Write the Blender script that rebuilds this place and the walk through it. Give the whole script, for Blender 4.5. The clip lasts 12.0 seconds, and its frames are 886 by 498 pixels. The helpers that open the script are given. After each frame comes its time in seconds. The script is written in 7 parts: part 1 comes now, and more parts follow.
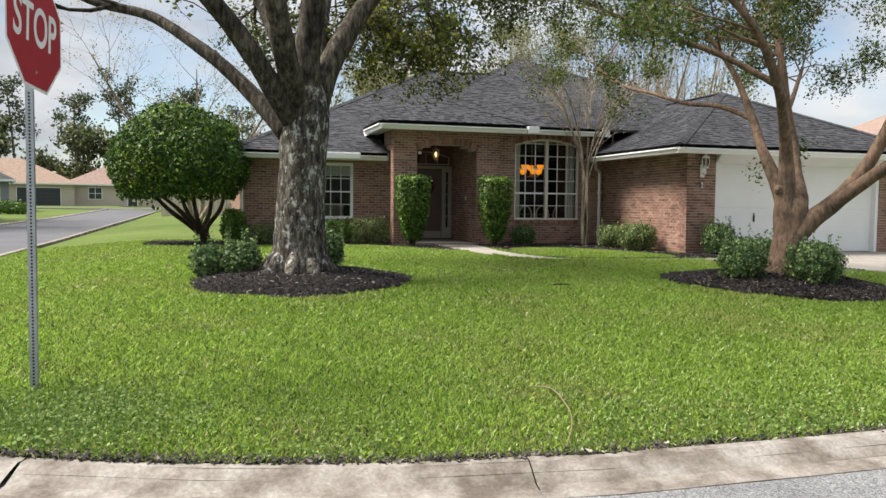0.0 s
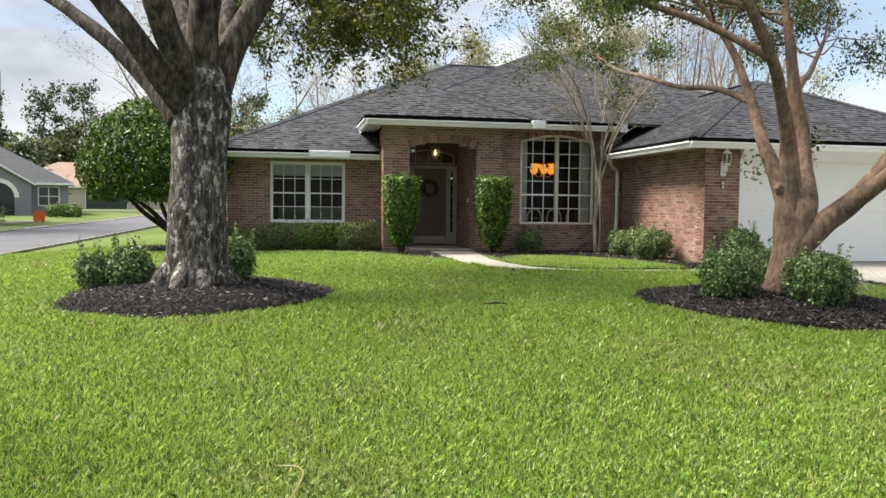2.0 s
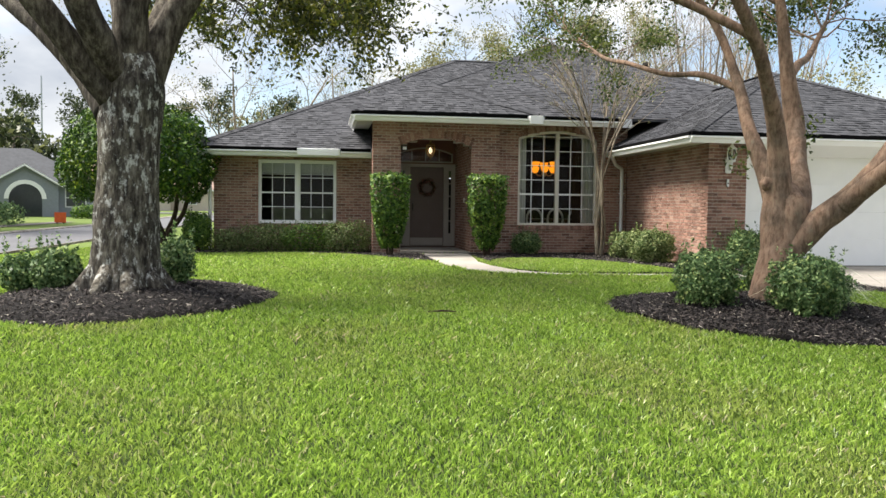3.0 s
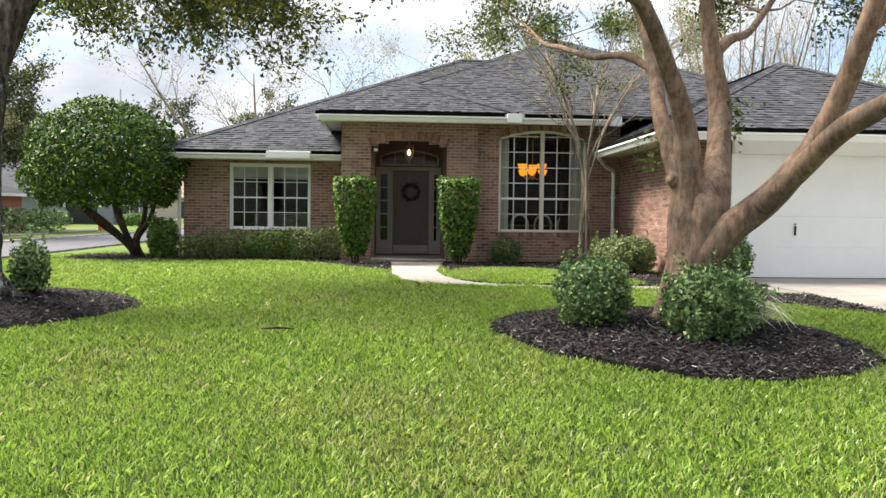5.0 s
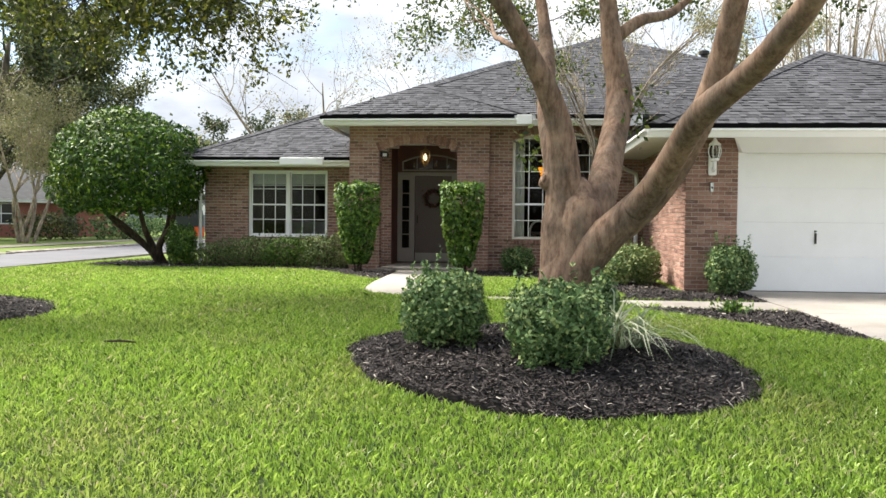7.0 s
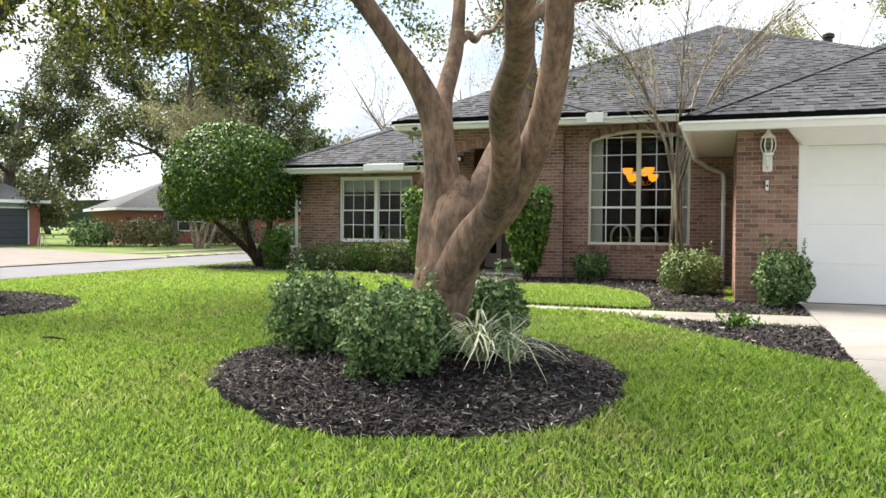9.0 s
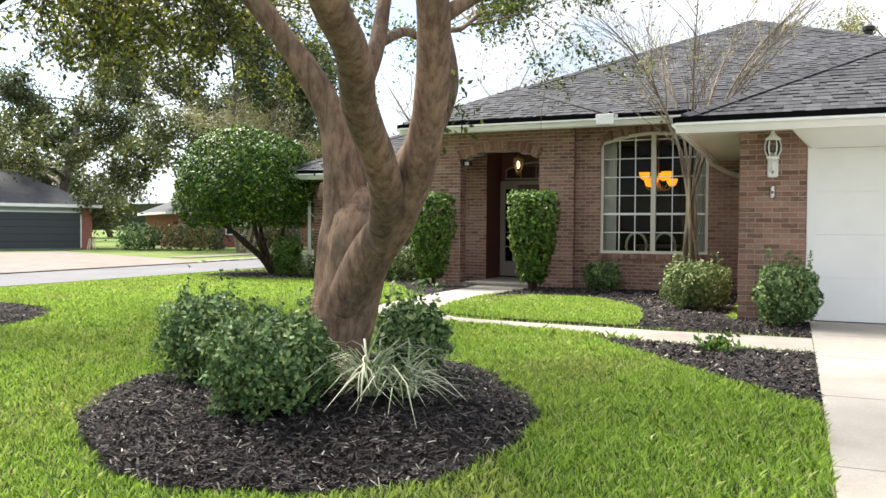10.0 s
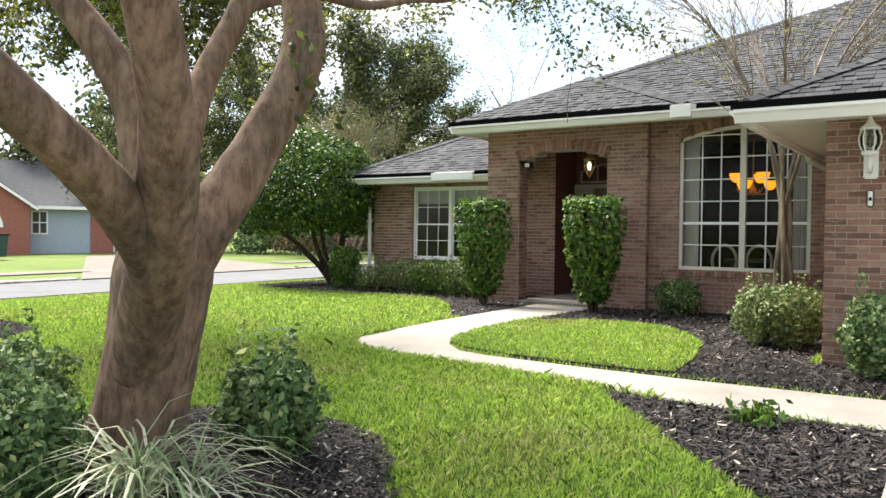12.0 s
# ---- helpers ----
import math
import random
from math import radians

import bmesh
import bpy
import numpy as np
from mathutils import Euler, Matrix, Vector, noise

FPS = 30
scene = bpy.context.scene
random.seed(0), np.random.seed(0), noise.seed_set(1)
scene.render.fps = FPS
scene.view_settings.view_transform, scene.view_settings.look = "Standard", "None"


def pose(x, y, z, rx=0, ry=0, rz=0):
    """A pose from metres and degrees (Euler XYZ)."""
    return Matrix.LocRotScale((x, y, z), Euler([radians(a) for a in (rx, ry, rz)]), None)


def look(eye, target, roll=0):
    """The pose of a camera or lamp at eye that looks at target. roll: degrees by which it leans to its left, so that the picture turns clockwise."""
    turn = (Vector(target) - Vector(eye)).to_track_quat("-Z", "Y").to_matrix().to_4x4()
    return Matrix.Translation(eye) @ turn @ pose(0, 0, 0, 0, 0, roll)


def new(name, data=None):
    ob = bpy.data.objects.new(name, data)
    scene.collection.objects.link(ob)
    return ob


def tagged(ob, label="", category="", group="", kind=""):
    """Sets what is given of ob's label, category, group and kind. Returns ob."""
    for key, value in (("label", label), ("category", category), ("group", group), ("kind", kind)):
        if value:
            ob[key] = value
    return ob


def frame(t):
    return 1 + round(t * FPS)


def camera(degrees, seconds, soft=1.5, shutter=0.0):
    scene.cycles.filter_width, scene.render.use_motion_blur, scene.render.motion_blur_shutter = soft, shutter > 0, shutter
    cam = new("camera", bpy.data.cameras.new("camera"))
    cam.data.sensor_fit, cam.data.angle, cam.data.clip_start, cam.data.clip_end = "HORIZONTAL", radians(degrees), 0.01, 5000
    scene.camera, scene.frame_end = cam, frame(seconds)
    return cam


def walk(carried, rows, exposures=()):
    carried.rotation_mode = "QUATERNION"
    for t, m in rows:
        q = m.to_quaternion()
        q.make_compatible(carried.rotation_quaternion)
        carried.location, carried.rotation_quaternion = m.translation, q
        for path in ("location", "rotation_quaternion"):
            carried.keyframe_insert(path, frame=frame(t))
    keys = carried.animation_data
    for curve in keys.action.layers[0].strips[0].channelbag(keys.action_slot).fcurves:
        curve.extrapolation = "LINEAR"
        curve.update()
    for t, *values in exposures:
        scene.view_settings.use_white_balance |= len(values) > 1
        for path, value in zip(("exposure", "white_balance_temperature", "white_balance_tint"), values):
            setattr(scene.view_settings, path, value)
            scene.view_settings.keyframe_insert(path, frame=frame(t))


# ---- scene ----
cam = camera(58.3, 12.0)
METRES, EYE, TILT, LEAN, TURN = 15.8, 1.5, 0.0, 0.0, -16.5
ROWS = [
    (0.0, 0.0, 0.0, 0.0, 0.04, -3.17, -0.64),
    (0.5, 0.0322, 0.0318, -0.0004, 1.89, -3.1, -0.65),
    (1.0, 0.0648, 0.0634, -0.0001, 3.42, -3.06, -0.63),
    (1.5, 0.0968, 0.0955, -0.0004, 4.46, -3.02, -0.6),
    (2.0, 0.126, 0.1286, 0.0001, 5.45, -2.97, -0.64),
    (2.5, 0.1562, 0.162, -0.001, 6.67, -2.91, -0.66),
    (3.0, 0.1854, 0.1945, -0.0024, 8.04, -2.84, -0.67),
    (5.0, 0.3129, 0.2984, -0.0052, 13.26, -2.28, -0.68),
    (5.5, 0.3458, 0.3235, -0.0046, 14.91, -2.19, -0.67),
    (6.0, 0.3787, 0.3453, -0.0048, 16.56, -2.09, -0.65),
    (6.5, 0.411, 0.3677, -0.004, 18.64, -1.97, -0.63),
    (8.5, 0.5506, 0.4538, -0.0034, 33.43, -1.59, -0.4),
    (9.0, 0.5787, 0.4865, -0.0051, 35.82, -1.5, -0.38),
    (9.5, 0.6006, 0.5228, -0.0042, 38.06, -1.4, -0.39),
    (10.0, 0.6118, 0.563, 0.002, 40.28, -1.36, -0.4),
    (10.5, 0.6197, 0.6023, 0.0046, 43.13, -1.33, -0.42),
    (11.0, 0.6181, 0.6424, 0.0079, 46.04, -1.29, -0.46),
    (11.5, 0.6133, 0.6801, 0.0104, 48.01, -1.25, -0.55),
    (12.0, 0.6038, 0.7144, 0.0118, 50.03, -1.25, -0.58),
]
walk(cam, [(t, pose(0, 0, EYE, TILT, LEAN, TURN) @ pose(METRES * x, METRES * y, METRES * z, 90 + pitch, roll, yaw)) for t, x, y, z, yaw, pitch, roll in ROWS],
     exposures=[(0.0, 0.85), (1.5, 1.08), (3.0, 1.26), (5.5, 1.46), (9.0, 1.64), (12.0, 1.70)])
# ---------------- light ----------------
SUN_DIR = Vector((-0.58, 0.18, 0.79)).normalized()
world = bpy.data.worlds.new("world")
scene.world = world
world.use_nodes = True
wn, wl = world.node_tree.nodes, world.node_tree.links
sky = wn.new("ShaderNodeTexSky")
sky.sky_type, sky.sun_disc = "NISHITA", False
sky.sun_elevation, sky.sun_rotation = math.asin(SUN_DIR.z), math.atan2(SUN_DIR.x, SUN_DIR.y)
coord = wn.new("ShaderNodeTexCoord")
stretch = wn.new("ShaderNodeMapping")
stretch.inputs["Scale"].default_value = (1.0, 1.0, 2.4)
clouds = wn.new("ShaderNodeTexNoise")
clouds.inputs["Scale"].default_value, clouds.inputs["Detail"].default_value, clouds.inputs["Roughness"].default_value = 2.6, 9.0, 0.56
cover = wn.new("ShaderNodeValToRGB")
cover.color_ramp.elements[0].position, cover.color_ramp.elements[1].position = 0.36, 0.52
shade = wn.new("ShaderNodeTexNoise")
shade.inputs["Scale"].default_value, shade.inputs["Detail"].default_value = 5.0, 6.0
tone = wn.new("ShaderNodeValToRGB")
tone.color_ramp.elements[0].position, tone.color_ramp.elements[1].position = 0.35, 0.7
tone.color_ramp.elements[0].color, tone.color_ramp.elements[1].color = (3.3, 3.6, 4.1, 1), (6.7, 6.8, 6.9, 1)
skymix = wn.new("ShaderNodeMix")
skymix.data_type = "RGBA"
wl.new(coord.outputs["Generated"], stretch.inputs[0])
wl.new(stretch.outputs[0], clouds.inputs["Vector"])
wl.new(stretch.outputs[0], shade.inputs["Vector"])
wl.new(clouds.outputs["Fac"], cover.inputs[0])
wl.new(shade.outputs["Fac"], tone.inputs[0])
wl.new(cover.outputs[0], skymix.inputs[0])
wl.new(sky.outputs[0], skymix.inputs[6])
# an overcast sky is brighter overhead than at the horizon
axis = wn.new("ShaderNodeSeparateXYZ")
height = wn.new("ShaderNodeMapRange")
height.inputs["To Min"].default_value, height.inputs["To Max"].default_value = 0.64, 1.6
overhead = wn.new("ShaderNodeVectorMath")
overhead.operation = "SCALE"
wl.new(coord.outputs["Generated"], axis.inputs[0])
wl.new(axis.outputs["Z"], height.inputs["Value"])
wl.new(tone.outputs[0], overhead.inputs[0])
wl.new(height.outputs[0], overhead.inputs["Scale"])
wl.new(overhead.outputs[0], skymix.inputs[7])
wl.new(skymix.outputs[2], wn["Background"].inputs[0])
wn["Background"].inputs["Strength"].default_value = 0.095
sun = new("sun", bpy.data.lights.new("sun", "SUN"))
sun.data.energy, sun.data.angle, sun.data.color = 5.0, radians(24), (1, 0.94, 0.83)
sun.matrix_world = look(SUN_DIR * 60, (0, 0, 0))

# ---------------- materials ----------------


def nodes_of(name, rough=0.8, metal=0.0, spec=0.5):
    m = bpy.data.materials.new(name)
    m.use_nodes = True
    n, l = m.node_tree.nodes, m.node_tree.links
    b = n["Principled BSDF"]
    b.inputs["Roughness"].default_value, b.inputs["Metallic"].default_value = rough, metal
    b.inputs["Specular IOR Level"].default_value = spec
    return m, n, l, b


def ramp(n, stops):
    r = n.new("ShaderNodeValToRGB")
    while len(r.color_ramp.elements) < len(stops):
        r.color_ramp.elements.new(0.5)
    for e, (p, c) in zip(r.color_ramp.elements, stops):
        e.position, e.color = p, (*c, 1)
    return r


def noise_tex(n, l, scale, detail=4, rough=0.55, stretch=(1, 1, 1), space="Object"):
    c = n.new("ShaderNodeTexCoord")
    mp = n.new("ShaderNodeMapping")
    mp.inputs["Scale"].default_value = stretch
    t = n.new("ShaderNodeTexNoise")
    t.inputs["Scale"].default_value, t.inputs["Detail"].default_value, t.inputs["Roughness"].default_value = scale, detail, rough
    l.new(c.outputs[space], mp.inputs[0])
    l.new(mp.outputs[0], t.inputs["Vector"])
    return t


def mul(n, l, a, b, fac=1.0, kind="MULTIPLY"):
    m = n.new("ShaderNodeMix")
    m.data_type, m.blend_type = "RGBA", kind
    m.inputs[0].default_value = fac
    l.new(a, m.inputs[6])
    l.new(b, m.inputs[7])
    return m.outputs[2]


def bump(n, l, b, height, strength=0.4, dist=0.01):
    u = n.new("ShaderNodeBump")
    u.inputs["Strength"].default_value, u.inputs["Distance"].default_value = strength, dist
    l.new(height, u.inputs["Height"])
    l.new(u.outputs[0], b.inputs["Normal"])


def piece_random(n, l):
    g, o, a, f = n.new("ShaderNodeNewGeometry"), n.new("ShaderNodeObjectInfo"), n.new("ShaderNodeMath"), n.new("ShaderNodeMath")
    a.operation, f.operation = "ADD", "FRACT"
    l.new(g.outputs["Random Per Island"], a.inputs[0])
    l.new(o.outputs["Random"], a.inputs[1])
    l.new(a.outputs[0], f.inputs[0])
    return f.outputs[0]


def plain(name, col, rough=0.6, metal=0.0, vary=0.12, scale=6.0, grain=0.05, grain_scale=120.0, stretch=(1, 1, 1)):
    """Paint, metal, stone or wood with two scales of variation and a fine relief."""
    m, n, l, b = nodes_of(name, rough, metal)
    big, fine = noise_tex(n, l, scale, 5, 0.6, stretch), noise_tex(n, l, grain_scale, 3, 0.6, stretch)
    c = ramp(n, [(0.3, tuple(v * (1 - vary) for v in col)), (0.7, tuple(min(1, v * (1 + vary)) for v in col))])
    g = ramp(n, [(0.3, (1 - vary * 0.8,) * 3), (0.7, (1, 1, 1))])
    l.new(big.outputs[0], c.inputs[0])
    l.new(fine.outputs[0], g.inputs[0])
    l.new(mul(n, l, c.outputs[0], g.outputs[0]), b.inputs["Base Color"])
    if grain:
        bump(n, l, b, fine.outputs[0], grain * 4, 0.004)
    return m


def pieces(name, stops, rough=0.85, spec=0.3, fine=90.0, stain=1.3, stain_low=0.7, relief=0.5, smear=None):
    """Bricks, shingles, chips: every piece takes its own tone from the ramp."""
    m, n, l, b = nodes_of(name, rough, 0, spec)
    c = ramp(n, stops)
    l.new(piece_random(n, l), c.inputs[0])
    f, s = noise_tex(n, l, fine, 4, 0.65), noise_tex(n, l, stain, 5, 0.6)
    fr, sr = ramp(n, [(0.25, (0.68, 0.66, 0.64)), (0.7, (1.1, 1.1, 1.1))]), ramp(n, [(0.3, (stain_low,) * 3), (0.65, (1.05, 1.05, 1.05))])
    l.new(f.outputs[0], fr.inputs[0])
    l.new(s.outputs[0], sr.inputs[0])
    col = mul(n, l, mul(n, l, c.outputs[0], fr.outputs[0]), sr.outputs[0])
    if smear:
        w, k, x = noise_tex(n, l, 22.0, 5, 0.7, (0.7, 0.7, 1.6)), ramp(n, [(0.52, (0, 0, 0)), (0.68, (0.75, 0.75, 0.75))]), n.new("ShaderNodeMix")
        x.data_type = "RGBA"
        x.inputs[7].default_value = (*smear, 1)
        l.new(w.outputs[0], k.inputs[0])
        l.new(k.outputs[0], x.inputs[0])
        l.new(col, x.inputs[6])
        col = x.outputs[2]
    l.new(col, b.inputs["Base Color"])
    bump(n, l, b, f.outputs[0], relief, 0.004)
    return m


def foliage(name, stops, glow=0.35, rough=0.45, patch=0.9, patch_col=(1, 1, 1), spec=0.4, patch_at=(0.42, 0.6), own=False):
    """Leaves and blades: each its own green, light passing through."""
    m, n, l, b = nodes_of(name, rough, 0, spec)
    c = ramp(n, stops)
    if own:
        l.new(piece_random(n, l), c.inputs[0])
    else:
        g = n.new("ShaderNodeNewGeometry")
        l.new(g.outputs["Random Per Island"], c.inputs[0])
    p = noise_tex(n, l, patch, 4, 0.6)
    pr = ramp(n, [(patch_at[0], (1, 1, 1)), (patch_at[1], patch_col)])
    l.new(p.outputs[0], pr.inputs[0])
    col = mul(n, l, c.outputs[0], pr.outputs[0])
    l.new(col, b.inputs["Base Color"])
    t = n.new("ShaderNodeBsdfTranslucent")
    l.new(col, t.inputs[0])
    mx = n.new("ShaderNodeMixShader")
    mx.inputs[0].default_value = glow
    l.new(b.outputs[0], mx.inputs[1])
    l.new(t.outputs[0], mx.inputs[2])
    l.new(mx.outputs[0], n["Material Output"].inputs[0])
    return m


def bark(name, dark, mid, light, scale, moss=None, long=0.2, blotch=1.7, relief=0.9, low=0.55, lichen=None):
    """Furrowed bark with large blotches. lichen: colour, scale and share of the crust that grows on it."""
    m, n, l, b = nodes_of(name, 0.9, 0, 0.2)
    t = noise_tex(n, l, scale, 8, 0.72, (1, 1, long))
    big = noise_tex(n, l, blotch, 5, 0.6)
    c = ramp(n, [(0.38, dark), (0.5, mid), (0.64, light)])
    l.new(t.outputs[0], c.inputs[0])
    s = ramp(n, [(0.36, (low, low, low)), (0.62, moss or (1.1, 1.05, 1.0))])
    l.new(big.outputs[0], s.inputs[0])
    col = mul(n, l, c.outputs[0], s.outputs[0])
    if lichen:
        w, k, x = noise_tex(n, l, lichen[1], 8, 0.75, (1, 1, 0.55)), ramp(n, [(lichen[2], (0, 0, 0)), (lichen[2] + 0.08, (0.8, 0.8, 0.8))]), n.new("ShaderNodeMix")
        x.data_type = "RGBA"
        x.inputs[7].default_value = (*lichen[0], 1)
        l.new(w.outputs[0], k.inputs[0])
        l.new(k.outputs[0], x.inputs[0])
        l.new(col, x.inputs[6])
        col = x.outputs[2]
    l.new(col, b.inputs["Base Color"])
    bump(n, l, b, t.outputs[0], relief, 0.03)
    return m


def glass(name, tint=(0.75, 0.8, 0.8), gloss=1.0):
    m = bpy.data.materials.new(name)
    m.use_nodes = True
    n, l = m.node_tree.nodes, m.node_tree.links
    n.remove(n["Principled BSDF"])
    tr, gl, mx, fr = n.new("ShaderNodeBsdfTransparent"), n.new("ShaderNodeBsdfGlossy"), n.new("ShaderNodeMixShader"), n.new("ShaderNodeFresnel")
    tr.inputs[0].default_value = (*tint, 1)
    gl.inputs["Roughness"].default_value = 0.015
    gl.inputs["Color"].default_value = (gloss, gloss, gloss, 1)
    fr.inputs[0].default_value = 1.42
    l.new(fr.outputs[0], mx.inputs[0])
    l.new(tr.outputs[0], mx.inputs[1])
    l.new(gl.outputs[0], mx.inputs[2])
    l.new(mx.outputs[0], n["Material Output"].inputs[0])
    return m


def lit(name, col, strength):
    m, n, l, b = nodes_of(name, 0.4)
    b.inputs["Base Color"].default_value = (*col, 1)
    b.inputs["Emission Color"].default_value = (*col, 1)
    b.inputs["Emission Strength"].default_value = strength
    return m


def ground_mat(name, stops, scale, fine, fine_low, rough=0.95, strength=0.5, dist=0.01, speck=None):
    m, n, l, b = nodes_of(name, rough, 0, 0.25)
    a, f = noise_tex(n, l, scale, 6, 0.6), noise_tex(n, l, fine, 4, 0.7)
    c, g = ramp(n, stops), ramp(n, [(0.3, (fine_low,) * 3), (0.7, (1.08,) * 3)])
    l.new(a.outputs[0], c.inputs[0])
    l.new(f.outputs[0], g.inputs[0])
    col = mul(n, l, c.outputs[0], g.outputs[0])
    if speck:
        v = n.new("ShaderNodeTexVoronoi")
        v.inputs["Scale"].default_value = speck[0]
        q = n.new("ShaderNodeTexCoord")
        l.new(q.outputs["Object"], v.inputs["Vector"])
        r = ramp(n, [(0.0, speck[1]), (1.0, speck[2])])
        s = n.new("ShaderNodeSeparateColor")
        l.new(v.outputs["Color"], s.inputs[0])
        l.new(s.outputs[0], r.inputs[0])
        col = mul(n, l, col, r.outputs[0])
    l.new(col, b.inputs["Base Color"])
    bump(n, l, b, f.outputs[0], strength, dist)
    return m


BRICK = pieces("brick", [(0.0, (0.165, 0.088, 0.068)), (0.2, (0.245, 0.128, 0.098)), (0.5, (0.305, 0.165, 0.127)), (0.8, (0.36, 0.20, 0.155)), (1.0, (0.41, 0.265, 0.21))], stain_low=0.72, smear=(0.41, 0.325, 0.265))
MORTAR = plain("mortar", (0.50, 0.455, 0.40), 0.95, 0, 0.15, 3, 0.1, 60)
SHINGLE = pieces("asphalt_shingle", [(0.0, (0.034, 0.035, 0.041)), (0.3, (0.050, 0.0515, 0.059)), (0.7, (0.064, 0.0655, 0.075)), (1.0, (0.082, 0.0835, 0.094))], 0.95, 0.2, 240, 0.7, 0.75)
FELT = plain("roofing_felt", (0.06, 0.06, 0.065), 0.95)
WHITE = plain("white_paint", (0.85, 0.85, 0.85), 0.45, 0, 0.04, 1.2, 0.01)
SOFFIT = plain("soffit_paint", (0.72, 0.70, 0.66), 0.6, 0, 0.04, 1.5, 0.01)
ALMOND = plain("almond_frame", (0.66, 0.62, 0.55), 0.4, 0, 0.04, 2.0, 0.01)
GUARD = plain("gutter_guard", (0.006, 0.006, 0.0065), 1.0)
GUARD.node_tree.nodes["Principled BSDF"].inputs["Specular IOR Level"].default_value = 0.05
DOORPAINT = plain("door_paint", (0.115, 0.075, 0.066), 0.45, 0, 0.08, 3, 0.02)
TRIMPAINT = plain("taupe_trim", (0.34, 0.30, 0.27), 0.45, 0, 0.05, 3, 0.02)
REDPAINT = plain("dark_red_panel", (0.15, 0.055, 0.042), 0.6, 0, 0.1, 3, 0.02)
METAL = plain("galvanised_steel", (0.42, 0.44, 0.47), 0.42, 0.75, 0.15, 9, 0.03)
DARKMETAL = plain("dark_metal", (0.03, 0.028, 0.025), 0.4, 0.6)
BRASS = plain("aged_brass", (0.45, 0.30, 0.12), 0.35, 0.9)
SIGNRED = plain("sign_red", (0.36, 0.012, 0.025), 0.4, 0, 0.08, 2.5, 0.01)
SIGNWHITE = plain("sign_white", (0.78, 0.76, 0.77), 0.4, 0, 0.05, 3, 0.01)
PANE = glass("window_glass", (0.88, 0.90, 0.90), 0.3)
CLEAR = glass("clear_glass", (0.92, 0.94, 0.94), 0.8)
# near-black walls: the dimness of the unlit rooms is put into their colour
ROOM = plain("shade_dark_room_wall", (0.03, 0.021, 0.016), 0.9, 0, 0.08)
DRAPE = plain("brown_drape_cloth", (0.09, 0.055, 0.035), 0.9, 0, 0.15, 5, 0.05, 200, (1, 1, 0.1))
CURTAIN = plain("curtain_cloth", (0.80, 0.78, 0.74), 0.9, 0, 0.08, 5, 0.05, 200, (1, 1, 0.1))
CHAIRPAINT = plain("pale_chair_wood", (0.52, 0.50, 0.46), 0.5)
WOODDARK = plain("dark_table_wood", (0.08, 0.04, 0.022), 0.35, 0, 0.2, 8)
AMBER = lit("amber_glass", (1.0, 0.33, 0.012), 0.5)
WARM = lit("warm_bulb", (1.0, 0.74, 0.42), 1.0)
CONCRETE = ground_mat("pale_concrete", [(0.3, (0.25, 0.222, 0.195)), (0.5, (0.305, 0.278, 0.248)), (0.7, (0.345, 0.318, 0.288))], 1.3, 60, 0.85, 0.9, 0.25, 0.004)
# concrete across the side street, its colour darkened to offset the full sun
DIMCONCRETE = ground_mat("sun_dimmed_concrete", [(0.3, (0.115, 0.098, 0.086)), (0.5, (0.145, 0.125, 0.112)), (0.7, (0.17, 0.15, 0.135))], 1.1, 50, 0.85, 0.9, 0.25, 0.004)
KERBMAT = ground_mat("kerb_concrete", [(0.36, (0.13, 0.108, 0.09)), (0.48, (0.235, 0.208, 0.182)), (0.62, (0.335, 0.31, 0.282))], 2.8, 40, 0.62, 0.92, 0.5, 0.006)
ASPHALT = ground_mat("asphalt", [(0.3, (0.13, 0.13, 0.135)), (0.7, (0.20, 0.20, 0.205))], 0.8, 25, 0.8, 0.95, 0.6, 0.008, (120, (0.45, 0.45, 0.47), (1.7, 1.7, 1.68)))
PALEROAD = ground_mat("worn_asphalt", [(0.3, (0.095, 0.095, 0.105)), (0.7, (0.128, 0.128, 0.138))], 0.5, 25, 0.85, 0.9, 0.3, 0.005)
# soil under the turf, darkened further to stand for shadows between blades
SOIL = ground_mat("shade_dark_turf_soil", [(0.3, (0.02, 0.034, 0.008)), (0.52, (0.036, 0.06, 0.012)), (0.7, (0.06, 0.07, 0.022))], 1.6, 45, 0.55, 1.0, 1.0, 0.02)
FARGRASS = ground_mat("far_turf", [(0.3, (0.075, 0.115, 0.022)), (0.55, (0.105, 0.15, 0.03)), (0.75, (0.145, 0.165, 0.055))], 0.22, 9, 0.75, 1.0, 0.8, 0.03)
MULCHBASE = ground_mat("mulch_bed", [(0.3, (0.008, 0.007, 0.007)), (0.7, (0.022, 0.018, 0.017))], 5, 70, 0.45, 1.0, 1.0, 0.02)
CHIP = pieces("mulch_chip", [(0.0, (0.013, 0.012, 0.013)), (0.5, (0.046, 0.040, 0.040)), (0.82, (0.088, 0.074, 0.071)), (0.955, (0.15, 0.125, 0.11)), (0.978, (0.34, 0.31, 0.27)), (1.0, (0.50, 0.46, 0.40))], 0.9, 0.25, 120, 2.0)
GRASS = foliage("turf_blade", [(0.0, (0.07, 0.135, 0.02)), (0.25, (0.18, 0.30, 0.04)), (0.6, (0.335, 0.49, 0.07)), (0.92, (0.40, 0.545, 0.11)), (1.0, (0.52, 0.47, 0.27))], 0.42, 0.34, 0.55, (1.1, 0.88, 1.4), 0.5, (0.5, 0.72))
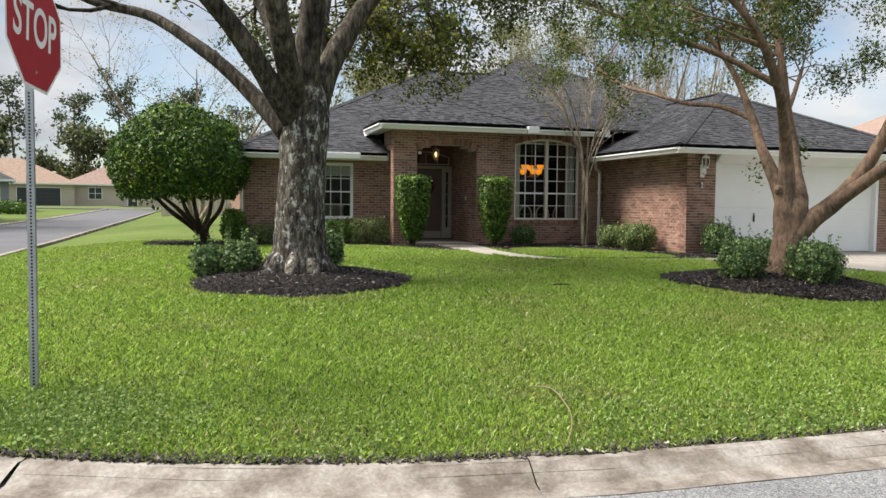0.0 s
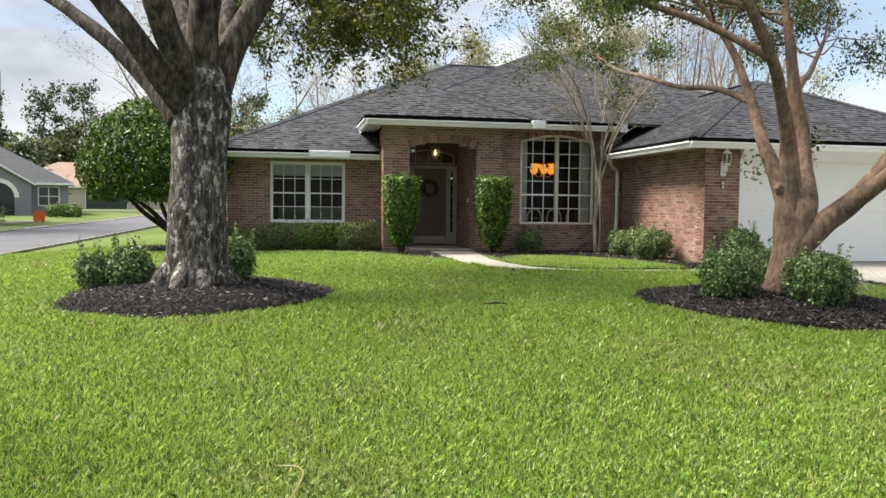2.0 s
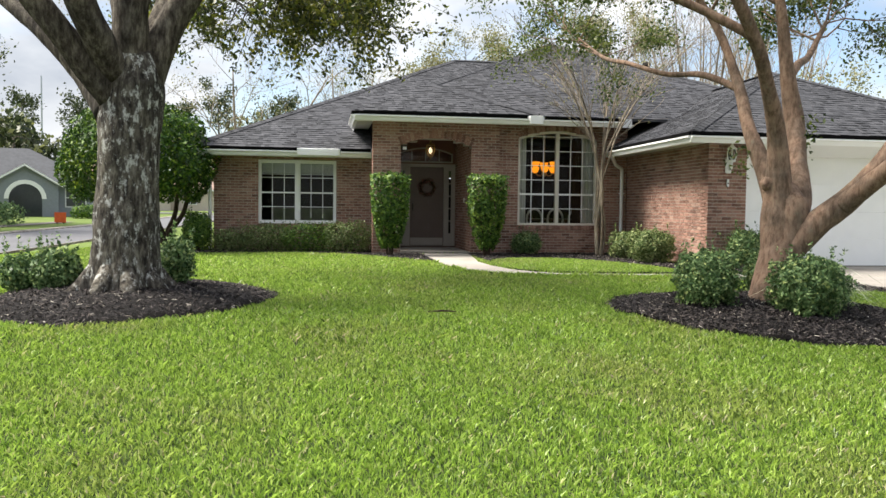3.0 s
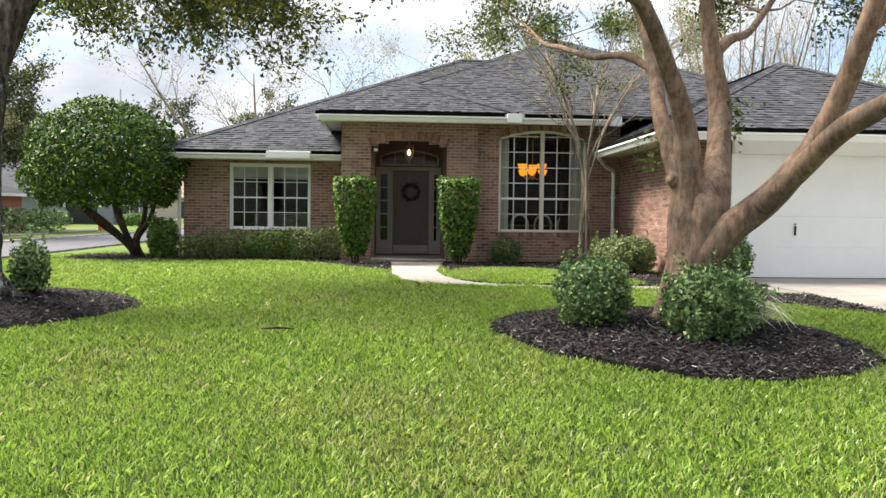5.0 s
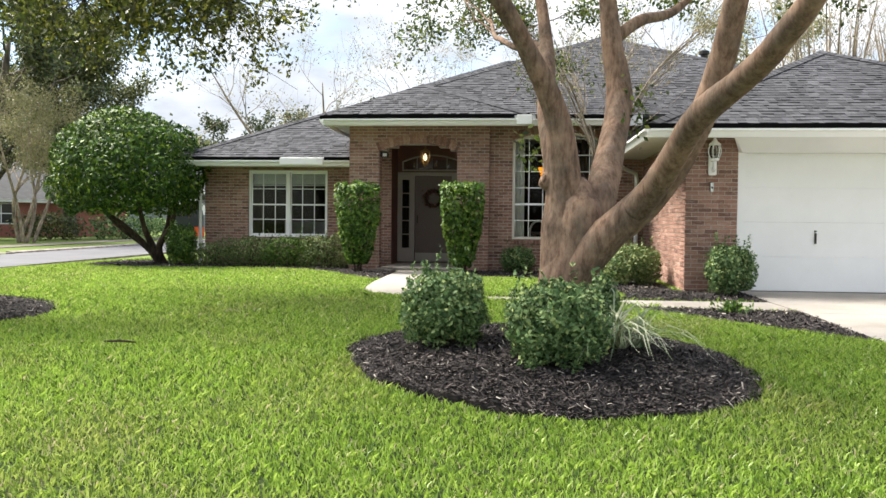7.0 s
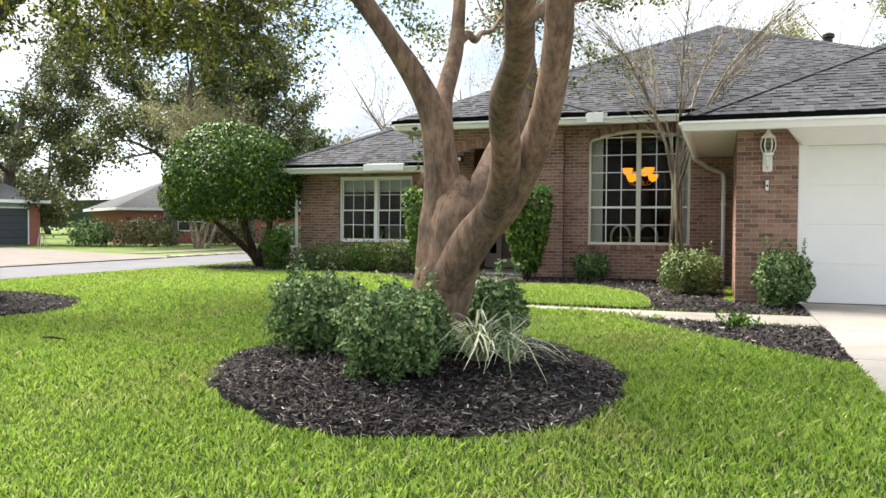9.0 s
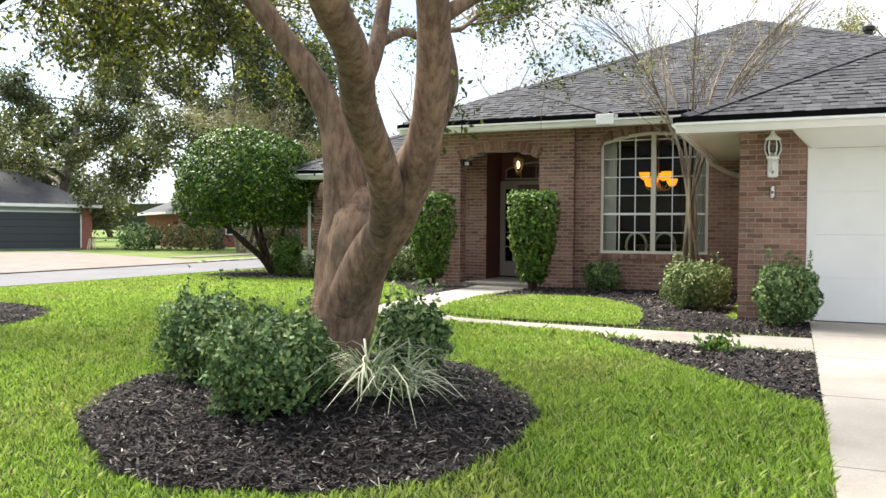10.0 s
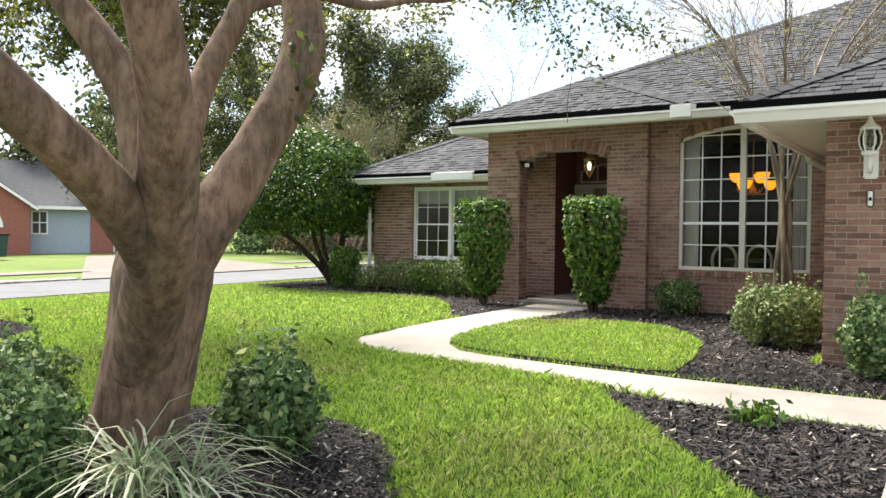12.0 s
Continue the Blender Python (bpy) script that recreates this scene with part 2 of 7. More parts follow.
STRAW = foliage("dry_blade", [(0.0, (0.13, 0.10, 0.05)), (0.5, (0.26, 0.21, 0.11)), (1.0, (0.34, 0.33, 0.14))], 0.3)
WEED = foliage("ground_cover_leaf", [(0.0, (0.08, 0.14, 0.03)), (0.6, (0.16, 0.25, 0.06)), (1.0, (0.27, 0.33, 0.13))], 0.3, 0.6, 0.9, (1, 1, 1), 0.2)
OAKLEAF = foliage("oak_leaf", [(0.0, (0.014, 0.026, 0.008)), (0.6, (0.07, 0.098, 0.02)), (1.0, (0.19, 0.21, 0.042))], 0.55, 0.35, 0.5, (1.25, 1.05, 0.7), 0.5)
MYRTLELEAF = foliage("myrtle_leaf", [(0.0, (0.018, 0.034, 0.01)), (0.6, (0.075, 0.11, 0.024)), (1.0, (0.17, 0.20, 0.04))], 0.5, 0.45)
ROUNDLEAF = foliage("clipped_tree_leaf", [(0.0, (0.013, 0.034, 0.006)), (0.5, (0.028, 0.074, 0.009)), (0.85, (0.085, 0.165, 0.016)), (1.0, (0.21, 0.30, 0.03))], 0.16, 0.5, 0.8, (1.25, 1.1, 0.9), 0.22)
HEDGELEAF = foliage("hedge_leaf", [(0.0, (0.018, 0.05, 0.012)), (0.6, (0.075, 0.155, 0.028)), (1.0, (0.18, 0.28, 0.05))], 0.28, 0.5, 1.5, (1.2, 1.1, 0.9), 0.25)
SHRUBLEAF = foliage("shrub_leaf", [(0.0, (0.03, 0.066, 0.022)), (0.5, (0.105, 0.18, 0.066)), (0.88, (0.24, 0.335, 0.14)), (1.0, (0.45, 0.51, 0.19))], 0.26, 0.5, 2, (1, 1, 1), 0.2)
PALELEAF = foliage("pale_shrub_leaf", [(0.0, (0.045, 0.08, 0.025)), (0.6, (0.14, 0.19, 0.065)), (1.0, (0.29, 0.32, 0.14))], 0.25, 0.5, 2, (1, 1, 1), 0.2)
STRAP = foliage("strap_leaf", [(0.0, (0.12, 0.20, 0.08)), (0.35, (0.27, 0.34, 0.18)), (0.65, (0.52, 0.55, 0.37)), (1.0, (0.68, 0.67, 0.52))], 0.25, 0.4, own=True)
FARLEAF = foliage("far_oak_leaf", [(0.0, (0.018, 0.028, 0.014)), (0.6, (0.065, 0.088, 0.036)), (1.0, (0.17, 0.19, 0.085))], 0.35, 0.5, 0.15, (1.3, 1.15, 0.8))
OLIVELEAF = foliage("thin_olive_leaf", [(0.0, (0.14, 0.14, 0.065)), (0.6, (0.22, 0.22, 0.10)), (1.0, (0.33, 0.30, 0.15))], 0.4, 0.5)
PINELEAF = foliage("pine_needles", [(0.0, (0.03, 0.045, 0.02)), (1.0, (0.09, 0.11, 0.05))], 0.25, 0.6)
OAKBARK = bark("grey_brown_bark", (0.018, 0.014, 0.011), (0.062, 0.052, 0.043), (0.15, 0.135, 0.115), 15.0, (1.2, 1.18, 1.1), 0.28, 1.8, 0.9, 0.6)
LICHENBARK = bark("lichened_plated_bark", (0.014, 0.011, 0.010), (0.066, 0.057, 0.048), (0.17, 0.155, 0.135), 17.0, (1.2, 1.2, 1.12), 0.3, 2.0, 1.0, 0.6, ((0.50, 0.50, 0.47), 11.0, 0.53))
MYRTLEBARK = bark("tan_smooth_bark", (0.115, 0.078, 0.056), (0.20, 0.142, 0.107), (0.27, 0.205, 0.158), 20.0, (1.08, 0.98, 0.92), 0.3, 3.4, 0.18, 0.55, ((0.16, 0.145, 0.108), 7.0, 0.60))
PALEBARK = bark("pale_stem_bark", (0.16, 0.13, 0.095), (0.29, 0.245, 0.19), (0.43, 0.385, 0.315), 12.0)
FARBARK = bark("far_bark", (0.05, 0.045, 0.04), (0.12, 0.105, 0.09), (0.22, 0.20, 0.17), 4.0)
DARKSTEM = bark("dark_stem_bark", (0.03, 0.022, 0.016), (0.06, 0.045, 0.032), (0.11, 0.085, 0.06), 14.0)

# ---------------- builders ----------------


class Mesh:
    """Vertices and faces gathered for one mesh."""

    def __init__(self):
        self.v, self.f = [], []

    def quad(self, *p):
        k = len(self.v)
        self.v += [tuple(q) for q in p]
        self.f.append(tuple(range(k, k + len(p))))
        return self

    def hexa(self, p):
        """Eight corners: four below, four above, both counter-clockwise from above."""
        k = len(self.v)
        self.v += [tuple(q) for q in p]
        for a in ((3, 2, 1, 0), (4, 5, 6, 7), (0, 1, 5, 4), (1, 2, 6, 5), (2, 3, 7, 6), (3, 0, 4, 7)):
            self.f.append(tuple(k + i for i in a))
        return self

    def box(self, x0, x1, y0, y1, z0, z1):
        return self.hexa([(x0, y0, z0), (x1, y0, z0), (x1, y1, z0), (x0, y1, z0), (x0, y0, z1), (x1, y0, z1), (x1, y1, z1), (x0, y1, z1)])

    def slab(self, o, a, b, c):
        """A box from corner o along the vectors a, b, c."""
        o, a, b, c = Vector(o), Vector(a), Vector(b), Vector(c)
        return self.hexa([o, o + a, o + a + b, o + b, o + c, o + a + c, o + a + b + c, o + b + c])

    def prism(self, outline, z0, z1):
        k, n = len(self.v), len(outline)
        self.v += [(x, y, z0) for x, y in outline] + [(x, y, z1) for x, y in outline]
        self.f.append(tuple(k + n + i for i in range(n)))
        self.f.append(tuple(k + i for i in reversed(range(n))))
        for i in range(n):
            j = (i + 1) % n
            self.f.append((k + i, k + j, k + n + j, k + n + i))
        return self

    def tube(self, pts, radii, seg=10, rough=0.0, cap=True, seed=0.0):
        pts = [Vector(p) for p in pts]
        k = len(self.v)
        side = None
        for i, p in enumerate(pts):
            d = (pts[min(i + 1, len(pts) - 1)] - pts[max(i - 1, 0)]).normalized()
            if side is None:
                side = d.orthogonal().normalized()
            side = (side - d * side.dot(d)).normalized()
            up = d.cross(side)
            for j in range(seg):
                a = 2 * math.pi * j / seg
                w = side * math.cos(a) + up * math.sin(a)
                r = radii[i]
                if rough:
                    q = p + w * r
                    r *= 1 + rough * (noise.noise((q.x * 4 + seed, q.y * 4, q.z * 1.6)) + 0.5 * noise.noise((q.x * 13, q.y * 13 + seed, q.z * 5)))
                self.v.append(tuple(p + w * r))
        for i in range(len(pts) - 1):
            for j in range(seg):
                a, b = k + i * seg + j, k + i * seg + (j + 1) % seg
                self.f.append((a, b, b + seg, a + seg))
        if cap:
            self.f.append(tuple(k + j for j in reversed(range(seg))))
            self.f.append(tuple(k + (len(pts) - 1) * seg + j for j in range(seg)))
        return self

    def lathe(self, c, profile, seg=16):
        """Turns (radius, height) pairs about the upright line through c."""
        k = len(self.v)
        for r, z in profile:
            for j in range(seg):
                a = 2 * math.pi * j / seg
                self.v.append((c[0] + r * math.cos(a), c[1] + r * math.sin(a), c[2] + z))
        for i in range(len(profile) - 1):
            for j in range(seg):
                a, b = k + i * seg + j, k + i * seg + (j + 1) % seg
                self.f.append((a, b, b + seg, a + seg))
        self.f.append(tuple(k + j for j in reversed(range(seg))))
        self.f.append(tuple(k + (len(profile) - 1) * seg + j for j in range(seg)))
        return self

    def data(self, name, material, smooth=False):
        me = bpy.data.meshes.new(name)
        me.from_pydata(self.v, [], self.f)
        me.materials.append(material)
        if smooth:
            me.shade_smooth()
        me.update()
        return me


def part(name, mesh, material, parent, label="", smooth=False):
    ob = new(name, mesh if isinstance(mesh, bpy.types.Mesh) else mesh.data(name, material, smooth))
    ob.parent = parent
    if parent is not None:
        ob.matrix_parent_inverse = parent.matrix_basis.inverted()
    return tagged(ob, label)


def thing(name, at, label, category, group="", kind=""):
    ob = new(name)
    ob.empty_display_size = 0.2
    ob.matrix_basis = Matrix.Translation(at)
    return tagged(ob, label, category, group, kind)


def solid(name, mesh, material, label, category="", kind="structure", smooth=False, group=""):
    return tagged(new(name, mesh if isinstance(mesh, bpy.types.Mesh) else mesh.data(name, material, smooth)), label, category, group, kind)


def bevelled(mesh, name, material, width=0.006, seg=2):
    bm = bmesh.new()
    bm.from_mesh(mesh.data(name + "_raw", material))
    bmesh.ops.bevel(bm, geom=bm.edges[:], offset=width, segments=seg, affect="EDGES", clamp_overlap=True)
    me = bpy.data.meshes.new(name)
    bm.to_mesh(me)
    bm.free()
    me.materials.append(material)
    return me


def leaf_data(name, material, centre, size, rng, droop=0.0, aspect=0.5, out=None, spread=1.0):
    """Many leaves in one mesh: a folded diamond each. out: the way each one faces, if not at random."""
    n = len(centre)
    d = rng.normal(size=(n, 3))
    if out is not None:
        d = np.cross(d * spread + out, rng.normal(size=(n, 3)))
    d[:, 2] -= droop
    d /= np.linalg.norm(d, axis=1)[:, None]
    r = rng.normal(size=(n, 3)) if out is None else rng.normal(size=(n, 3)) * spread * 0.6 + out
    s = np.cross(d, r)
    s /= np.linalg.norm(s, axis=1)[:, None] + 1e-9
    w = np.cross(d, s)
    L = (size * rng.uniform(0.65, 1.35, n))[:, None]
    v = np.stack([centre - d * L * 0.5, centre + s * L * aspect * 0.5 + w * L * 0.08, centre + d * L * 0.5, centre - s * L * aspect * 0.5 + w * L * 0.08], 1).reshape(-1, 3)
    return poly_data(name, material, v, 4)


def poly_data(name, material, v, k):
    """A mesh of separate k-cornered faces from an array of corners."""
    n = len(v) // k
    me = bpy.data.meshes.new(name)
    me.vertices.add(n * k)
    me.vertices.foreach_set("co", np.ascontiguousarray(v, np.float32).ravel())
    me.loops.add(n * k)
    me.loops.foreach_set("vertex_index", np.arange(n * k, dtype=np.int32))
    me.polygons.add(n)
    me.polygons.foreach_set("loop_start", np.arange(0, n * k, k, dtype=np.int32))
    me.polygons.foreach_set("loop_total", np.full(n, k, np.int32))
    me.materials.append(material)
    me.update(calc_edges=True)
    return me


# ---------------- ground ----------------
GY = np.array([-900, 3.7, 4.3, 5.9, 10.4, 14.0, 20.0, 60.0, 110.0, 2000.0])
GZ = np.array([-0.09, -0.09, -0.02, 0.02, 0.29, 0.36, 0.40, 0.45, 0.9, 1.0])


def ground_z(x, y):
    """The height of the lawn; it falls away towards the side street."""
    z = np.interp(y, GY, GZ)
    side = np.clip((np.asarray(x) + 5.2) / 4.2, 0, 1)
    side = side * side * (3 - 2 * side)
    low = np.minimum(z, np.interp(y, [-900, 4, 12, 60, 110, 2000], [-0.09, -0.05, 0.08, 0.3, 0.9, 1.0]))
    return low + (z - low) * side


def kerb_y(x):
    """The back of the kerb: straight along the street, bent round the corner by the stop sign."""
    d = np.clip((2.8 - np.asarray(x, float)) / 8.0, 0, 1)
    return 4.26 + 6.5 * (1 - np.sqrt(1 - d * d))


MULCH1, MULCH2 = (1.38, 12.1, 1.67, 1.84, 0.06), (8.66, 10.6, 1.64, 1.70, -0.10)
WALK_LEFT = [(5.93, 20.9), (5.96, 19.2), (5.97, 17.6), (6.05, 16.5), (6.12, 15.72), (6.40, 15.2), (6.95, 14.88), (7.65, 14.76), (8.7, 14.68), (10.4, 14.3), (12.0, 14.2)]
WALK_RIGHT = [(7.1, 20.9), (6.95, 19.3), (6.82, 18.2), (6.88, 17.2), (7.08, 16.3), (7.35, 15.82), (7.7, 15.5), (8.1, 15.4), (8.9, 15.34), (10.3, 15.28), (12.0, 15.34)]
ISLAND = [(7.16, 16.15), (6.99, 17.4), (7.15, 18.4), (7.58, 18.95), (8.2, 19.15), (8.8, 19.0), (9.4, 18.3), (9.75, 17.6), (10.0, 16.4), (10.08, 15.5), (9.8, 15.42), (8.9, 15.44), (8.1, 15.52), (7.62, 15.68), (7.34, 15.88)]
BED_LEFT = [(-1.7, 22.6), (-1.6, 21.3), (-0.9, 20.7), (0.3, 20.55), (1.6, 20.75), (3.0, 20.95), (3.9, 20.7), (4.7, 19.9), (5.3, 19.0), (5.75, 18.3), (6.0, 18.3), (5.92, 20.95), (4.8, 22.5), (0.9, 22.5), (0.5, 23.5), (-1.5, 23.5)]
BED_RIGHT = [(7.05, 21.05), (7.0, 19.0), (7.2, 17.0), (7.6, 15.75), (8.5, 15.40), (10.3, 15.31), (12.0, 15.37), (12.0, 16.9), (11.0, 16.9), (11.0, 21.2), (7.9, 21.2)]
STRIP = [(9.75, 14.38), (10.1, 13.95), (10.45, 13.56), (10.9, 13.0), (11.29, 12.57), (11.74, 12.07), (12.0, 11.85), (12.0, 14.17), (10.4, 14.27)]


def inside(poly, x, y):
    """Which of the points lie in the outline."""
    hit = np.zeros(np.shape(x), bool)
    for (x0, y0), (x1, y1) in zip(poly, poly[1:] + poly[:1]):
        c = (y0 > y) != (y1 > y)
        hit ^= c & (x < (x1 - x0) * (y - y0) / (y1 - y0 + 1e-12) + x0)
    return hit


def in_ring(m, x, y):
    a = np.arctan2(y - m[1], x - m[0])
    r = 1 + m[4] * np.sin(2 * a) + 0.02 * np.sin(3 * a + m[0]) + 0.018 * np.sin(7 * a) + 0.012 * np.sin(17 * a)
    return ((x - m[0]) / m[2]) ** 2 + ((y - m[1]) / m[3]) ** 2 < r * r


WALK = WALK_LEFT + WALK_RIGHT[::-1]
xs = np.unique(np.concatenate([[-1500, -400, -120, -60, -30, -20], np.arange(-14, 24.1, 0.5), [30, 60, 120, 400, 1500]]))
ysg = np.unique(np.concatenate([[-1500, -300, -60, -20, -8, -3, 0], np.arange(2.5, 26.1, 0.4), np.arange(28, 61, 4), [80, 110, 200, 500, 1800]]))
gm = Mesh()
for y in ysg:
    for x in xs:
        z = float(ground_z(x, y))
        if y < kerb_y(x) + 0.02 or (x < -4.6 and y < 9):
            z = -0.16
        elif -10.6 < x < -4.9:
            z -= 0.12
        gm.v.append((x, y, z))
nx = len(xs)
for j in range(len(ysg) - 1):
    for i in range(nx - 1):
        gm.f.append((j * nx + i, j * nx + i + 1, (j + 1) * nx + i + 1, (j + 1) * nx + i))
ground = solid("ground", gm, FARGRASS, "wide ground of mown green turf and soil", "ground")
ground.data.materials.append(SOIL)
for q in ground.data.polygons:
    c = q.center
    if -4.7 < c.x < 12.2 and 3.9 < c.y < 23.5:
        q.material_index = 1

# ---------------- streets, kerb, drive and walk ----------------
KX = [-4.85, -4.6, -4.2, -3.6, -2.8, -1.9, -1.0, 0.0, 1.0, 2.2, 3.4, 5.0, 6.6, 8.2, 9.6, 10.6]
kerb_line = [(float(x), float(kerb_y(x))) for x in KX]
side_line = [(-4.95, 10.0), (-5.0, 12.0), (-4.85, 15.0), (-4.7, 20.0), (-4.65, 30.0), (-4.8, 45.0), (-4.9, 60.0), (-4.5, 90.0)]
line = side_line[::-1] + kerb_line
road = Mesh()
road.prism([(-60, -8), (60, -8), (60, 4.0), (10, 4.0)] + [(x, y - 0.3) for x, y in kerb_line[::-1] if x > -1] + [(-5.0, 10.0), (-9.6, 10.0), (-14, 4.0), (-60, 4.0)], -0.3, -0.09)
solid("road", road, ASPHALT, "grey asphalt street with coarse aggregate and worn surface", "road")
sideroad = Mesh()
sr = [(-4.6, 7.0)] + side_line
for a, b in zip(sr, sr[1:]):
    za, zb = float(ground_z(-7, a[1])) - 0.01, float(ground_z(-7, b[1])) - 0.01
    sideroad.quad((a[0] - 0.3, a[1], za), (a[0] - 5.3, a[1], za), (b[0] - 5.3, b[1], zb), (b[0] - 0.3, b[1], zb))
solid("road_side", sideroad, PALEROAD, "pale worn asphalt side street running past the corner lot", "road")
farroad = Mesh()
farroad.quad((-70, 93, 0.72), (40, 86, 0.72), (40, 91, 0.76), (-70, 99, 0.80))
solid("road_far", farroad, PALEROAD, "pale asphalt street crossing far down the block", "road")

kerb = solid("kerb", Mesh().box(10.2, 10.6, 3.84, 4.24, -0.2, -0.06), KERBMAT, "weathered mountable concrete kerb stained with dirt", "kerb")
PROFILE = [(0.0, 0.0), (0.02, 0.012), (0.10, 0.010), (0.18, -0.03), (0.26, -0.072), (0.43, -0.086), (0.45, -0.2), (0.0, -0.2)]


def offset(pts, d):
    out = []
    for i, p in enumerate(pts):
        a, b = pts[max(i - 1, 0)], pts[min(i + 1, len(pts) - 1)]
        t = Vector((b[0] - a[0], b[1] - a[1])).normalized()
        out.append((p[0] - t.y * d, p[1] + t.x * d))
    return out


def resample(pts, step):
    out = [Vector(pts[0])]
    for a, b in zip(pts, pts[1:]):
        a, b = Vector(a), Vector(b)
        k = max(1, round((b - a).length / step))
        out += [a + (b - a) * (i + 1) / k for i in range(k)]
    return out


fine = resample(kerb_line, 0.38)
for s in range(0, len(fine) - 1, 8):
    seg = fine[s:s + 9]
    if len(seg) < 2:
        continue
    rows = [[p for p in offset(seg, -d)] for d, z in PROFILE]
    km = Mesh()
    for i in range(len(seg) - 1):
        shrink = 0.008
        for r in range(len(PROFILE) - 1):
            q = []
            for row, z, k in ((rows[r], PROFILE[r][1], i), (rows[r + 1], PROFILE[r + 1][1], i), (rows[r + 1], PROFILE[r + 1][1], i + 1), (rows[r], PROFILE[r][1], i + 1)):
                x, y = row[k]
                if k == 0:
                    x += shrink * (seg[1].x - seg[0].x) / 0.38
                    y += shrink * (seg[1].y - seg[0].y) / 0.38
                q.append((x, y, z + 0.006 * noise.noise((x * 3, y * 3, r))))
            km.quad(*q)
    part("kerb_stone", km, KERBMAT, kerb)
sk = Mesh()
for a, b in zip(side_line, side_line[1:]):
    za, zb = float(ground_z(-4.8, a[1])), float(ground_z(-4.8, b[1]))
    sk.hexa([(a[0] - 0.32, a[1], za - 0.1), (a[0], a[1], za - 0.1), (b[0], b[1], zb - 0.1), (b[0] - 0.32, b[1], zb - 0.1), (a[0] - 0.30, a[1], za + 0.02), (a[0], a[1], za + 0.06), (b[0], b[1], zb + 0.06), (b[0] - 0.30, b[1], zb + 0.02)])
solid("kerb_side", sk, KERBMAT, "pale concrete kerb along the side street", "kerb")
dm = Mesh()
DRV = [(y, max(-0.085, float(ground_z(13, y)) + 0.02)) for y in (3.2, 4.3, 5.9, 7.3, 8.8, 10.4, 12.2, 14.0, 15.6, 17.2)]
drive = solid("driveway", Mesh().box(12.0, 17.4, 17.19, 17.3, 0.2, 0.395), CONCRETE, "pale brushed concrete driveway in jointed slabs", "driveway")
for (y0, z0), (y1, z1) in zip(DRV, DRV[1:]):
    f0, f1 = max(0, 5.9 - y0) * 0.55, max(0, 5.9 - y1) * 0.55
    for x0, x1 in ((12.0, 14.6), (14.6, 17.4)):
        a0, a1 = (x0 - f0, x0 - f1) if x0 == 12.0 else (x0, x0)
        b0, b1 = (x1 + f0, x1 + f1) if x1 == 17.4 else (x1, x1)
        g = 0.006
        part("slab", Mesh().hexa([(a0 + g, y0 + g, z0 - 0.15), (b0 - g, y0 + g, z0 - 0.15), (b1 - g, y1 - g, z1 - 0.15), (a1 + g, y1 - g, z1 - 0.15),
                                  (a0 + g, y0 + g, z0), (b0 - g, y0 + g, z0), (b1 - g, y1 - g, z1), (a1 + g, y1 - g, z1)]), CONCRETE, drive)
walkway = solid("walkway", Mesh().box(5.46, 7.16, 20.92, 23.36, 0.2, 0.45), CONCRETE, "curved pale concrete front walk and porch slab", "walkway")
for i in range(len(WALK_LEFT) - 1):
    a, b, c, d = WALK_LEFT[i], WALK_RIGHT[i], WALK_RIGHT[i + 1], WALK_LEFT[i + 1]
    za, zb = (float(ground_z(6.5, (p[1] + q[1]) / 2)) + 0.012 for p, q in ((a, b), (c, d)))
    w = 0.004 if i in (0, 8) else 0.0
    part("slab", Mesh().hexa([(d[0], d[1], 0.15), (c[0], c[1], 0.15), (b[0] - w, b[1] - w, 0.15), (a[0] + w, a[1] - w, 0.15), (d[0], d[1], zb), (c[0], c[1], zb), (b[0] - w, b[1] - w, za), (a[0] + w, a[1] - w, za)]), CONCRETE, walkway)

# ---------------- mulch beds ----------------
rng = np.random.default_rng(5)


def chips(name, x, y, z, material, parent, size=0.045):
    """Bark chips lying every way on the bed: thin curved flakes."""
    n = len(x)
    a, tilt = rng.uniform(0, 2 * math.pi, n), rng.normal(0, 0.35, n)
    L, W = size * rng.uniform(0.5, 1.7, n), size * rng.uniform(0.12, 0.34, n)
    d = np.stack([np.cos(a), np.sin(a), tilt], 1)
    s = np.stack([-np.sin(a), np.cos(a), rng.normal(0, 0.4, n)], 1)
    c = np.stack([x, y, z + 0.008 + rng.uniform(0, 0.014, n)], 1)
    d, s = d * L[:, None] * 0.5, s * W[:, None] * 0.5
    v = np.stack([c - d - s, c + d - s * 0.7, c + d * 0.9 + s, c - d * 0.8 + s], 1).reshape(-1, 3)
    ob = new(name, poly_data(name, material, v, 4))
    ob.parent = parent
    return tagged(ob, "loose shredded bark chips", "", "", "stuff")


def mound(m, x, y):
    q = np.clip(1 - ((x - m[0]) / m[2]) ** 2 - ((y - m[1]) / m[3]) ** 2, 0, 1)
    return 0.02 + 0.17 * np.sqrt(q) * q ** 0.4


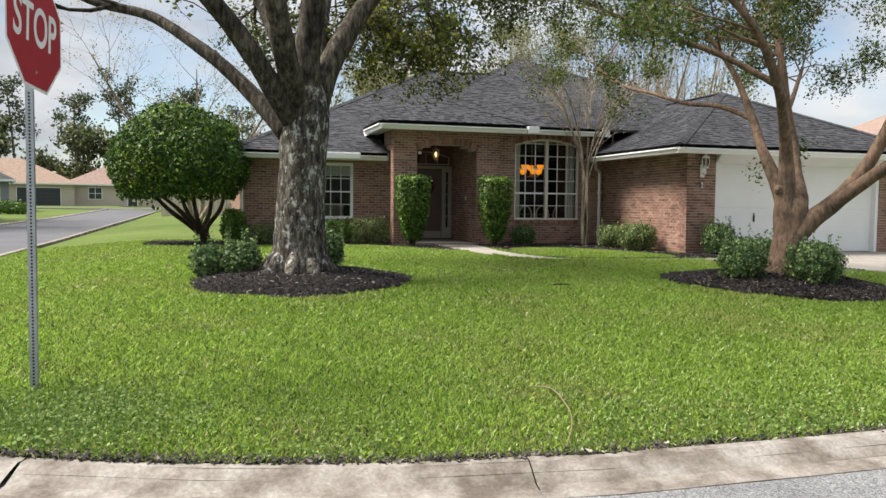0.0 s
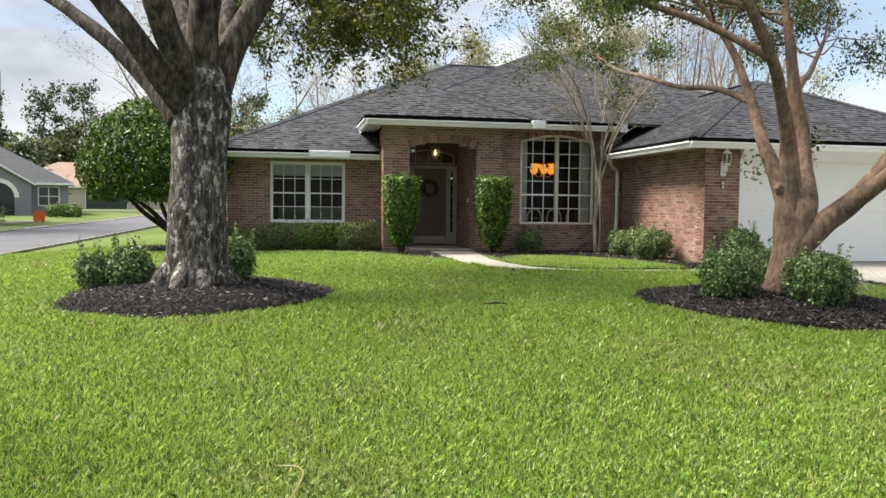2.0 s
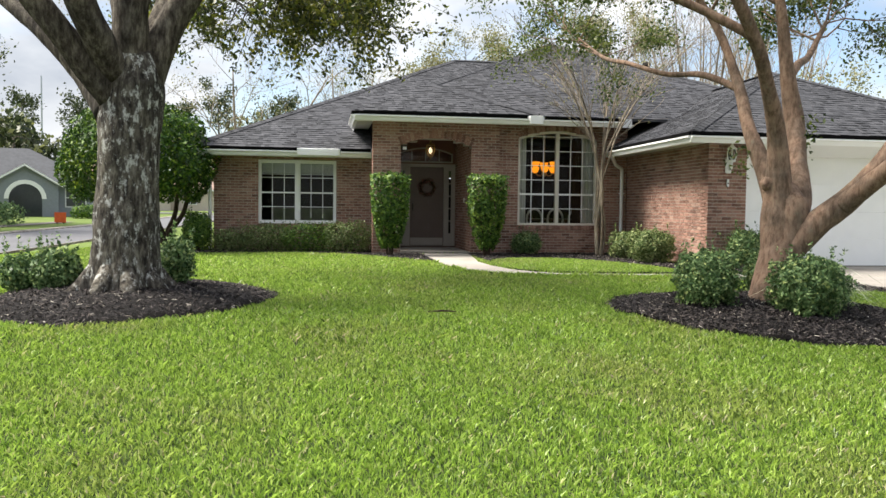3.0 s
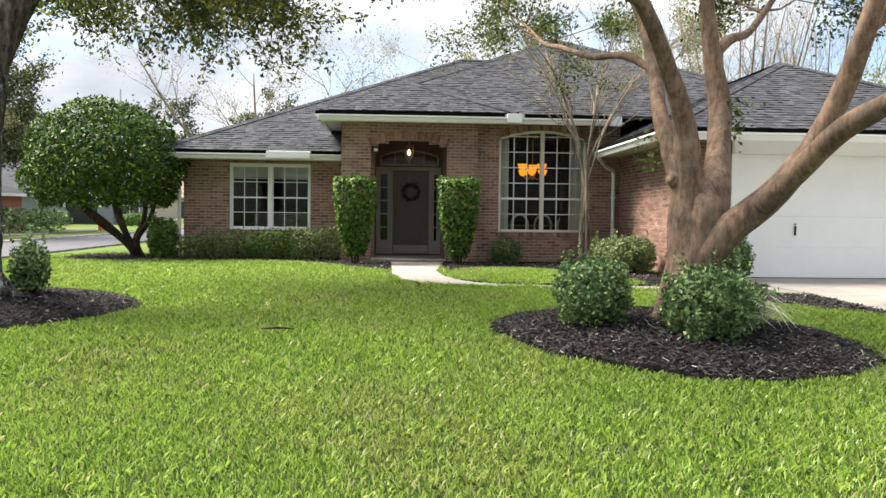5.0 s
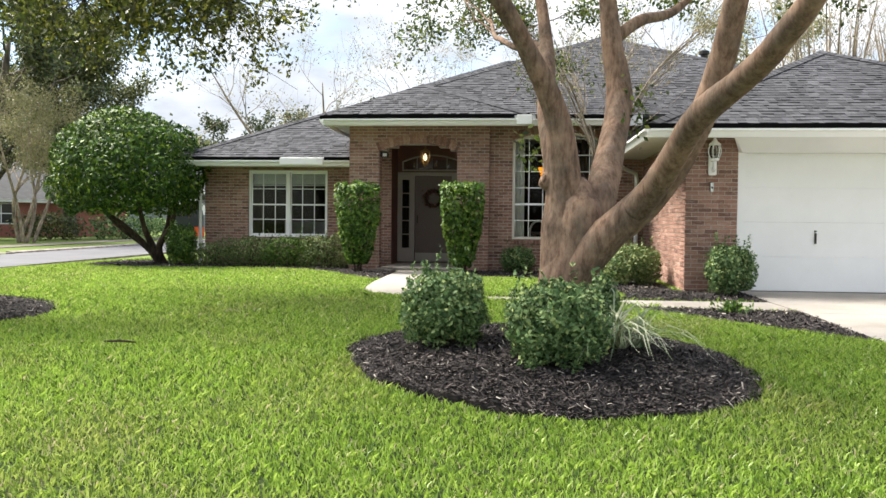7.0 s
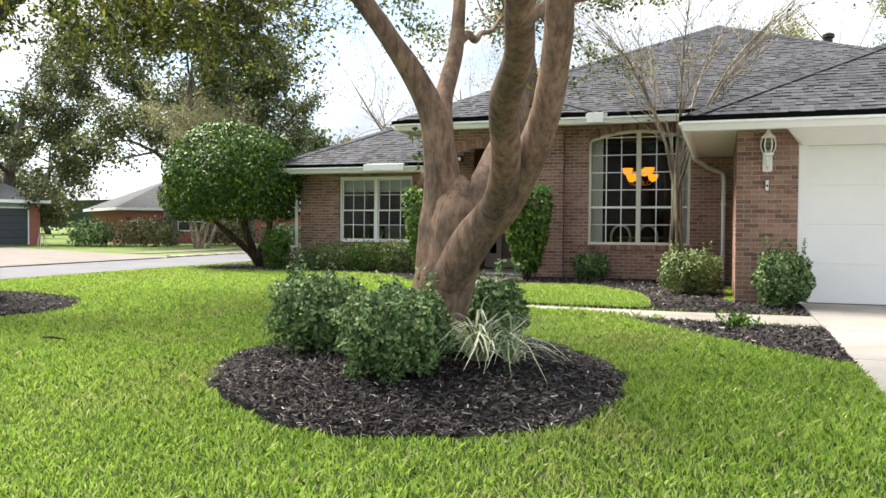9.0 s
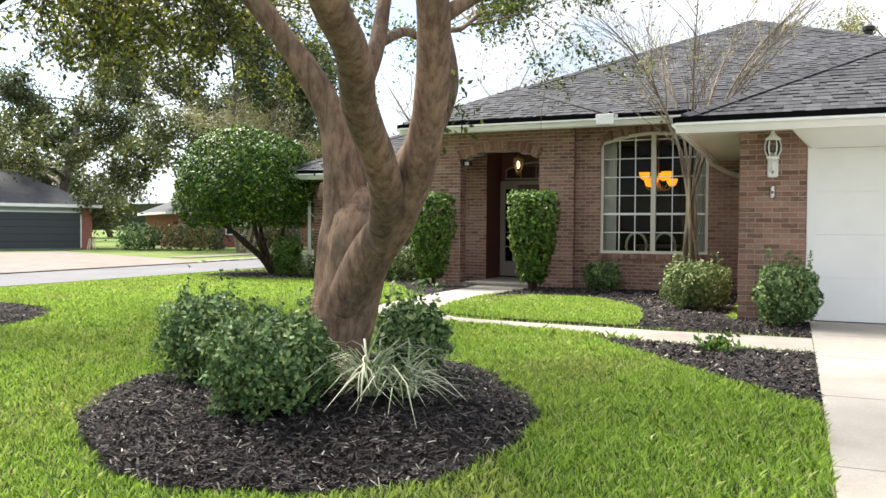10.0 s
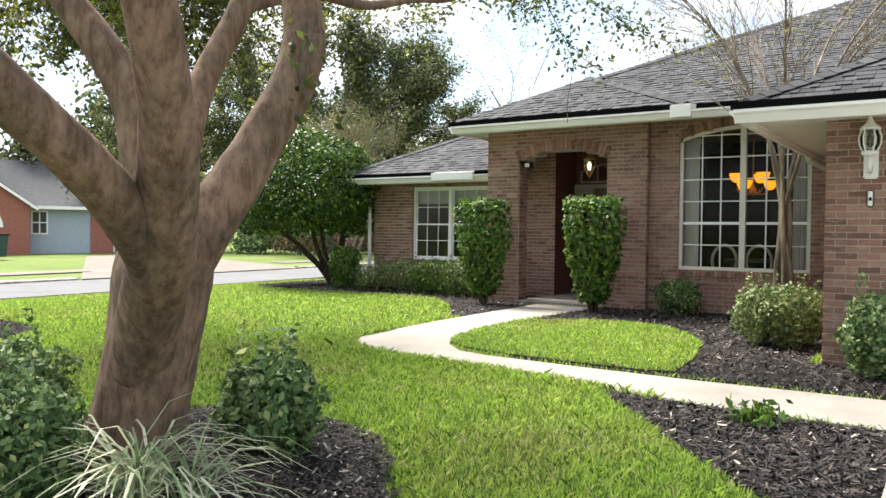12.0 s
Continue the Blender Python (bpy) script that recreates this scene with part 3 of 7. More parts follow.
for m, count, lab in ((MULCH1, 11000, "round mounded bed of dark shredded mulch round the oak"), (MULCH2, 24000, "round mounded bed of dark shredded mulch round the crape myrtle")):
    bed = Mesh()
    R, S = 14, 96
    for i in range(R + 1):
        for j in range(S):
            a = 2 * math.pi * j / S
            k = (1 + m[4] * math.sin(2 * a) + 0.02 * math.sin(3 * a + m[0]) + 0.018 * math.sin(7 * a) + 0.012 * math.sin(17 * a)) * i / R
            x, y = m[0] + m[2] * k * math.cos(a), m[1] + m[3] * k * math.sin(a)
            z = float(ground_z(x, y)) + (float(mound(m, x, y)) if i < R else -0.04) + 0.012 * noise.noise((x * 6, y * 6, 0))
            bed.v.append((x, y, z))
    for i in range(R):
        for j in range(S):
            a, b = i * S + j, i * S + (j + 1) % S
            bed.f.append((a, a + S, b + S, b))
    ob = solid("mulch_bed", bed, MULCHBASE, lab, "mulch bed", "structure", True)
    x, y = rng.uniform(m[0] - m[2] * 1.1, m[0] + m[2] * 1.1, count * 2), rng.uniform(m[1] - m[3] * 1.1, m[1] + m[3] * 1.1, count * 2)
    k = in_ring(m, x, y)
    x, y = x[k][:count], y[k][:count]
    chips("bark_chips", x, y, ground_z(x, y) + mound(m, x, y), CHIP, ob, 0.038)
for poly, lab, dens in ((BED_LEFT, "planting bed of dark mulch along the brick wing", 260), (BED_RIGHT, "planting bed of dark mulch below the large window", 620), (STRIP, "strip of dark mulch beside the driveway and walk", 1500)):
    pts = poly
    zt = [float(ground_z(x, y)) + 0.012 for x, y in pts]
    bm = bmesh.new()
    fv = [bm.verts.new((x, y, z)) for (x, y), z in zip(pts, zt)]
    bmesh.ops.triangulate(bm, faces=[bm.faces.new(fv)])
    me = bpy.data.meshes.new("mulch_bed")
    bm.to_mesh(me)
    bm.free()
    me.materials.append(MULCHBASE)
    ob = solid("mulch_bed", me, MULCHBASE, lab, "mulch bed")
    x0, x1, y0, y1 = min(p[0] for p in pts), max(p[0] for p in pts), min(p[1] for p in pts), max(p[1] for p in pts)
    n = int((x1 - x0) * (y1 - y0) * dens)
    x, y = rng.uniform(x0, x1, n), rng.uniform(y0, y1, n)
    k = inside(pts, x, y) & ~inside(WALK, x, y) & ~inside(ISLAND, x, y)
    x, y = x[k], y[k]
    chips("bark_chips", x, y, ground_z(x, y) + 0.012, CHIP, ob, 0.05)
im = Mesh()
im.prism(ISLAND, 0.3, 0.40)
solid("lawn_island", im, SOIL, "small island of mown turf inside the curve of the walk", "lawn")

# ---------------- lawn ----------------


def lawn_mask(x, y):
    k = (y > kerb_y(x) - 0.02) & (x > -4.75) & (x < 12.0) & (y < 24)
    k &= ~inside(WALK, x, y) & ~inside(STRIP, x, y)
    k &= ~(inside(BED_LEFT, x, y) | (inside(BED_RIGHT, x, y) & ~inside(ISLAND, x, y)))
    k &= ~in_ring(MULCH1, x, y) & ~in_ring(MULCH2, x, y)
    k &= ~((y > 21.0) & (x > 0.9))
    return k


def blades(name, x, y, length, width, material, parent, label):
    n = len(x)
    z = ground_z(x, y)
    z = np.where(inside(ISLAND, x, y), 0.40, z)
    a = rng.uniform(0, 2 * math.pi, n)
    clump = np.array([noise.noise((p * 2.2, q * 2.2, 0.0)) + 0.9 * noise.noise((p * 9, q * 9, 3.0)) for p, q in zip(x[::8], y[::8])]).repeat(8)[:n] if n else np.zeros(0)
    h = length * rng.uniform(0.55, 1.25, n) * (1 + 0.2 * clump)
    lean = np.clip(rng.normal(0, 0.55, (n, 2)), -0.9, 0.9)
    w = width * rng.uniform(0.7, 1.3, n) * 0.5
    b = np.stack([x, y, z - 0.006], 1)
    s = np.stack([np.cos(a) * w, np.sin(a) * w, np.zeros(n)], 1)
    mid = b + np.stack([lean[:, 0] * h * 0.3, lean[:, 1] * h * 0.3, h * 0.62], 1)
    tip = b + np.stack([lean[:, 0] * h * 0.95, lean[:, 1] * h * 0.95, h * 0.92], 1)
    v = np.stack([b - s, b + s, mid + s * 0.9, tip, mid - s * 0.9], 1).reshape(-1, 3)
    ob = new(name, poly_data(name, material, v, 5))
    ob.parent = parent
    return tagged(ob, label, "grass", "", "stuff") if parent is None else tagged(ob, label, "", "", "stuff")


def scatter(x0, x1, y0, y1, density):
    n = int((x1 - x0) * (y1 - y0) * density)
    x, y = rng.uniform(x0, x1, n), rng.uniform(y0, y1, n)
    k = lawn_mask(x, y)
    x, y = x[k], y[k]
    o = np.lexsort((x, np.floor(y * 2.5)))
    return x[o], y[o]


for x0, x1, y0, y1, dens, ln, wd in (
        (-2.8, 12, 4.2, 6.6, 4600, 0.048, 0.0075), (-4.0, 12, 6.6, 9.2, 3400, 0.05, 0.0085), (-4.8, 7, 9.2, 12.5, 2300, 0.06, 0.010),
        (7, 12, 9.2, 14.8, 3400, 0.064, 0.0085), (-4.8, 7, 12.5, 16.0, 1600, 0.068, 0.012), (-4.8, 7, 16.0, 24.0, 1000, 0.058, 0.014), (7, 12, 14.8, 19.5, 2400, 0.05, 0.009)):
    x, y = scatter(x0, x1, y0, y1, dens)
    blades("grass", x, y, ln, wd, GRASS, None, "dense mown green lawn of broad-bladed turf")

# longer grass left standing along the outer edge of the walk
edge = np.array([tuple(p) for p in resample(WALK_LEFT[3:10], 0.02)])
edge = np.repeat(edge, 26, 0)
out_ = rng.uniform(0.0, 0.30, len(edge))
x, y = edge[:, 0] - 0.25 * out_ + rng.normal(0, 0.01, len(edge)), edge[:, 1] - out_
k = lawn_mask(x, y)
blades("grass", x[k], y[k], 0.088, 0.009, GRASS, None, "longer unmown grass fringing the concrete walk")

# dry runners and crumbs of soil along the kerb
x = rng.uniform(-2.5, 11.0, 5200)
y = kerb_y(x) + np.abs(rng.normal(0, 0.07, 5200)) - 0.03
debris = solid("soil_edge", Mesh().quad((-2.6, 5.9, -0.05), (-2.5, 5.9, -0.05), (-2.5, 6.0, -0.05)), MULCHBASE, "dark soil and dead runners along the kerb", "soil")
chips("dead_runners", x, y, ground_z(x, y) + 0.012, CHIP, debris, 0.05)
x = rng.uniform(-2.5, 11.0, 9000)
y = kerb_y(x) + np.abs(rng.normal(0, 0.45, 9000))
blades("dry_grass", x, y, 0.05, 0.006, STRAW, debris, "dry straw-coloured blades")

# ---------------- house ----------------
COURSE, BRICKLEN, JOINT = 0.0677, 0.203, 0.010


def rect_hole(u0, u1, z0, z1):
    return lambda z: (u0, u1) if z0 < z < z1 else None


def arch_hole(u0, u1, z0, spring, top):
    """An opening under a segmental arch."""
    half, rise = (u1 - u0) / 2, top - spring
    rad = (half * half + rise * rise) / (2 * rise)

    def f(z):
        if not z0 < z < top:
            return None
        if z <= spring:
            return (u0, u1)
        w = math.sqrt(max(0, rad * rad - (z - top + rad) ** 2))
        return ((u0 + u1) / 2 - w, (u0 + u1) / 2 + w)
    return f


def spans(u0, u1, z, holes):
    out = [(u0, u1)]
    for h in holes:
        r = h(z)
        if r:
            nxt = []
            for a, b in out:
                if r[0] > a:
                    nxt.append((a, min(b, r[0])))
                if r[1] < b:
                    nxt.append((max(a, r[1]), b))
            out = [(a, b) for a, b in nxt if b - a > 0.012]
    return out


def brick_wall(name, label, origin, along, inward, u1, z0, z1, holes=(), thick=0.22, singles=0, both=False):
    """A wall with a mortar body and real bricks standing 7 mm proud of it, course by course. singles: how many bricks are objects of their own."""
    o, a, b = Vector(origin), Vector(along), Vector(inward)
    body, faces, ones = Mesh(), Mesh(), []
    rows = int(math.ceil((z1 - z0) / COURSE))
    for r in range(rows):
        za, zb = z0 + r * COURSE, min(z0 + (r + 1) * COURSE, z1)
        zm = (za + zb) / 2
        for s, e in spans(0, u1, zm, holes):
            s_, e_ = s + (0.007 if s == 0 else 0), e - (0.007 if e == u1 else 0)
            body.slab(o + a * s_ + b * 0.007 + Vector((0, 0, za)), a * (e_ - s_), b * (thick - 0.007), (0, 0, zb - za))
            if zb - za < 0.04:
                continue
            k = math.floor(s / BRICKLEN) - 1
            while True:
                p, q = k * BRICKLEN + (r % 2) * BRICKLEN / 2 + JOINT / 2, (k + 1) * BRICKLEN + (r % 2) * BRICKLEN / 2 - JOINT / 2
                k += 1
                if p >= e:
                    break
                p, q = max(p, s + (0 if s == 0 else 0.0)), min(q, e)
                if q - p < 0.02:
                    continue
                ones.append((p, q, za + JOINT / 2, zb - JOINT / 2))
    wall = solid(name, body, MORTAR, label, "wall")
    rr = random.Random(3)
    for i, (p, q, za, zb) in enumerate(ones):
        d = rr.uniform(-0.0015, 0.0015)
        if i < singles:
            shape = Mesh().slab(o + a * p + b * (-d) + Vector((0, 0, za)), a * (q - p), b * 0.03, (0, 0, zb - za))
            part("brick", shape, BRICK, wall)
        else:
            faces.slab(o + a * p + b * (-d) + Vector((0, 0, za)), a * (q - p), b * 0.03, (0, 0, zb - za))
    if faces.v:
        tagged(part("bricks", faces, BRICK, wall, "running bond of red-brown bricks"), "", "", "", "stuff")
    return wall


def ring_arch(parent, u0, u1, y, spring, top, height=0.2, proud=0.008):
    """Soldier bricks fanned over an opening in a wall that faces the street."""
    half, rise = (u1 - u0) / 2, top - spring
    rad = (half * half + rise * rise) / (2 * rise)
    c, zc = (u0 + u1) / 2, top - rad
    amax = math.asin(half / rad)
    n = int(2 * amax * rad / 0.0677)
    for i in range(n):
        a0, a1 = -amax + 2 * amax * (i + 0.07) / n, -amax + 2 * amax * (i + 0.93) / n
        pt = lambda a, r, yy: (c + r * math.sin(a), yy, zc + r * math.cos(a))
        ro = rad + height
        part("brick", Mesh().hexa([pt(a0, rad, y - proud), pt(a1, rad, y - proud), pt(a1, rad, y + 0.05), pt(a0, rad, y + 0.05), pt(a0, ro, y - proud), pt(a1, ro, y - proud), pt(a1, ro, y + 0.05), pt(a0, ro, y + 0.05)]), BRICK, parent)


def sill(parent, u0, u1, y, z):
    n = int((u1 - u0) / 0.0677)
    w = (u1 - u0) / n
    for i in range(n):
        part("brick", Mesh().slab((u0 + i * w + 0.004, y - 0.03, z - 0.10), (w - 0.008, 0, 0), (0, 0.12, 0), (0, 0, 0.095)), BRICK, parent)


Z0 = 0.30
TALL, LOW, WINGZ = Z0 + 48 * COURSE, Z0 + 38 * COURSE, Z0 + 37 * COURSE
X, Y = Vector((1, 0, 0)), Vector((0, 1, 0))
LW = (2.04, 3.97, 1.07, 2.66)
BW = (8.36, 10.36, 1.10, 3.24, 3.42)
# the left wing, from its corner to the recess of the front door
w1 = brick_wall("wall_wing", "brown-red brick wall of the left wing", (0.96, 22.45, 0), X, Y, 5.51 - 0.96, Z0, TALL, [rect_hole(LW[0] - 0.96, LW[1] - 0.96, LW[2], LW[3]), rect_hole(-1, 3.95, WINGZ, 4)])
sill(w1, LW[0] - 0.03, LW[1] + 0.03, 22.45, LW[2])
brick_wall("wall_wing_end", "brick end wall of the left wing", (0.96, 36.5, 0), -Y, X, 13.83, Z0, WINGZ)
# the porch: front arch, side pier and inner walls
ARCH = (5.46, 7.17, 2.98, 3.16)
w2 = brick_wall("wall_porch", "brick porch front with a segmental arch", (4.81, 21.0, 0), X, Y, 7.86 - 4.81, Z0, TALL, [arch_hole(ARCH[0] - 4.81, ARCH[1] - 4.81, 0, ARCH[2], ARCH[3])], 0.34)
ring_arch(w2, ARCH[0], ARCH[1], 21.0, ARCH[2], ARCH[3])
brick_wall("wall_porch_pier", "brick return of the porch pier", (4.802, 21.34, 0), -Y, X, 0.305, Z0, TALL, (), 0.12)
brick_wall("wall_porch_jamb", "brick reveal of the porch arch", (5.467, 21.035, 0), Y, -X, 0.30, Z0, ARCH[2], (), 0.05)
brick_wall("wall_porch_jamb", "brick reveal of the porch arch", (7.163, 21.335, 0), -Y, X, 0.30, Z0, ARCH[2], (), 0.05)
brick_wall("wall_porch_return", "short brick return beside the large window", (7.868, 21.03, 0), Y, -X, 0.108, Z0, TALL, (), 0.05)
brick_wall("wall_porch_side", "brick head over the open porch side", (4.87, 22.45, 0), -Y, X, 1.11, Z0 + 40 * COURSE, TALL, (), 0.2)
brick_wall("wall_porch_inner", "brick inner side wall of the porch", (7.17, 21.345, 0), Y, X, 2.05, Z0, TALL, (), 0.3)
w3 = brick_wall("wall_window", "brown-red brick wall round the large arched window", (7.865, 21.14, 0), X, Y, 11.14 - 7.865, Z0, TALL, [arch_hole(BW[0] - 7.865, BW[1] - 7.865, BW[2], BW[3], BW[4])])
ring_arch(w3, BW[0], BW[1], 21.14, BW[3], BW[4], 0.14)
sill(w3, BW[0] - 0.03, BW[1] + 0.03, 21.14, BW[2])
w4 = brick_wall("wall_garage_side", "sunlit pinkish brick side wall of the garage", (11.14, 21.13, 0), -Y, X, 4.249, Z0, LOW)
w5 = brick_wall("wall_garage_front", "brick pier beside the garage door", (11.14, 16.85, 0), X, Y, 0.805, Z0, LOW, (), 0.3, 190)
brick_wall("wall_garage_front_right", "brick pier on the far side of the garage door", (16.95, 16.85, 0), X, Y, 0.8, Z0, LOW, (), 0.3)
body = Mesh()
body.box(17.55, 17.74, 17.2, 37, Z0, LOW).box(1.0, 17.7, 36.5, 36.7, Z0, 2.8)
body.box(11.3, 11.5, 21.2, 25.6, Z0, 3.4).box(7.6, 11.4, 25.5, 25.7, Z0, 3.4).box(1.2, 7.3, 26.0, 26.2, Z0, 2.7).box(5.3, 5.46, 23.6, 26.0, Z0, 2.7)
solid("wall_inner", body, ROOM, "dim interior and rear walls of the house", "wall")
fl = Mesh().box(1.2, 5.3, 22.66, 26.0, 0.3, 0.5).box(7.5, 11.3, 21.36, 25.5, 0.3, 0.5)
solid("floor", fl, WOODDARK, "dark wooden floor of the front rooms", "floor")
solid("ceiling", Mesh().box(1.2, 5.3, 22.66, 26.0, 2.9, 2.95).box(7.5, 11.3, 21.36, 25.5, 3.62, 3.66), SOFFIT, "pale ceiling of the front rooms", "ceiling")
solid("ceiling_porch", Mesh().box(5.08, 7.16, 21.35, 23.5, 3.40, 3.45), SOFFIT, "pale painted porch ceiling", "ceiling")
# recess round the front door
rec = Mesh()
rec.box(5.42, 5.51, 22.46, 23.42, 0.44, 3.5).box(5.45, 7.3, 23.46, 23.52, 2.66, 3.5)
solid("wall_recess", rec, REDPAINT, "dark red painted panels of the door recess", "wall")

# ---- roof ----


def roof_face(roof, poly, name="shingles", singles=False, seed=1):
    """Covers a flat convex roof face, first edge along the eave, with lapped shingles in courses."""
    p = [Vector(q) for q in poly]
    u = (p[1] - p[0]).normalized()
    nrm = (p[1] - p[0]).cross(p[2] - p[0]).normalized()
    if nrm.z < 0:
        nrm = -nrm
    v = nrm.cross(u)
    if v.z < 0:
        v = -v
    flat = [((q - p[0]).dot(u), (q - p[0]).dot(v)) for q in p]
    rr = random.Random(seed)
    top = max(f[1] for f in flat)

    def span(h):
        c = []
        for (a, b), (c1, d) in zip(flat, flat[1:] + flat[:1]):
            if (b - h) * (d - h) <= 0 and abs(d - b) > 1e-9:
                c.append(a + (c1 - a) * (h - b) / (d - b))
        return (min(c), max(c)) if len(c) > 1 else None
    exp, k, m = 0.142, 0, Mesh()
    ones = 0
    while k * exp < top - 0.02:
        h0, h1 = k * exp, min((k + 1) * exp + 0.02, top - 0.005)
        s0, s1 = span(h0 + 0.001), span(h1 - 0.001)
        if s0 and s1:
            x = s0[0] - rr.uniform(0, 0.3)
            while x < s0[1]:
                w = rr.choice((0.08, 0.11, 0.14, 0.18))
                a, b = max(x, s0[0]), min(x + w - 0.004, s0[1])
                a2, b2 = max(x, s1[0]), min(x + w - 0.004, s1[1])
                x += w
                if b - a < 0.01:
                    continue
                b2 = max(b2, a2)
                lift = rr.choice((0.008, 0.011, 0.019))
                P = lambda s, t, n: p[0] + u * s + v * t + nrm * n
                q = [P(a, h0 - 0.01, 0.0), P(b, h0 - 0.01, 0.0), P(b2, h1, -0.004), P(a2, h1, -0.004), P(a, h0 - 0.01, lift), P(b, h0 - 0.01, lift), P(b2, h1, 0.003), P(a2, h1, 0.003)]
                if singles and ones < 300:
                    part("shingle", Mesh().hexa(q), SHINGLE, roof)
                    ones += 1
                else:
                    m.hexa(q)
        k += 1
    if m.v:
        tagged(part(name, m, SHINGLE, roof, "lapped courses of slate-grey asphalt shingles"), "", "", "", "stuff")


def hip_cap(roof, a, b):
    a, b = Vector(a), Vector(b)
    n = int((b - a).length / 0.16)
    d = (b - a) / n
    s = Vector((-d.y, d.x, 0)).normalized() * 0.13
    m = Mesh()
    for i in range(n):
        o, e = a + d * i + Vector((0, 0, 0.028)), a + d * (i + 1.25) + Vector((0, 0, 0.016))
        drop = Vector((0, 0, -0.058))
        m.quad(o - s + drop, o, e, e - s + drop).quad(o, o + s + drop, e + s + drop, e)
        m.quad(o - s + drop, o - s + drop * 1.25, o + s + drop * 1.25, o + s + drop, o)
    tagged(part("ridge_caps", m, SHINGLE, roof, "folded cap shingles along a hip"), "", "", "", "stuff")


PK = (10.8, 26.92, 6.76)
ROOFS = {
    "front": [(4.4, 20.52, 3.70), (17.2, 20.52, 3.70), PK],
    "front_west": [(4.4, 37.0, 3.70), (4.4, 20.52, 3.70), PK, (10.8, 30.6, 6.76)],
    "front_east": [(17.2, 20.52, 3.70), (17.2, 37.0, 3.70), (10.8, 30.6, 6.76), PK],
    "wing_front": [(0.5, 21.86, 2.93), (4.84, 21.86, 2.93), (4.84, 23.9, 3.91), (10.5, 29.5, 6.60), (8.1, 29.5, 6.60)],
    "wing_west": [(0.5, 37.14, 2.93), (0.5, 21.86, 2.93), (8.1, 29.5, 6.60)],
    "wing_back": [(18.0, 37.14, 2.93), (0.5, 37.14, 2.93), (8.1, 29.5, 6.60), (13.5, 29.5, 6.60)],
    "garage_front": [(10.5, 16.22, 2.98), (18.1, 16.22, 2.98), (14.3, 20.02, 4.82)],
    "garage_west": [(10.5, 27.5, 2.98), (10.5, 16.22, 2.98), (14.3, 20.02, 4.82), (14.3, 27.5, 4.82)],
    "garage_east": [(18.1, 16.22, 2.98), (18.1, 27.5, 2.98), (14.3, 27.5, 4.82), (14.3, 20.02, 4.82)],
}
under = Mesh()
for f in ROOFS.values():
    q = [Vector(p) - Vector((0, 0, 0.006)) for p in f]
    nr = (q[1] - q[0]).cross(q[2] - q[0])
    if nr.z < 0:
        q.reverse()
    k, n = len(under.v), len(q)
    under.v += [tuple(p) for p in q] + [tuple(p - Vector((0, 0, 0.05))) for p in q]
    under.f.append(tuple(range(k, k + n)))
    under.f.append(tuple(reversed(range(k + n, k + 2 * n))))
    for i in range(n):
        j = (i + 1) % n
        under.f.append((k + i, k + n + i, k + n + j, k + j))
roof = solid("roof", under, FELT, "low hipped roof of slate-grey asphalt shingles", "roof")
for i, (key, f) in enumerate(ROOFS.items()):
    if key not in ("wing_back", "garage_east", "front_east"):
        roof_face(roof, f, singles=key == "garage_front", seed=i + 2)
AP = (6.25, 22.37, 4.66)
tri = [(4.4, 20.49, 3.72), (8.65, 20.49, 3.72), AP]
roof_face(roof, tri, seed=40)
for a, b in (((4.4, 20.5, 3.72), PK), (AP, (8.65, 20.49, 3.74)), ((0.5, 21.86, 2.95), (8.1, 29.5, 6.62)), ((10.5, 16.22, 3.0), (14.3, 20.02, 4.84)), ((18.1, 16.22, 3.0), (14.3, 20.02, 4.84)), ((17.2, 20.5, 3.72), PK), ((8.1, 29.5, 6.62), (11.0, 29.5, 6.62)), ((14.3, 20.02, 4.84), (14.3, 22.9, 4.84)), (PK, (10.8, 29.0, 6.78))):
    hip_cap(roof, a, b)
vent = thing("roof_vent", (13.2, 25.0, 5.55), "small black plumbing vent on the roof slope", "vent")
part("pipe", Mesh().lathe((13.2, 25.0, 5.2), [(0.09, 0), (0.09, 0.62), (0.13, 0.64), (0.13, 0.72), (0.05, 0.76)], 12), DARKMETAL, vent)

# ---- eaves ----
GUT = [(0.0, 0.0), (0.0, -0.125), (-0.055, -0.125), (-0.075, -0.085), (-0.095, -0.05), (-0.125, -0.03), (-0.125, 0.0), (-0.112, 0.0), (-0.112, -0.02)]


def gutter(a, b, out, guards=((0.0, 1.0),)):
    """An ogee gutter from a to b; out is the way it faces. Black mesh guards lie over the given shares of it."""
    a, b, o = Vector(a), Vector(b), Vector(out)
    g = thing("gutter", a, "white ogee rain gutter with black mesh guard", "gutter")
    m = Mesh()
    P = [(a - o * d + Vector((0, 0, z)), b - o * d + Vector((0, 0, z))) for d, z in GUT]
    for (p, q), (r, s) in zip(P, P[1:]):
        m.quad(p, q, s, r)
    for e in (0, 1):
        m.quad(*[pp[e] for pp in P[:7]])
    part("trough", m, WHITE, g)
    for s, e in guards:
        p, q = a + (b - a) * s, a + (b - a) * e
        part("guard", Mesh().hexa([p + o * 0.112, q + o * 0.112, q - o * 0.02, p - o * 0.02, p + o * 0.118 + Vector((0, 0, 0.075)), q + o * 0.118 + Vector((0, 0, 0.075)), q - o * 0.03 + Vector((0, 0, 0.088)), p - o * 0.03 + Vector((0, 0, 0.088))]), GUARD, g, "black mesh guard")
    return g


def eave(x0, x1, y0, y1, z, label):
    return solid("soffit", Mesh().box(x0, x1, y0, y1, z - 0.03, z), SOFFIT, label, "soffit")


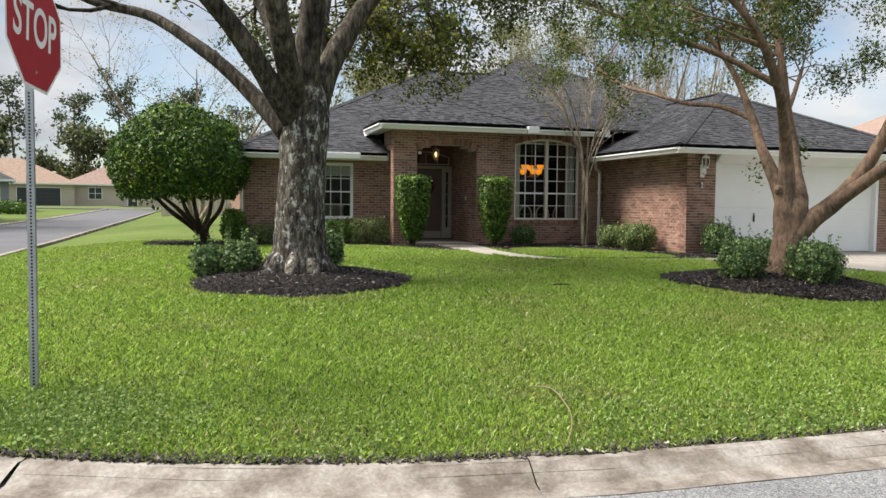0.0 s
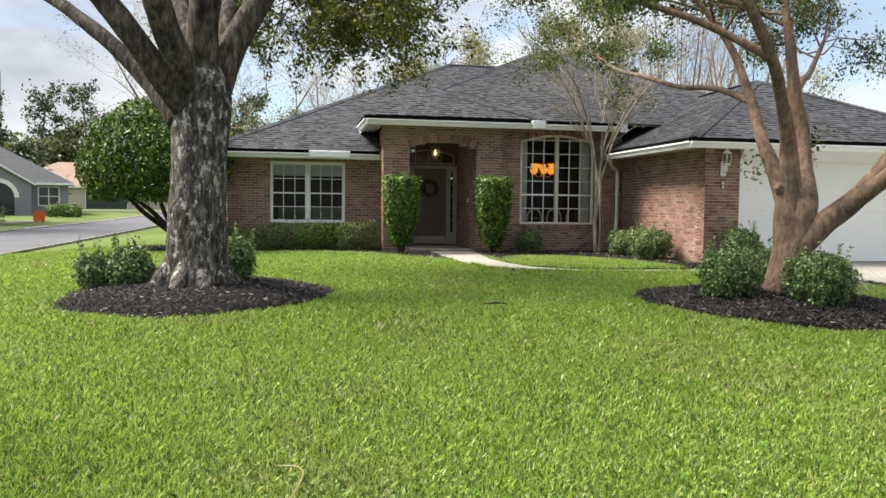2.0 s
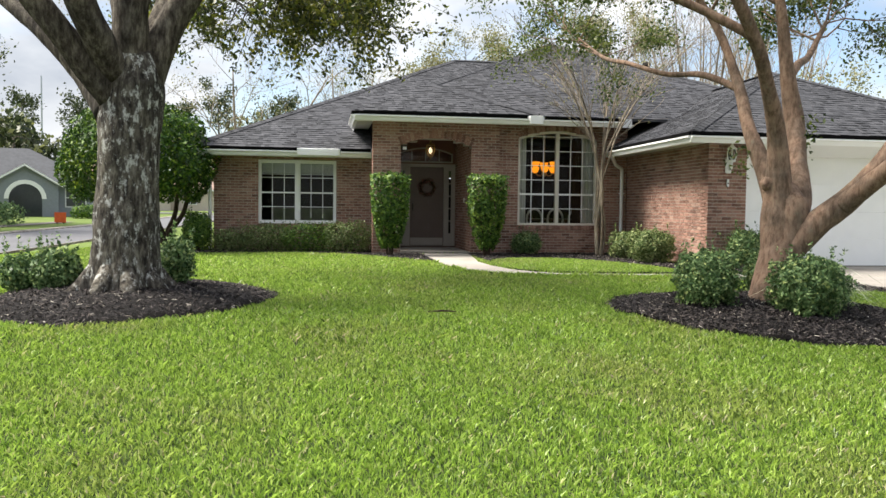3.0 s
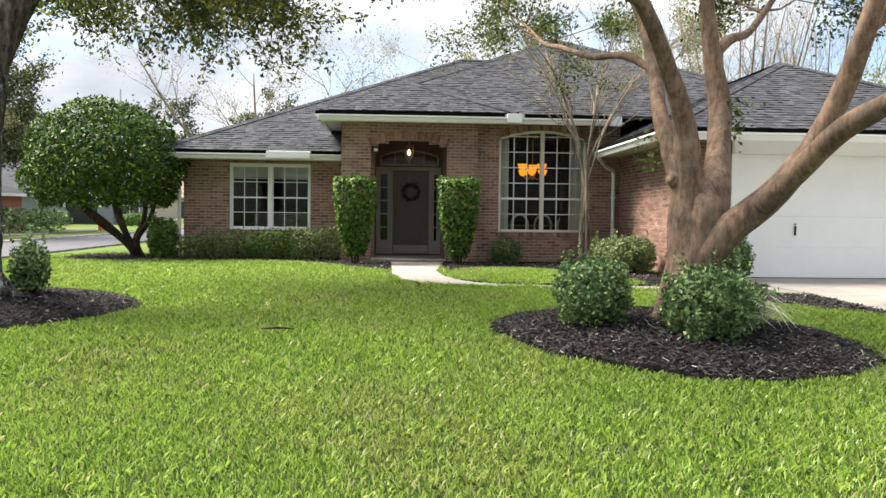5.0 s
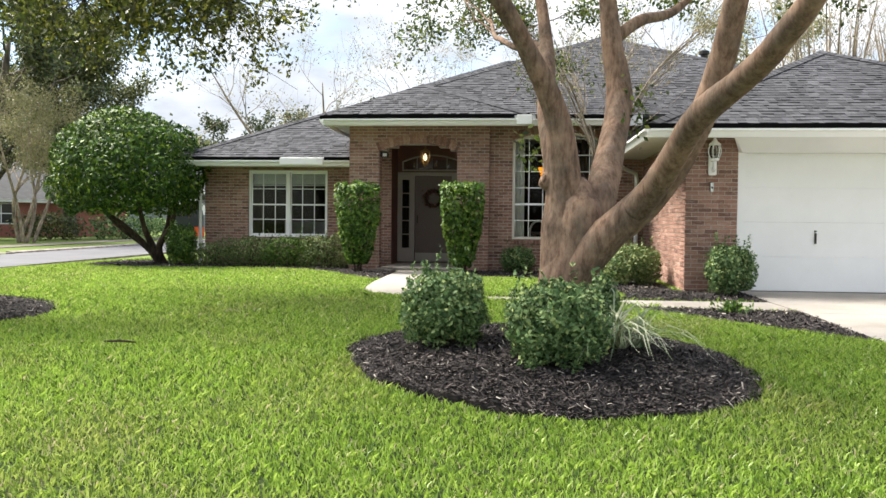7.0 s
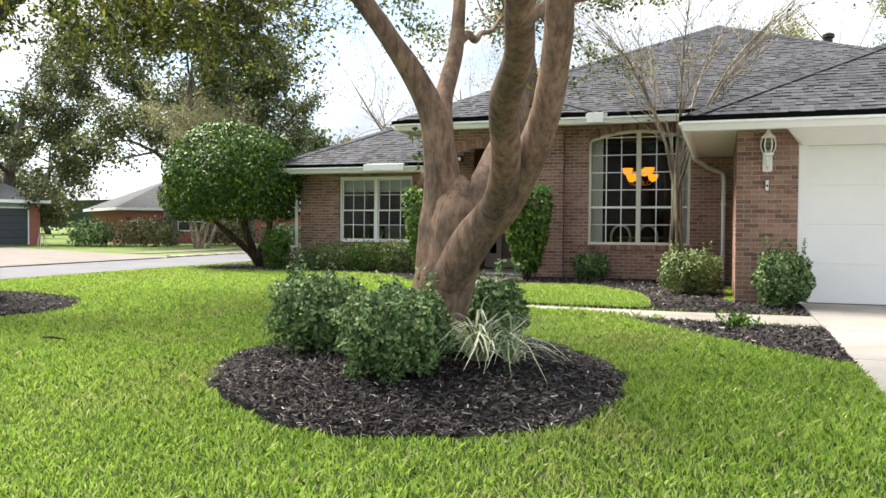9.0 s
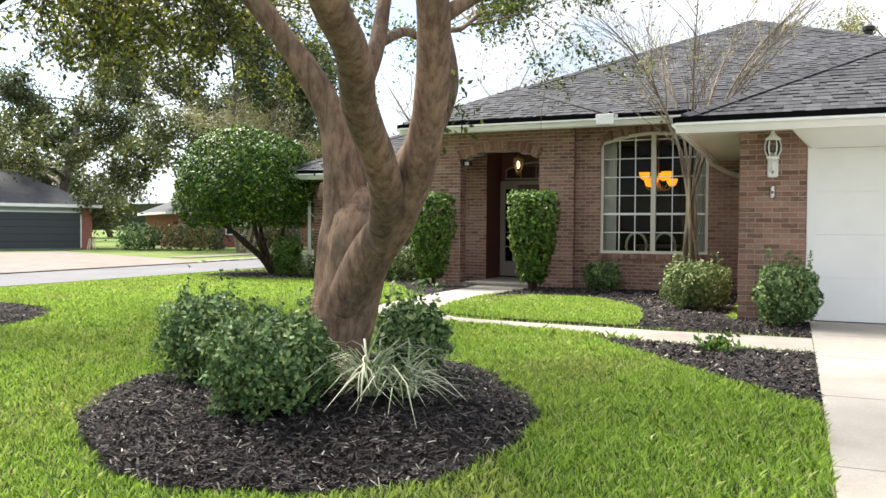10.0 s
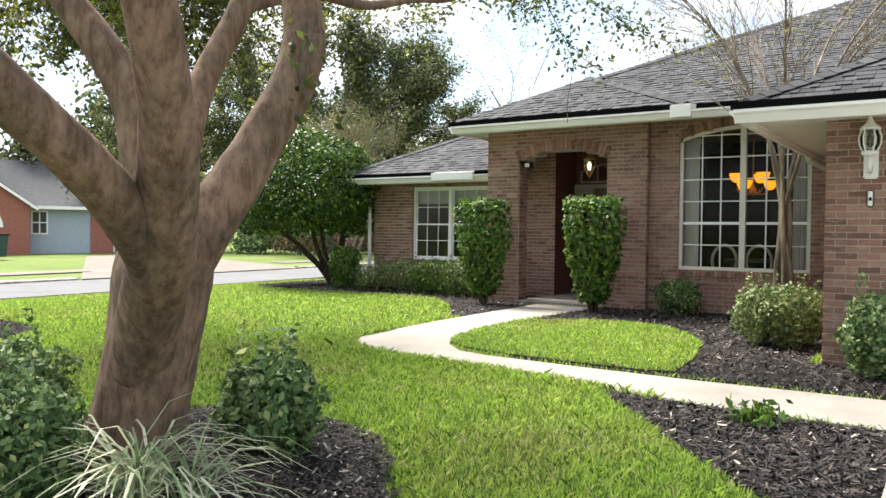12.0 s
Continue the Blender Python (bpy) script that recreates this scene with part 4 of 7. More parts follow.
eave(4.42, 11.05, 20.54, 20.995, 3.56, "pale boxed soffit below the front eave")
eave(4.42, 4.80, 21.0, 23.2, 3.56, "pale boxed soffit beside the porch")
eave(0.52, 4.86, 21.88, 22.445, 2.765, "pale boxed soffit below the wing eave")
eave(0.52, 0.955, 22.45, 36.5, 2.765, "pale boxed soffit at the end of the wing")
eave(10.52, 18.05, 16.24, 16.845, 2.86, "pale boxed soffit over the garage front")
eave(10.52, 11.135, 16.85, 21.13, 2.86, "pale boxed soffit along the garage side")
fascia = Mesh()
fascia.box(4.40, 11.0, 20.515, 20.54, 3.48, 3.695).box(4.395, 4.42, 20.54, 23.2, 3.48, 3.695)
fascia.box(0.5, 4.86, 21.855, 21.88, 2.71, 2.925).box(0.495, 0.52, 21.88, 36.5, 2.71, 2.925)
fascia.box(10.5, 18.08, 16.215, 16.24, 2.80, 2.975).box(10.495, 10.52, 16.24, 20.9, 2.80, 2.975)
solid("fascia", fascia, WHITE, "white painted fascia boards under the roof edge", "trim")
gutter((4.36, 20.515, 3.615), (8.45, 20.515, 3.615), (0, -1, 0), ((0.0, 0.985),))
gutter((8.75, 20.515, 3.605), (10.75, 20.515, 3.605), (0, -1, 0), ((0.04, 1.0),))
gutter((4.395, 20.45, 3.615), (4.395, 22.6, 3.615), (-1, 0, 0))
gutter((0.42, 21.855, 2.845), (4.80, 21.855, 2.845), (0, -1, 0), ((0.0, 0.59), (0.83, 1.0)))
gutter((0.495, 21.8, 2.845), (0.495, 30.0, 2.845), (-1, 0, 0))
gutter((10.42, 16.215, 2.895), (18.1, 16.215, 2.895), (0, -1, 0))
gutter((10.495, 16.15, 2.895), (10.495, 20.6, 2.895), (-1, 0, 0))
for x0, x1, y0, y1, z0, z1 in ((8.44, 8.76, 20.36, 20.53, 3.49, 3.69), (3.02, 4.04, 21.72, 21.87, 2.74, 2.90)):
    gb = thing("gutter_box", ((x0 + x1) / 2, y1, z0), "white gutter joint box at the eave", "gutter")
    part("cover", bevelled(Mesh().box(x0, x1, y0, y1, z0, z1), "cover", WHITE, 0.01), WHITE, gb)


def downspout(pts, label):
    d = thing("downspout", pts[-1], label, "downspout")
    m = Mesh().tube(resample3(pts, 0.06), [0.042] * len(resample3(pts, 0.06)), 8)
    part("pipe", m, WHITE, d, "", True)
    for z in (0.9, 1.9):
        part("strap", Mesh().box(pts[-1][0] - 0.055, pts[-1][0] + 0.055, pts[-1][1] - 0.05, pts[-1][1] + 0.045, z, z + 0.03), WHITE, d)


def resample3(pts, step):
    out = [Vector(pts[0])]
    for a, b in zip(pts, pts[1:]):
        a, b = Vector(a), Vector(b)
        k = max(1, round((b - a).length / step))
        out += [a + (b - a) * (i + 1) / k for i in range(k)]
    return out


downspout([(10.44, 20.2, 2.86), (10.45, 20.3, 2.74), (10.7, 20.75, 2.6), (10.96, 21.02, 2.52), (10.98, 21.05, 2.4), (10.98, 21.05, 0.42)], "cream downspout in the corner beside the garage")
downspout([(0.44, 22.3, 2.8), (0.46, 22.35, 2.66), (0.75, 22.36, 2.52), (0.88, 22.38, 2.42), (0.88, 22.38, 0.42)], "white downspout at the corner of the wing")

# ---- windows ----


def strip_frame(parent, x0, x1, y, z0, z1, w, d, material, name="frame"):
    for a, b, c, e in ((x0, x0 + w, z0, z1), (x1 - w, x1, z0, z1), (x0 + w, x1 - w, z0, z0 + w), (x0 + w, x1 - w, z1 - w, z1)):
        part(name, Mesh().box(a, b, y, y + d, c, e), material, parent)


win1 = thing("window_1", (3.0, 22.45, LW[2]), "white double-hung window pair with grilles and a raised blind", "window", "", "structure")
x0, x1, z0, z1 = LW
strip_frame(win1, x0, x1, 22.50, z0, z1, 0.045, 0.09, WHITE)
xm, zm = (x0 + x1) / 2, (z0 + z1) / 2 - 0.02
part("mullion", Mesh().box(xm - 0.04, xm + 0.04, 22.495, 22.59, z0 + 0.045, z1 - 0.045), WHITE, win1)
for a, b in ((x0 + 0.045, xm - 0.04), (xm + 0.04, x1 - 0.045)):
    for c, e, yy in ((z0 + 0.045, zm + 0.018, 22.53), (zm - 0.018, z1 - 0.045, 22.55)):
        sash = part("sash", Mesh().box(a, b, yy, yy + 0.025, c, c + 0.035).box(a, b, yy, yy + 0.025, e - 0.035, e).box(a, a + 0.03, yy, yy + 0.025, c + 0.035, e - 0.035).box(b - 0.03, b, yy, yy + 0.025, c + 0.035, e - 0.035), WHITE, win1)
        for i in (1, 2):
            xx = a + (b - a) * i / 3
            part("muntin", Mesh().box(xx - 0.008, xx + 0.008, yy + 0.003, yy + 0.02, c + 0.03, e - 0.03), WHITE, sash)
        zz = (c + e) / 2
        part("muntin", Mesh().box(a + 0.03, b - 0.03, yy + 0.004, yy + 0.019, zz - 0.008, zz + 0.008), WHITE, sash)
        pane = part("pane", Mesh().box(a + 0.02, b - 0.02, yy + 0.010, yy + 0.014, c + 0.02, e - 0.02), PANE, sash)
        pane.visible_shadow = False
blind = thing("window_blind", (3.0, 22.7, 2.3), "raised cream slatted blind inside the window", "blind")
for i in range(9):
    part("slat", Mesh().slab((x0 + 0.02, 22.64, 2.64 - 0.038 * i), (x1 - x0 - 0.04, 0, 0), (0, 0.014, 0.036), (0, 0.003, -0.001)), CURTAIN, blind)
part("rail", Mesh().box(x0 + 0.02, x1 - 0.02, 22.63, 22.67, 2.30, 2.325), CURTAIN, blind)
chest = thing("sideboard", (3.0, 25.3, 0.5), "pale low cabinet inside the front room", "cabinet")
part("body", bevelled(Mesh().box(2.2, 4.1, 24.9, 25.5, 0.6, 1.45), "body", CHAIRPAINT, 0.01), CHAIRPAINT, chest)
for x in (2.28, 4.0):
    part("leg", Mesh().box(x - 0.04, x + 0.04, 24.95, 25.05, 0.5, 0.6), CHAIRPAINT, chest)
for i in range(3):
    part("door", Mesh().box(2.24 + i * 0.62, 2.82 + i * 0.62, 24.885, 24.9, 0.66, 1.4), CHAIRPAINT, chest)

win2 = thing("window_2", (9.36, 21.14, BW[2]), "tall segmental-arched cream window with white grilles", "window", "", "structure")
x0, x1, z0, spring, top = BW
half, rise = (x1 - x0) / 2, top - spring
rad, xc = (half * half + rise * rise) / (2 * rise), (x0 + x1) / 2


def arch_top(x, inset=0.0):
    return top - rad + math.sqrt(max(0.0, rad * rad - (x - xc) ** 2)) - inset


part("frame", Mesh().box(x0, x0 + 0.055, 21.18, 21.28, z0, spring + 0.01), ALMOND, win2)
part("frame", Mesh().box(x1 - 0.055, x1, 21.18, 21.28, z0, spring + 0.01), ALMOND, win2)
part("frame", Mesh().box(x0 + 0.055, x1 - 0.055, 21.18, 21.28, z0, z0 + 0.06), ALMOND, win2)
am = Mesh()
N = 24
for i in range(N):
    a, b = x0 + (x1 - x0) * i / N, x0 + (x1 - x0) * (i + 1) / N
    am.hexa([(a, 21.18, arch_top(a, 0.06)), (b, 21.18, arch_top(b, 0.06)), (b, 21.28, arch_top(b, 0.06)), (a, 21.28, arch_top(a, 0.06)), (a, 21.18, arch_top(a, -0.03)), (b, 21.18, arch_top(b, -0.03)), (b, 21.28, arch_top(b, -0.03)), (a, 21.28, arch_top(a, -0.03))])
part("arched_head", am, ALMOND, win2)
part("mullion", Mesh().box(xc - 0.045, xc + 0.045, 21.17, 21.28, z0 + 0.06, arch_top(xc, 0.05)), ALMOND, win2)
zr = [z0 + 0.06 + (spring - z0 - 0.02) * k / 6 for k in range(7)]
for a, b in ((x0 + 0.055, xc - 0.045), (xc + 0.045, x1 - 0.055)):
    for k in range(1, 7):
        w = 0.022 if k == 2 else 0.009
        part("rail" if k == 2 else "muntin", Mesh().box(a, b, 21.205, 21.235, zr[k] - w, zr[k] + w), WHITE, win2)
    for i in (1, 2):
        xx = a + (b - a) * i / 3
        part("muntin", Mesh().box(xx - 0.009, xx + 0.009, 21.207, 21.233, z0 + 0.06, arch_top(xx, 0.05)), WHITE, win2)
    pm = Mesh()
    for i in range(8):
        p, q = a + (b - a) * i / 8, a + (b - a) * (i + 1) / 8
        pm.quad((p, 21.22, z0 + 0.05), (q, 21.22, z0 + 0.05), (q, 21.22, arch_top(q, 0.04)), (p, 21.22, arch_top(p, 0.04)))
    pane = part("pane", pm, PANE, win2)
    pane.visible_shadow = False


def curtain(xa, xb, y, zb, zt, cloth=CURTAIN, label="pale gathered curtain hanging inside the window"):
    c = thing("curtain", ((xa + xb) / 2, y, zb), label, "curtain", "dining room curtains")
    m = Mesh()
    n = 40
    for i in range(n + 1):
        x = xa + (xb - xa) * i / n
        yy = y + 0.03 * math.sin(i * 1.25) + 0.012 * math.sin(i * 3.1)
        m.v += [(x, yy, zb), (x, yy, zt)]
    for i in range(n):
        m.f.append((2 * i, 2 * i + 2, 2 * i + 3, 2 * i + 1))
    part("cloth", m, cloth, c, "", True)
    part("rod", Mesh().tube([(xa - 0.03, y, zt + 0.02), (xb + 0.03, y, zt + 0.02)], [0.012, 0.012], 8), DARKMETAL, c)


curtain(8.38, 8.62, 21.42, 0.52, 3.3)
curtain(10.06, 10.34, 21.42, 0.52, 3.3)
curtain(9.84, 10.05, 21.46, 0.52, 3.3, DRAPE, "brown drape hanging beside the pale curtain")
chand = thing("chandelier", (9.30, 22.15, 2.5), "lit chandelier with amber glass shades", "chandelier")
part("stem", Mesh().tube([(9.30, 22.15, 3.62), (9.30, 22.15, 2.36)], [0.012, 0.012], 8), BRASS, chand)
part("hub", Mesh().lathe((9.30, 22.15, 2.34), [(0.02, 0), (0.05, 0.04), (0.06, 0.1), (0.03, 0.16), (0.012, 0.2)], 14), BRASS, chand, "", True)
for i in range(6):
    a = i * math.pi / 3 + 0.3
    c, s = math.cos(a), math.sin(a)
    part("arm", Mesh().tube([(9.30 + c * r, 22.15 + s * r, z) for r, z in ((0.04, 2.42), (0.12, 2.36), (0.2, 2.38), (0.26, 2.46))], [0.009] * 4, 6), BRASS, chand)
    part("shade", Mesh().lathe((9.30 + c * 0.27, 22.15 + s * 0.27, 2.44 + 0.13 * (i % 2)), [(0.03, 0), (0.075, 0.03), (0.10, 0.09), (0.115, 0.15)], 12), AMBER, chand, "glowing amber glass shade", True)
table = thing("dining_table", (9.5, 23.0, 0.5), "dark wooden dining table behind the window", "table")
part("tabletop", bevelled(Mesh().box(8.75, 10.4, 22.5, 23.5, 1.2, 1.25), "tabletop", WOODDARK, 0.01), WOODDARK, table)
for x in (8.85, 10.25):
    for y in (22.6, 23.4):
        part("leg", Mesh().box(x, x + 0.07, y, y + 0.07, 0.5, 1.2), WOODDARK, table)


def dining_chair(x, y):
    c = thing("dining_chair", (x, y, 0.5), "pale dining chair with an oval back at the table", "chair", "chairs round the table")
    part("seat", bevelled(Mesh().box(x - 0.22, x + 0.22, y - 0.2, y + 0.24, 0.93, 0.99), "seat", CHAIRPAINT, 0.015), CHAIRPAINT, c)
    for dx in (-0.19, 0.16):
        part("leg", Mesh().box(x + dx, x + dx + 0.035, y - 0.18, y - 0.145, 0.5, 0.93), CHAIRPAINT, c)
        part("leg", Mesh().box(x + dx, x + dx + 0.035, y + 0.18, y + 0.215, 0.5, 0.93), CHAIRPAINT, c)
    part("backrest", Mesh().tube([(x + 0.2 * math.cos(a), y - 0.19, 1.24 + 0.27 * math.sin(a)) for a in [k * math.pi / 8 for k in range(17)]], [0.026] * 17, 8), CHAIRPAINT, c, "", True)
    return c


for x in (8.95, 9.5, 10.05):
    dining_chair(x, 21.95)

# ---- front door ----
door = thing("door_1", (6.37, 23.4, 0.47), "closed brown front door between glazed sidelights", "door", "", "structure")
for a, b in ((5.52, 5.58), (5.86, 5.94), (6.86, 6.94), (7.11, 7.165)):
    part("post", Mesh().box(a, b, 23.34, 23.44, 0.47, 2.6), TRIMPAINT, door)
part("head", Mesh().box(5.52, 7.165, 23.335, 23.44, 2.6, 2.68), TRIMPAINT, door)
part("threshold", Mesh().box(5.52, 7.165, 23.30, 23.44, 0.452, 0.485), WOODDARK, door)
leaf = part("leaf", Mesh().box(5.945, 6.855, 23.40, 23.44, 0.49, 2.595), DOORPAINT, door, "brown panelled door leaf")
for a, b, c, e in ((6.02, 6.36, 0.72, 1.45), (6.44, 6.78, 0.72, 1.45), (6.02, 6.36, 1.58, 2.45), (6.44, 6.78, 1.58, 2.45)):
    part("panel", bevelled(Mesh().box(a, b, 23.388, 23.405, c, e), "panel", DOORPAINT, 0.012), DOORPAINT, leaf)
part("kick_plate", Mesh().box(5.96, 6.84, 23.392, 23.40, 0.50, 0.70), TRIMPAINT, leaf)
part("handle", Mesh().tube([(6.02, 23.40, 1.45), (6.02, 23.33, 1.43), (6.02, 23.33, 1.62), (6.02, 23.40, 1.64)], [0.012] * 4, 8), DARKMETAL, leaf)
for a, b in ((5.58, 5.86), (6.94, 7.11)):
    side = part("sidelight", Mesh().box(a, a + 0.05, 23.36, 23.43, 0.47, 2.6).box(b - 0.05, b, 23.36, 23.43, 0.47, 2.6).box(a + 0.05, b - 0.05, 23.36, 23.43, 0.47, 0.82).box(a + 0.05, b - 0.05, 23.36, 23.43, 2.5, 2.6), TRIMPAINT, door)
    for k in range(1, 5):
        z = 0.82 + 1.68 * k / 5
        part("muntin", Mesh().box(a + 0.05, b - 0.05, 23.37, 23.40, z - 0.014, z + 0.014), TRIMPAINT, side)
    pane = part("pane", Mesh().box(a + 0.04, b - 0.04, 23.40, 23.405, 0.8, 2.52), PANE, side)
    pane.visible_shadow = False
tran = part("transom", Mesh().box(5.62, 7.1, 23.40, 23.44, 2.72, 2.755).box(5.62, 5.655, 23.40, 23.44, 2.755, 2.92).box(7.065, 7.1, 23.40, 23.44, 2.755, 2.92), TRIMPAINT, door, "arched transom light over the door")
tm = Mesh()
for i in range(14):
    f = lambda k: (5.62 + 1.48 * k / 14, 2.92 + 0.17 * (1 - (2 * k / 14 - 1) ** 2))
    (a, za), (b, zb) = f(i), f(i + 1)
    tm.hexa([(a, 23.40, za), (b, 23.40, zb), (b, 23.44, zb), (a, 23.44, za), (a, 23.40, za + 0.035), (b, 23.40, zb + 0.035), (b, 23.44, zb + 0.035), (a, 23.44, za + 0.035)])
part("arched_rail", tm, TRIMPAINT, tran)
for k in (1, 2, 3):
    part("muntin", Mesh().box(5.62 + 0.37 * k - 0.01, 5.62 + 0.37 * k + 0.01, 23.405, 23.43, 2.755, 3.05), TRIMPAINT, tran)
pane = part("pane", Mesh().box(5.65, 7.07, 23.42, 23.424, 2.75, 3.0), PANE, tran)
pane.visible_shadow = False
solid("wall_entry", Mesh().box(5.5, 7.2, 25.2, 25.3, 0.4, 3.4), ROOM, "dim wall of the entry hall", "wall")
wreath = thing("wreath", (6.4, 23.36, 1.98), "dark twig wreath with red berries on the door", "wreath")
wr = np.random.default_rng(8)
part("twigs", Mesh().tube([(6.4 + 0.19 * math.cos(a), 23.365, 2.05 + 0.19 * math.sin(a)) for a in [k * math.pi / 10 for k in range(21)]], [0.035] * 21, 8, 0.6), DARKSTEM, wreath)
a = wr.uniform(0, 2 * math.pi, 260)
r = wr.normal(0.19, 0.04, 260)
part("foliage", leaf_data("foliage", REDPAINT, np.stack([6.4 + r * np.cos(a), 23.34 + wr.normal(0, 0.02, 260), 2.05 + r * np.sin(a)], 1), 0.06, wr), REDPAINT, wreath)
lantern = thing("hanging_lantern", (6.37, 22.0, 2.95), "lit brass and glass lantern hanging in the porch", "lantern")
lx, ly = 6.33, 22.2
part("chain", Mesh().tube([(lx, ly, 3.4), (lx, ly, 3.16)], [0.008, 0.008], 6), BRASS, lantern)
part("cap", Mesh().lathe((lx, ly, 3.08), [(0.12, 0), (0.10, 0.03), (0.04, 0.06), (0.015, 0.1)], 10), BRASS, lantern)
part("glass", Mesh().lathe((lx, ly, 2.78), [(0.03, 0), (0.07, 0.07), (0.108, 0.18), (0.10, 0.30)], 8), CLEAR, lantern)
for k in range(8):
    a = k * math.pi / 4
    part("rib", Mesh().tube([(lx + r * math.cos(a), ly + r * math.sin(a), z) for r, z in ((0.03, 2.78), (0.072, 2.85), (0.112, 2.96), (0.104, 3.08))], [0.007] * 4, 5), BRASS, lantern)
part("bulb", Mesh().lathe((lx, ly, 2.88), [(0.02, 0), (0.045, 0.05), (0.038, 0.11), (0.012, 0.16)], 10), WARM, lantern, "glowing bulb", True)
part("finial", Mesh().lathe((lx, ly, 2.73), [(0.006, 0), (0.02, 0.025), (0.03, 0.05)], 8), BRASS, lantern)
bell = thing("door_bell", (7.16, 21.9, 1.7), "small cream bell plate on the porch wall", "bell")
part("plate", Mesh().box(7.145, 7.165, 21.86, 21.94, 1.64, 1.76), ALMOND, bell)

# ---- garage door and lamp ----
gd = thing("garage_door", (14.45, 17.0, 0.41), "closed white panelled double garage door", "garage door", "", "structure")
for k in range(4):
    za, zb = 0.41 + 0.55 * k, 0.41 + 0.55 * (k + 1) - 0.0015
    sec = part("section", Mesh().box(12.06, 16.86, 17.02, 17.06, za, zb), WHITE, gd)
part("bottom_seal", Mesh().box(12.06, 16.86, 17.01, 17.07, 0.392, 0.41), GUARD, gd, "black rubber seal")
part("handle", Mesh().box(13.19, 13.215, 16.985, 17.02, 1.17, 1.34), DARKMETAL, gd)
part("lock", Mesh().lathe((13.2, 17.0, 1.36), [(0.02, 0), (0.02, 0.02)], 10), DARKMETAL, gd)
gt = Mesh().box(11.95, 12.06, 16.87, 17.06, 0.40, 2.62).box(16.86, 16.95, 16.87, 17.06, 0.40, 2.62).box(11.95, 16.95, 16.90, 17.06, 2.62, 2.858)
solid("trim", gt, WHITE, "white painted boards framing the garage door", "trim")
head = Mesh().hexa([(12.0, 16.80, 2.60), (16.95, 16.80, 2.60), (16.95, 16.90, 2.60), (11.97, 16.90, 2.60), (11.72, 16.30, 2.826), (17.2, 16.30, 2.826), (17.2, 16.90, 2.826), (11.96, 16.90, 2.826)])
solid("trim", head, WHITE, "white boxed header over the garage door", "trim")
slab_ = thing("garage_step", (14.4, 17.1, 0.38), "concrete sill below the garage door", "sill")
part("sill", Mesh().box(12.0, 17.0, 17.0, 17.18, 0.3, 0.392), CONCRETE, slab_)
lamp = thing("wall_lamp", (11.545, 16.84, 2.25), "white cast carriage lamp with clear glass on the pier", "wall lamp")
x, y = 11.545, 16.70
part("back_plate", bevelled(Mesh().box(x - 0.065, x + 0.065, 16.815, 16.843, 2.24, 2.56), "back_plate", WHITE, 0.012), WHITE, lamp)
part("bracket", Mesh().tube([(x, 16.82, 2.36), (x, 16.76, 2.30), (x, y, 2.34), (x, y, 2.46)], [0.018, 0.02, 0.022, 0.02], 8), WHITE, lamp, "", True)
part("collar", Mesh().lathe((x, y, 2.45), [(0.03, 0), (0.07, 0.015), (0.08, 0.035), (0.06, 0.05)], 14), WHITE, lamp, "", True)
part("glass", Mesh().lathe((x, y, 2.50), [(0.055, 0), (0.08, 0.06), (0.085, 0.13), (0.065, 0.2)], 14), CLEAR, lamp, "clear glass globe", True)
for k in range(6):
    a = k * math.pi / 3
    part("rib", Mesh().tube([(x + r * math.cos(a), y + r * math.sin(a), z) for r, z in ((0.062, 2.49), (0.092, 2.56), (0.097, 2.63), (0.072, 2.71))], [0.008] * 4, 6), WHITE, lamp)
part("roof_cap", Mesh().lathe((x, y, 2.70), [(0.095, 0), (0.085, 0.025), (0.045, 0.06), (0.03, 0.085), (0.018, 0.11), (0.008, 0.17)], 14), WHITE, lamp, "", True)
part("bulb", Mesh().lathe((x, y, 2.53), [(0.012, 0), (0.028, 0.05), (0.02, 0.09), (0.005, 0.12)], 10), CLEAR, lamp, "", True)
plate = thing("wall_plate", (11.545, 16.84, 2.02), "small white switch plate with a dark slot", "plate")
part("cover", bevelled(Mesh().box(x - 0.03, x + 0.03, 16.825, 16.843, 1.97, 2.13), "cover", WHITE, 0.012), WHITE, plate)
part("slot", Mesh().box(x - 0.012, x + 0.012, 16.82, 16.826, 2.03, 2.06), GUARD, plate)

# ---------------- stop sign ----------------
sx, sy = -1.27, 6.6
sign = thing("stop_sign", (sx, sy, 0.0), "red octagonal stop sign on a perforated steel post", "stop sign")
post = Mesh()
pz = [float(ground_z(sx, sy)) - 0.05, 3.2]
post.box(sx - 0.027, sx - 0.022, sy - 0.025, sy + 0.025, *pz).box(sx + 0.022, sx + 0.027, sy - 0.025, sy + 0.025, *pz).box(sx - 0.022, sx + 0.022, sy + 0.02, sy + 0.025, *pz).box(sx - 0.022, sx + 0.022, sy - 0.025, sy - 0.02, *pz)
part("post", post, METAL, sign, "galvanised square post")
hole = Mesh().tube([(0, -0.0275, 0), (0, -0.0245, 0)], [0.0075, 0.0075], 8).data("post_hole", GUARD)
k = 0
while 0.06 + 0.0254 * k < 2.3:
    part("post_hole", hole, GUARD, sign).location = Vector((sx, sy, 0.06 + 0.0254 * k))
    k += 1
yaw = radians(77)
ca, sa = math.cos(yaw), math.sin(yaw)


def on_sign(u, w, d):
    """A place on the plate: u across, w up, d out of its face."""
    return (sx + ca * u + sa * (d + 0.045), sy + sa * u - ca * (d + 0.045), 2.78 + w - 0.08 * u)


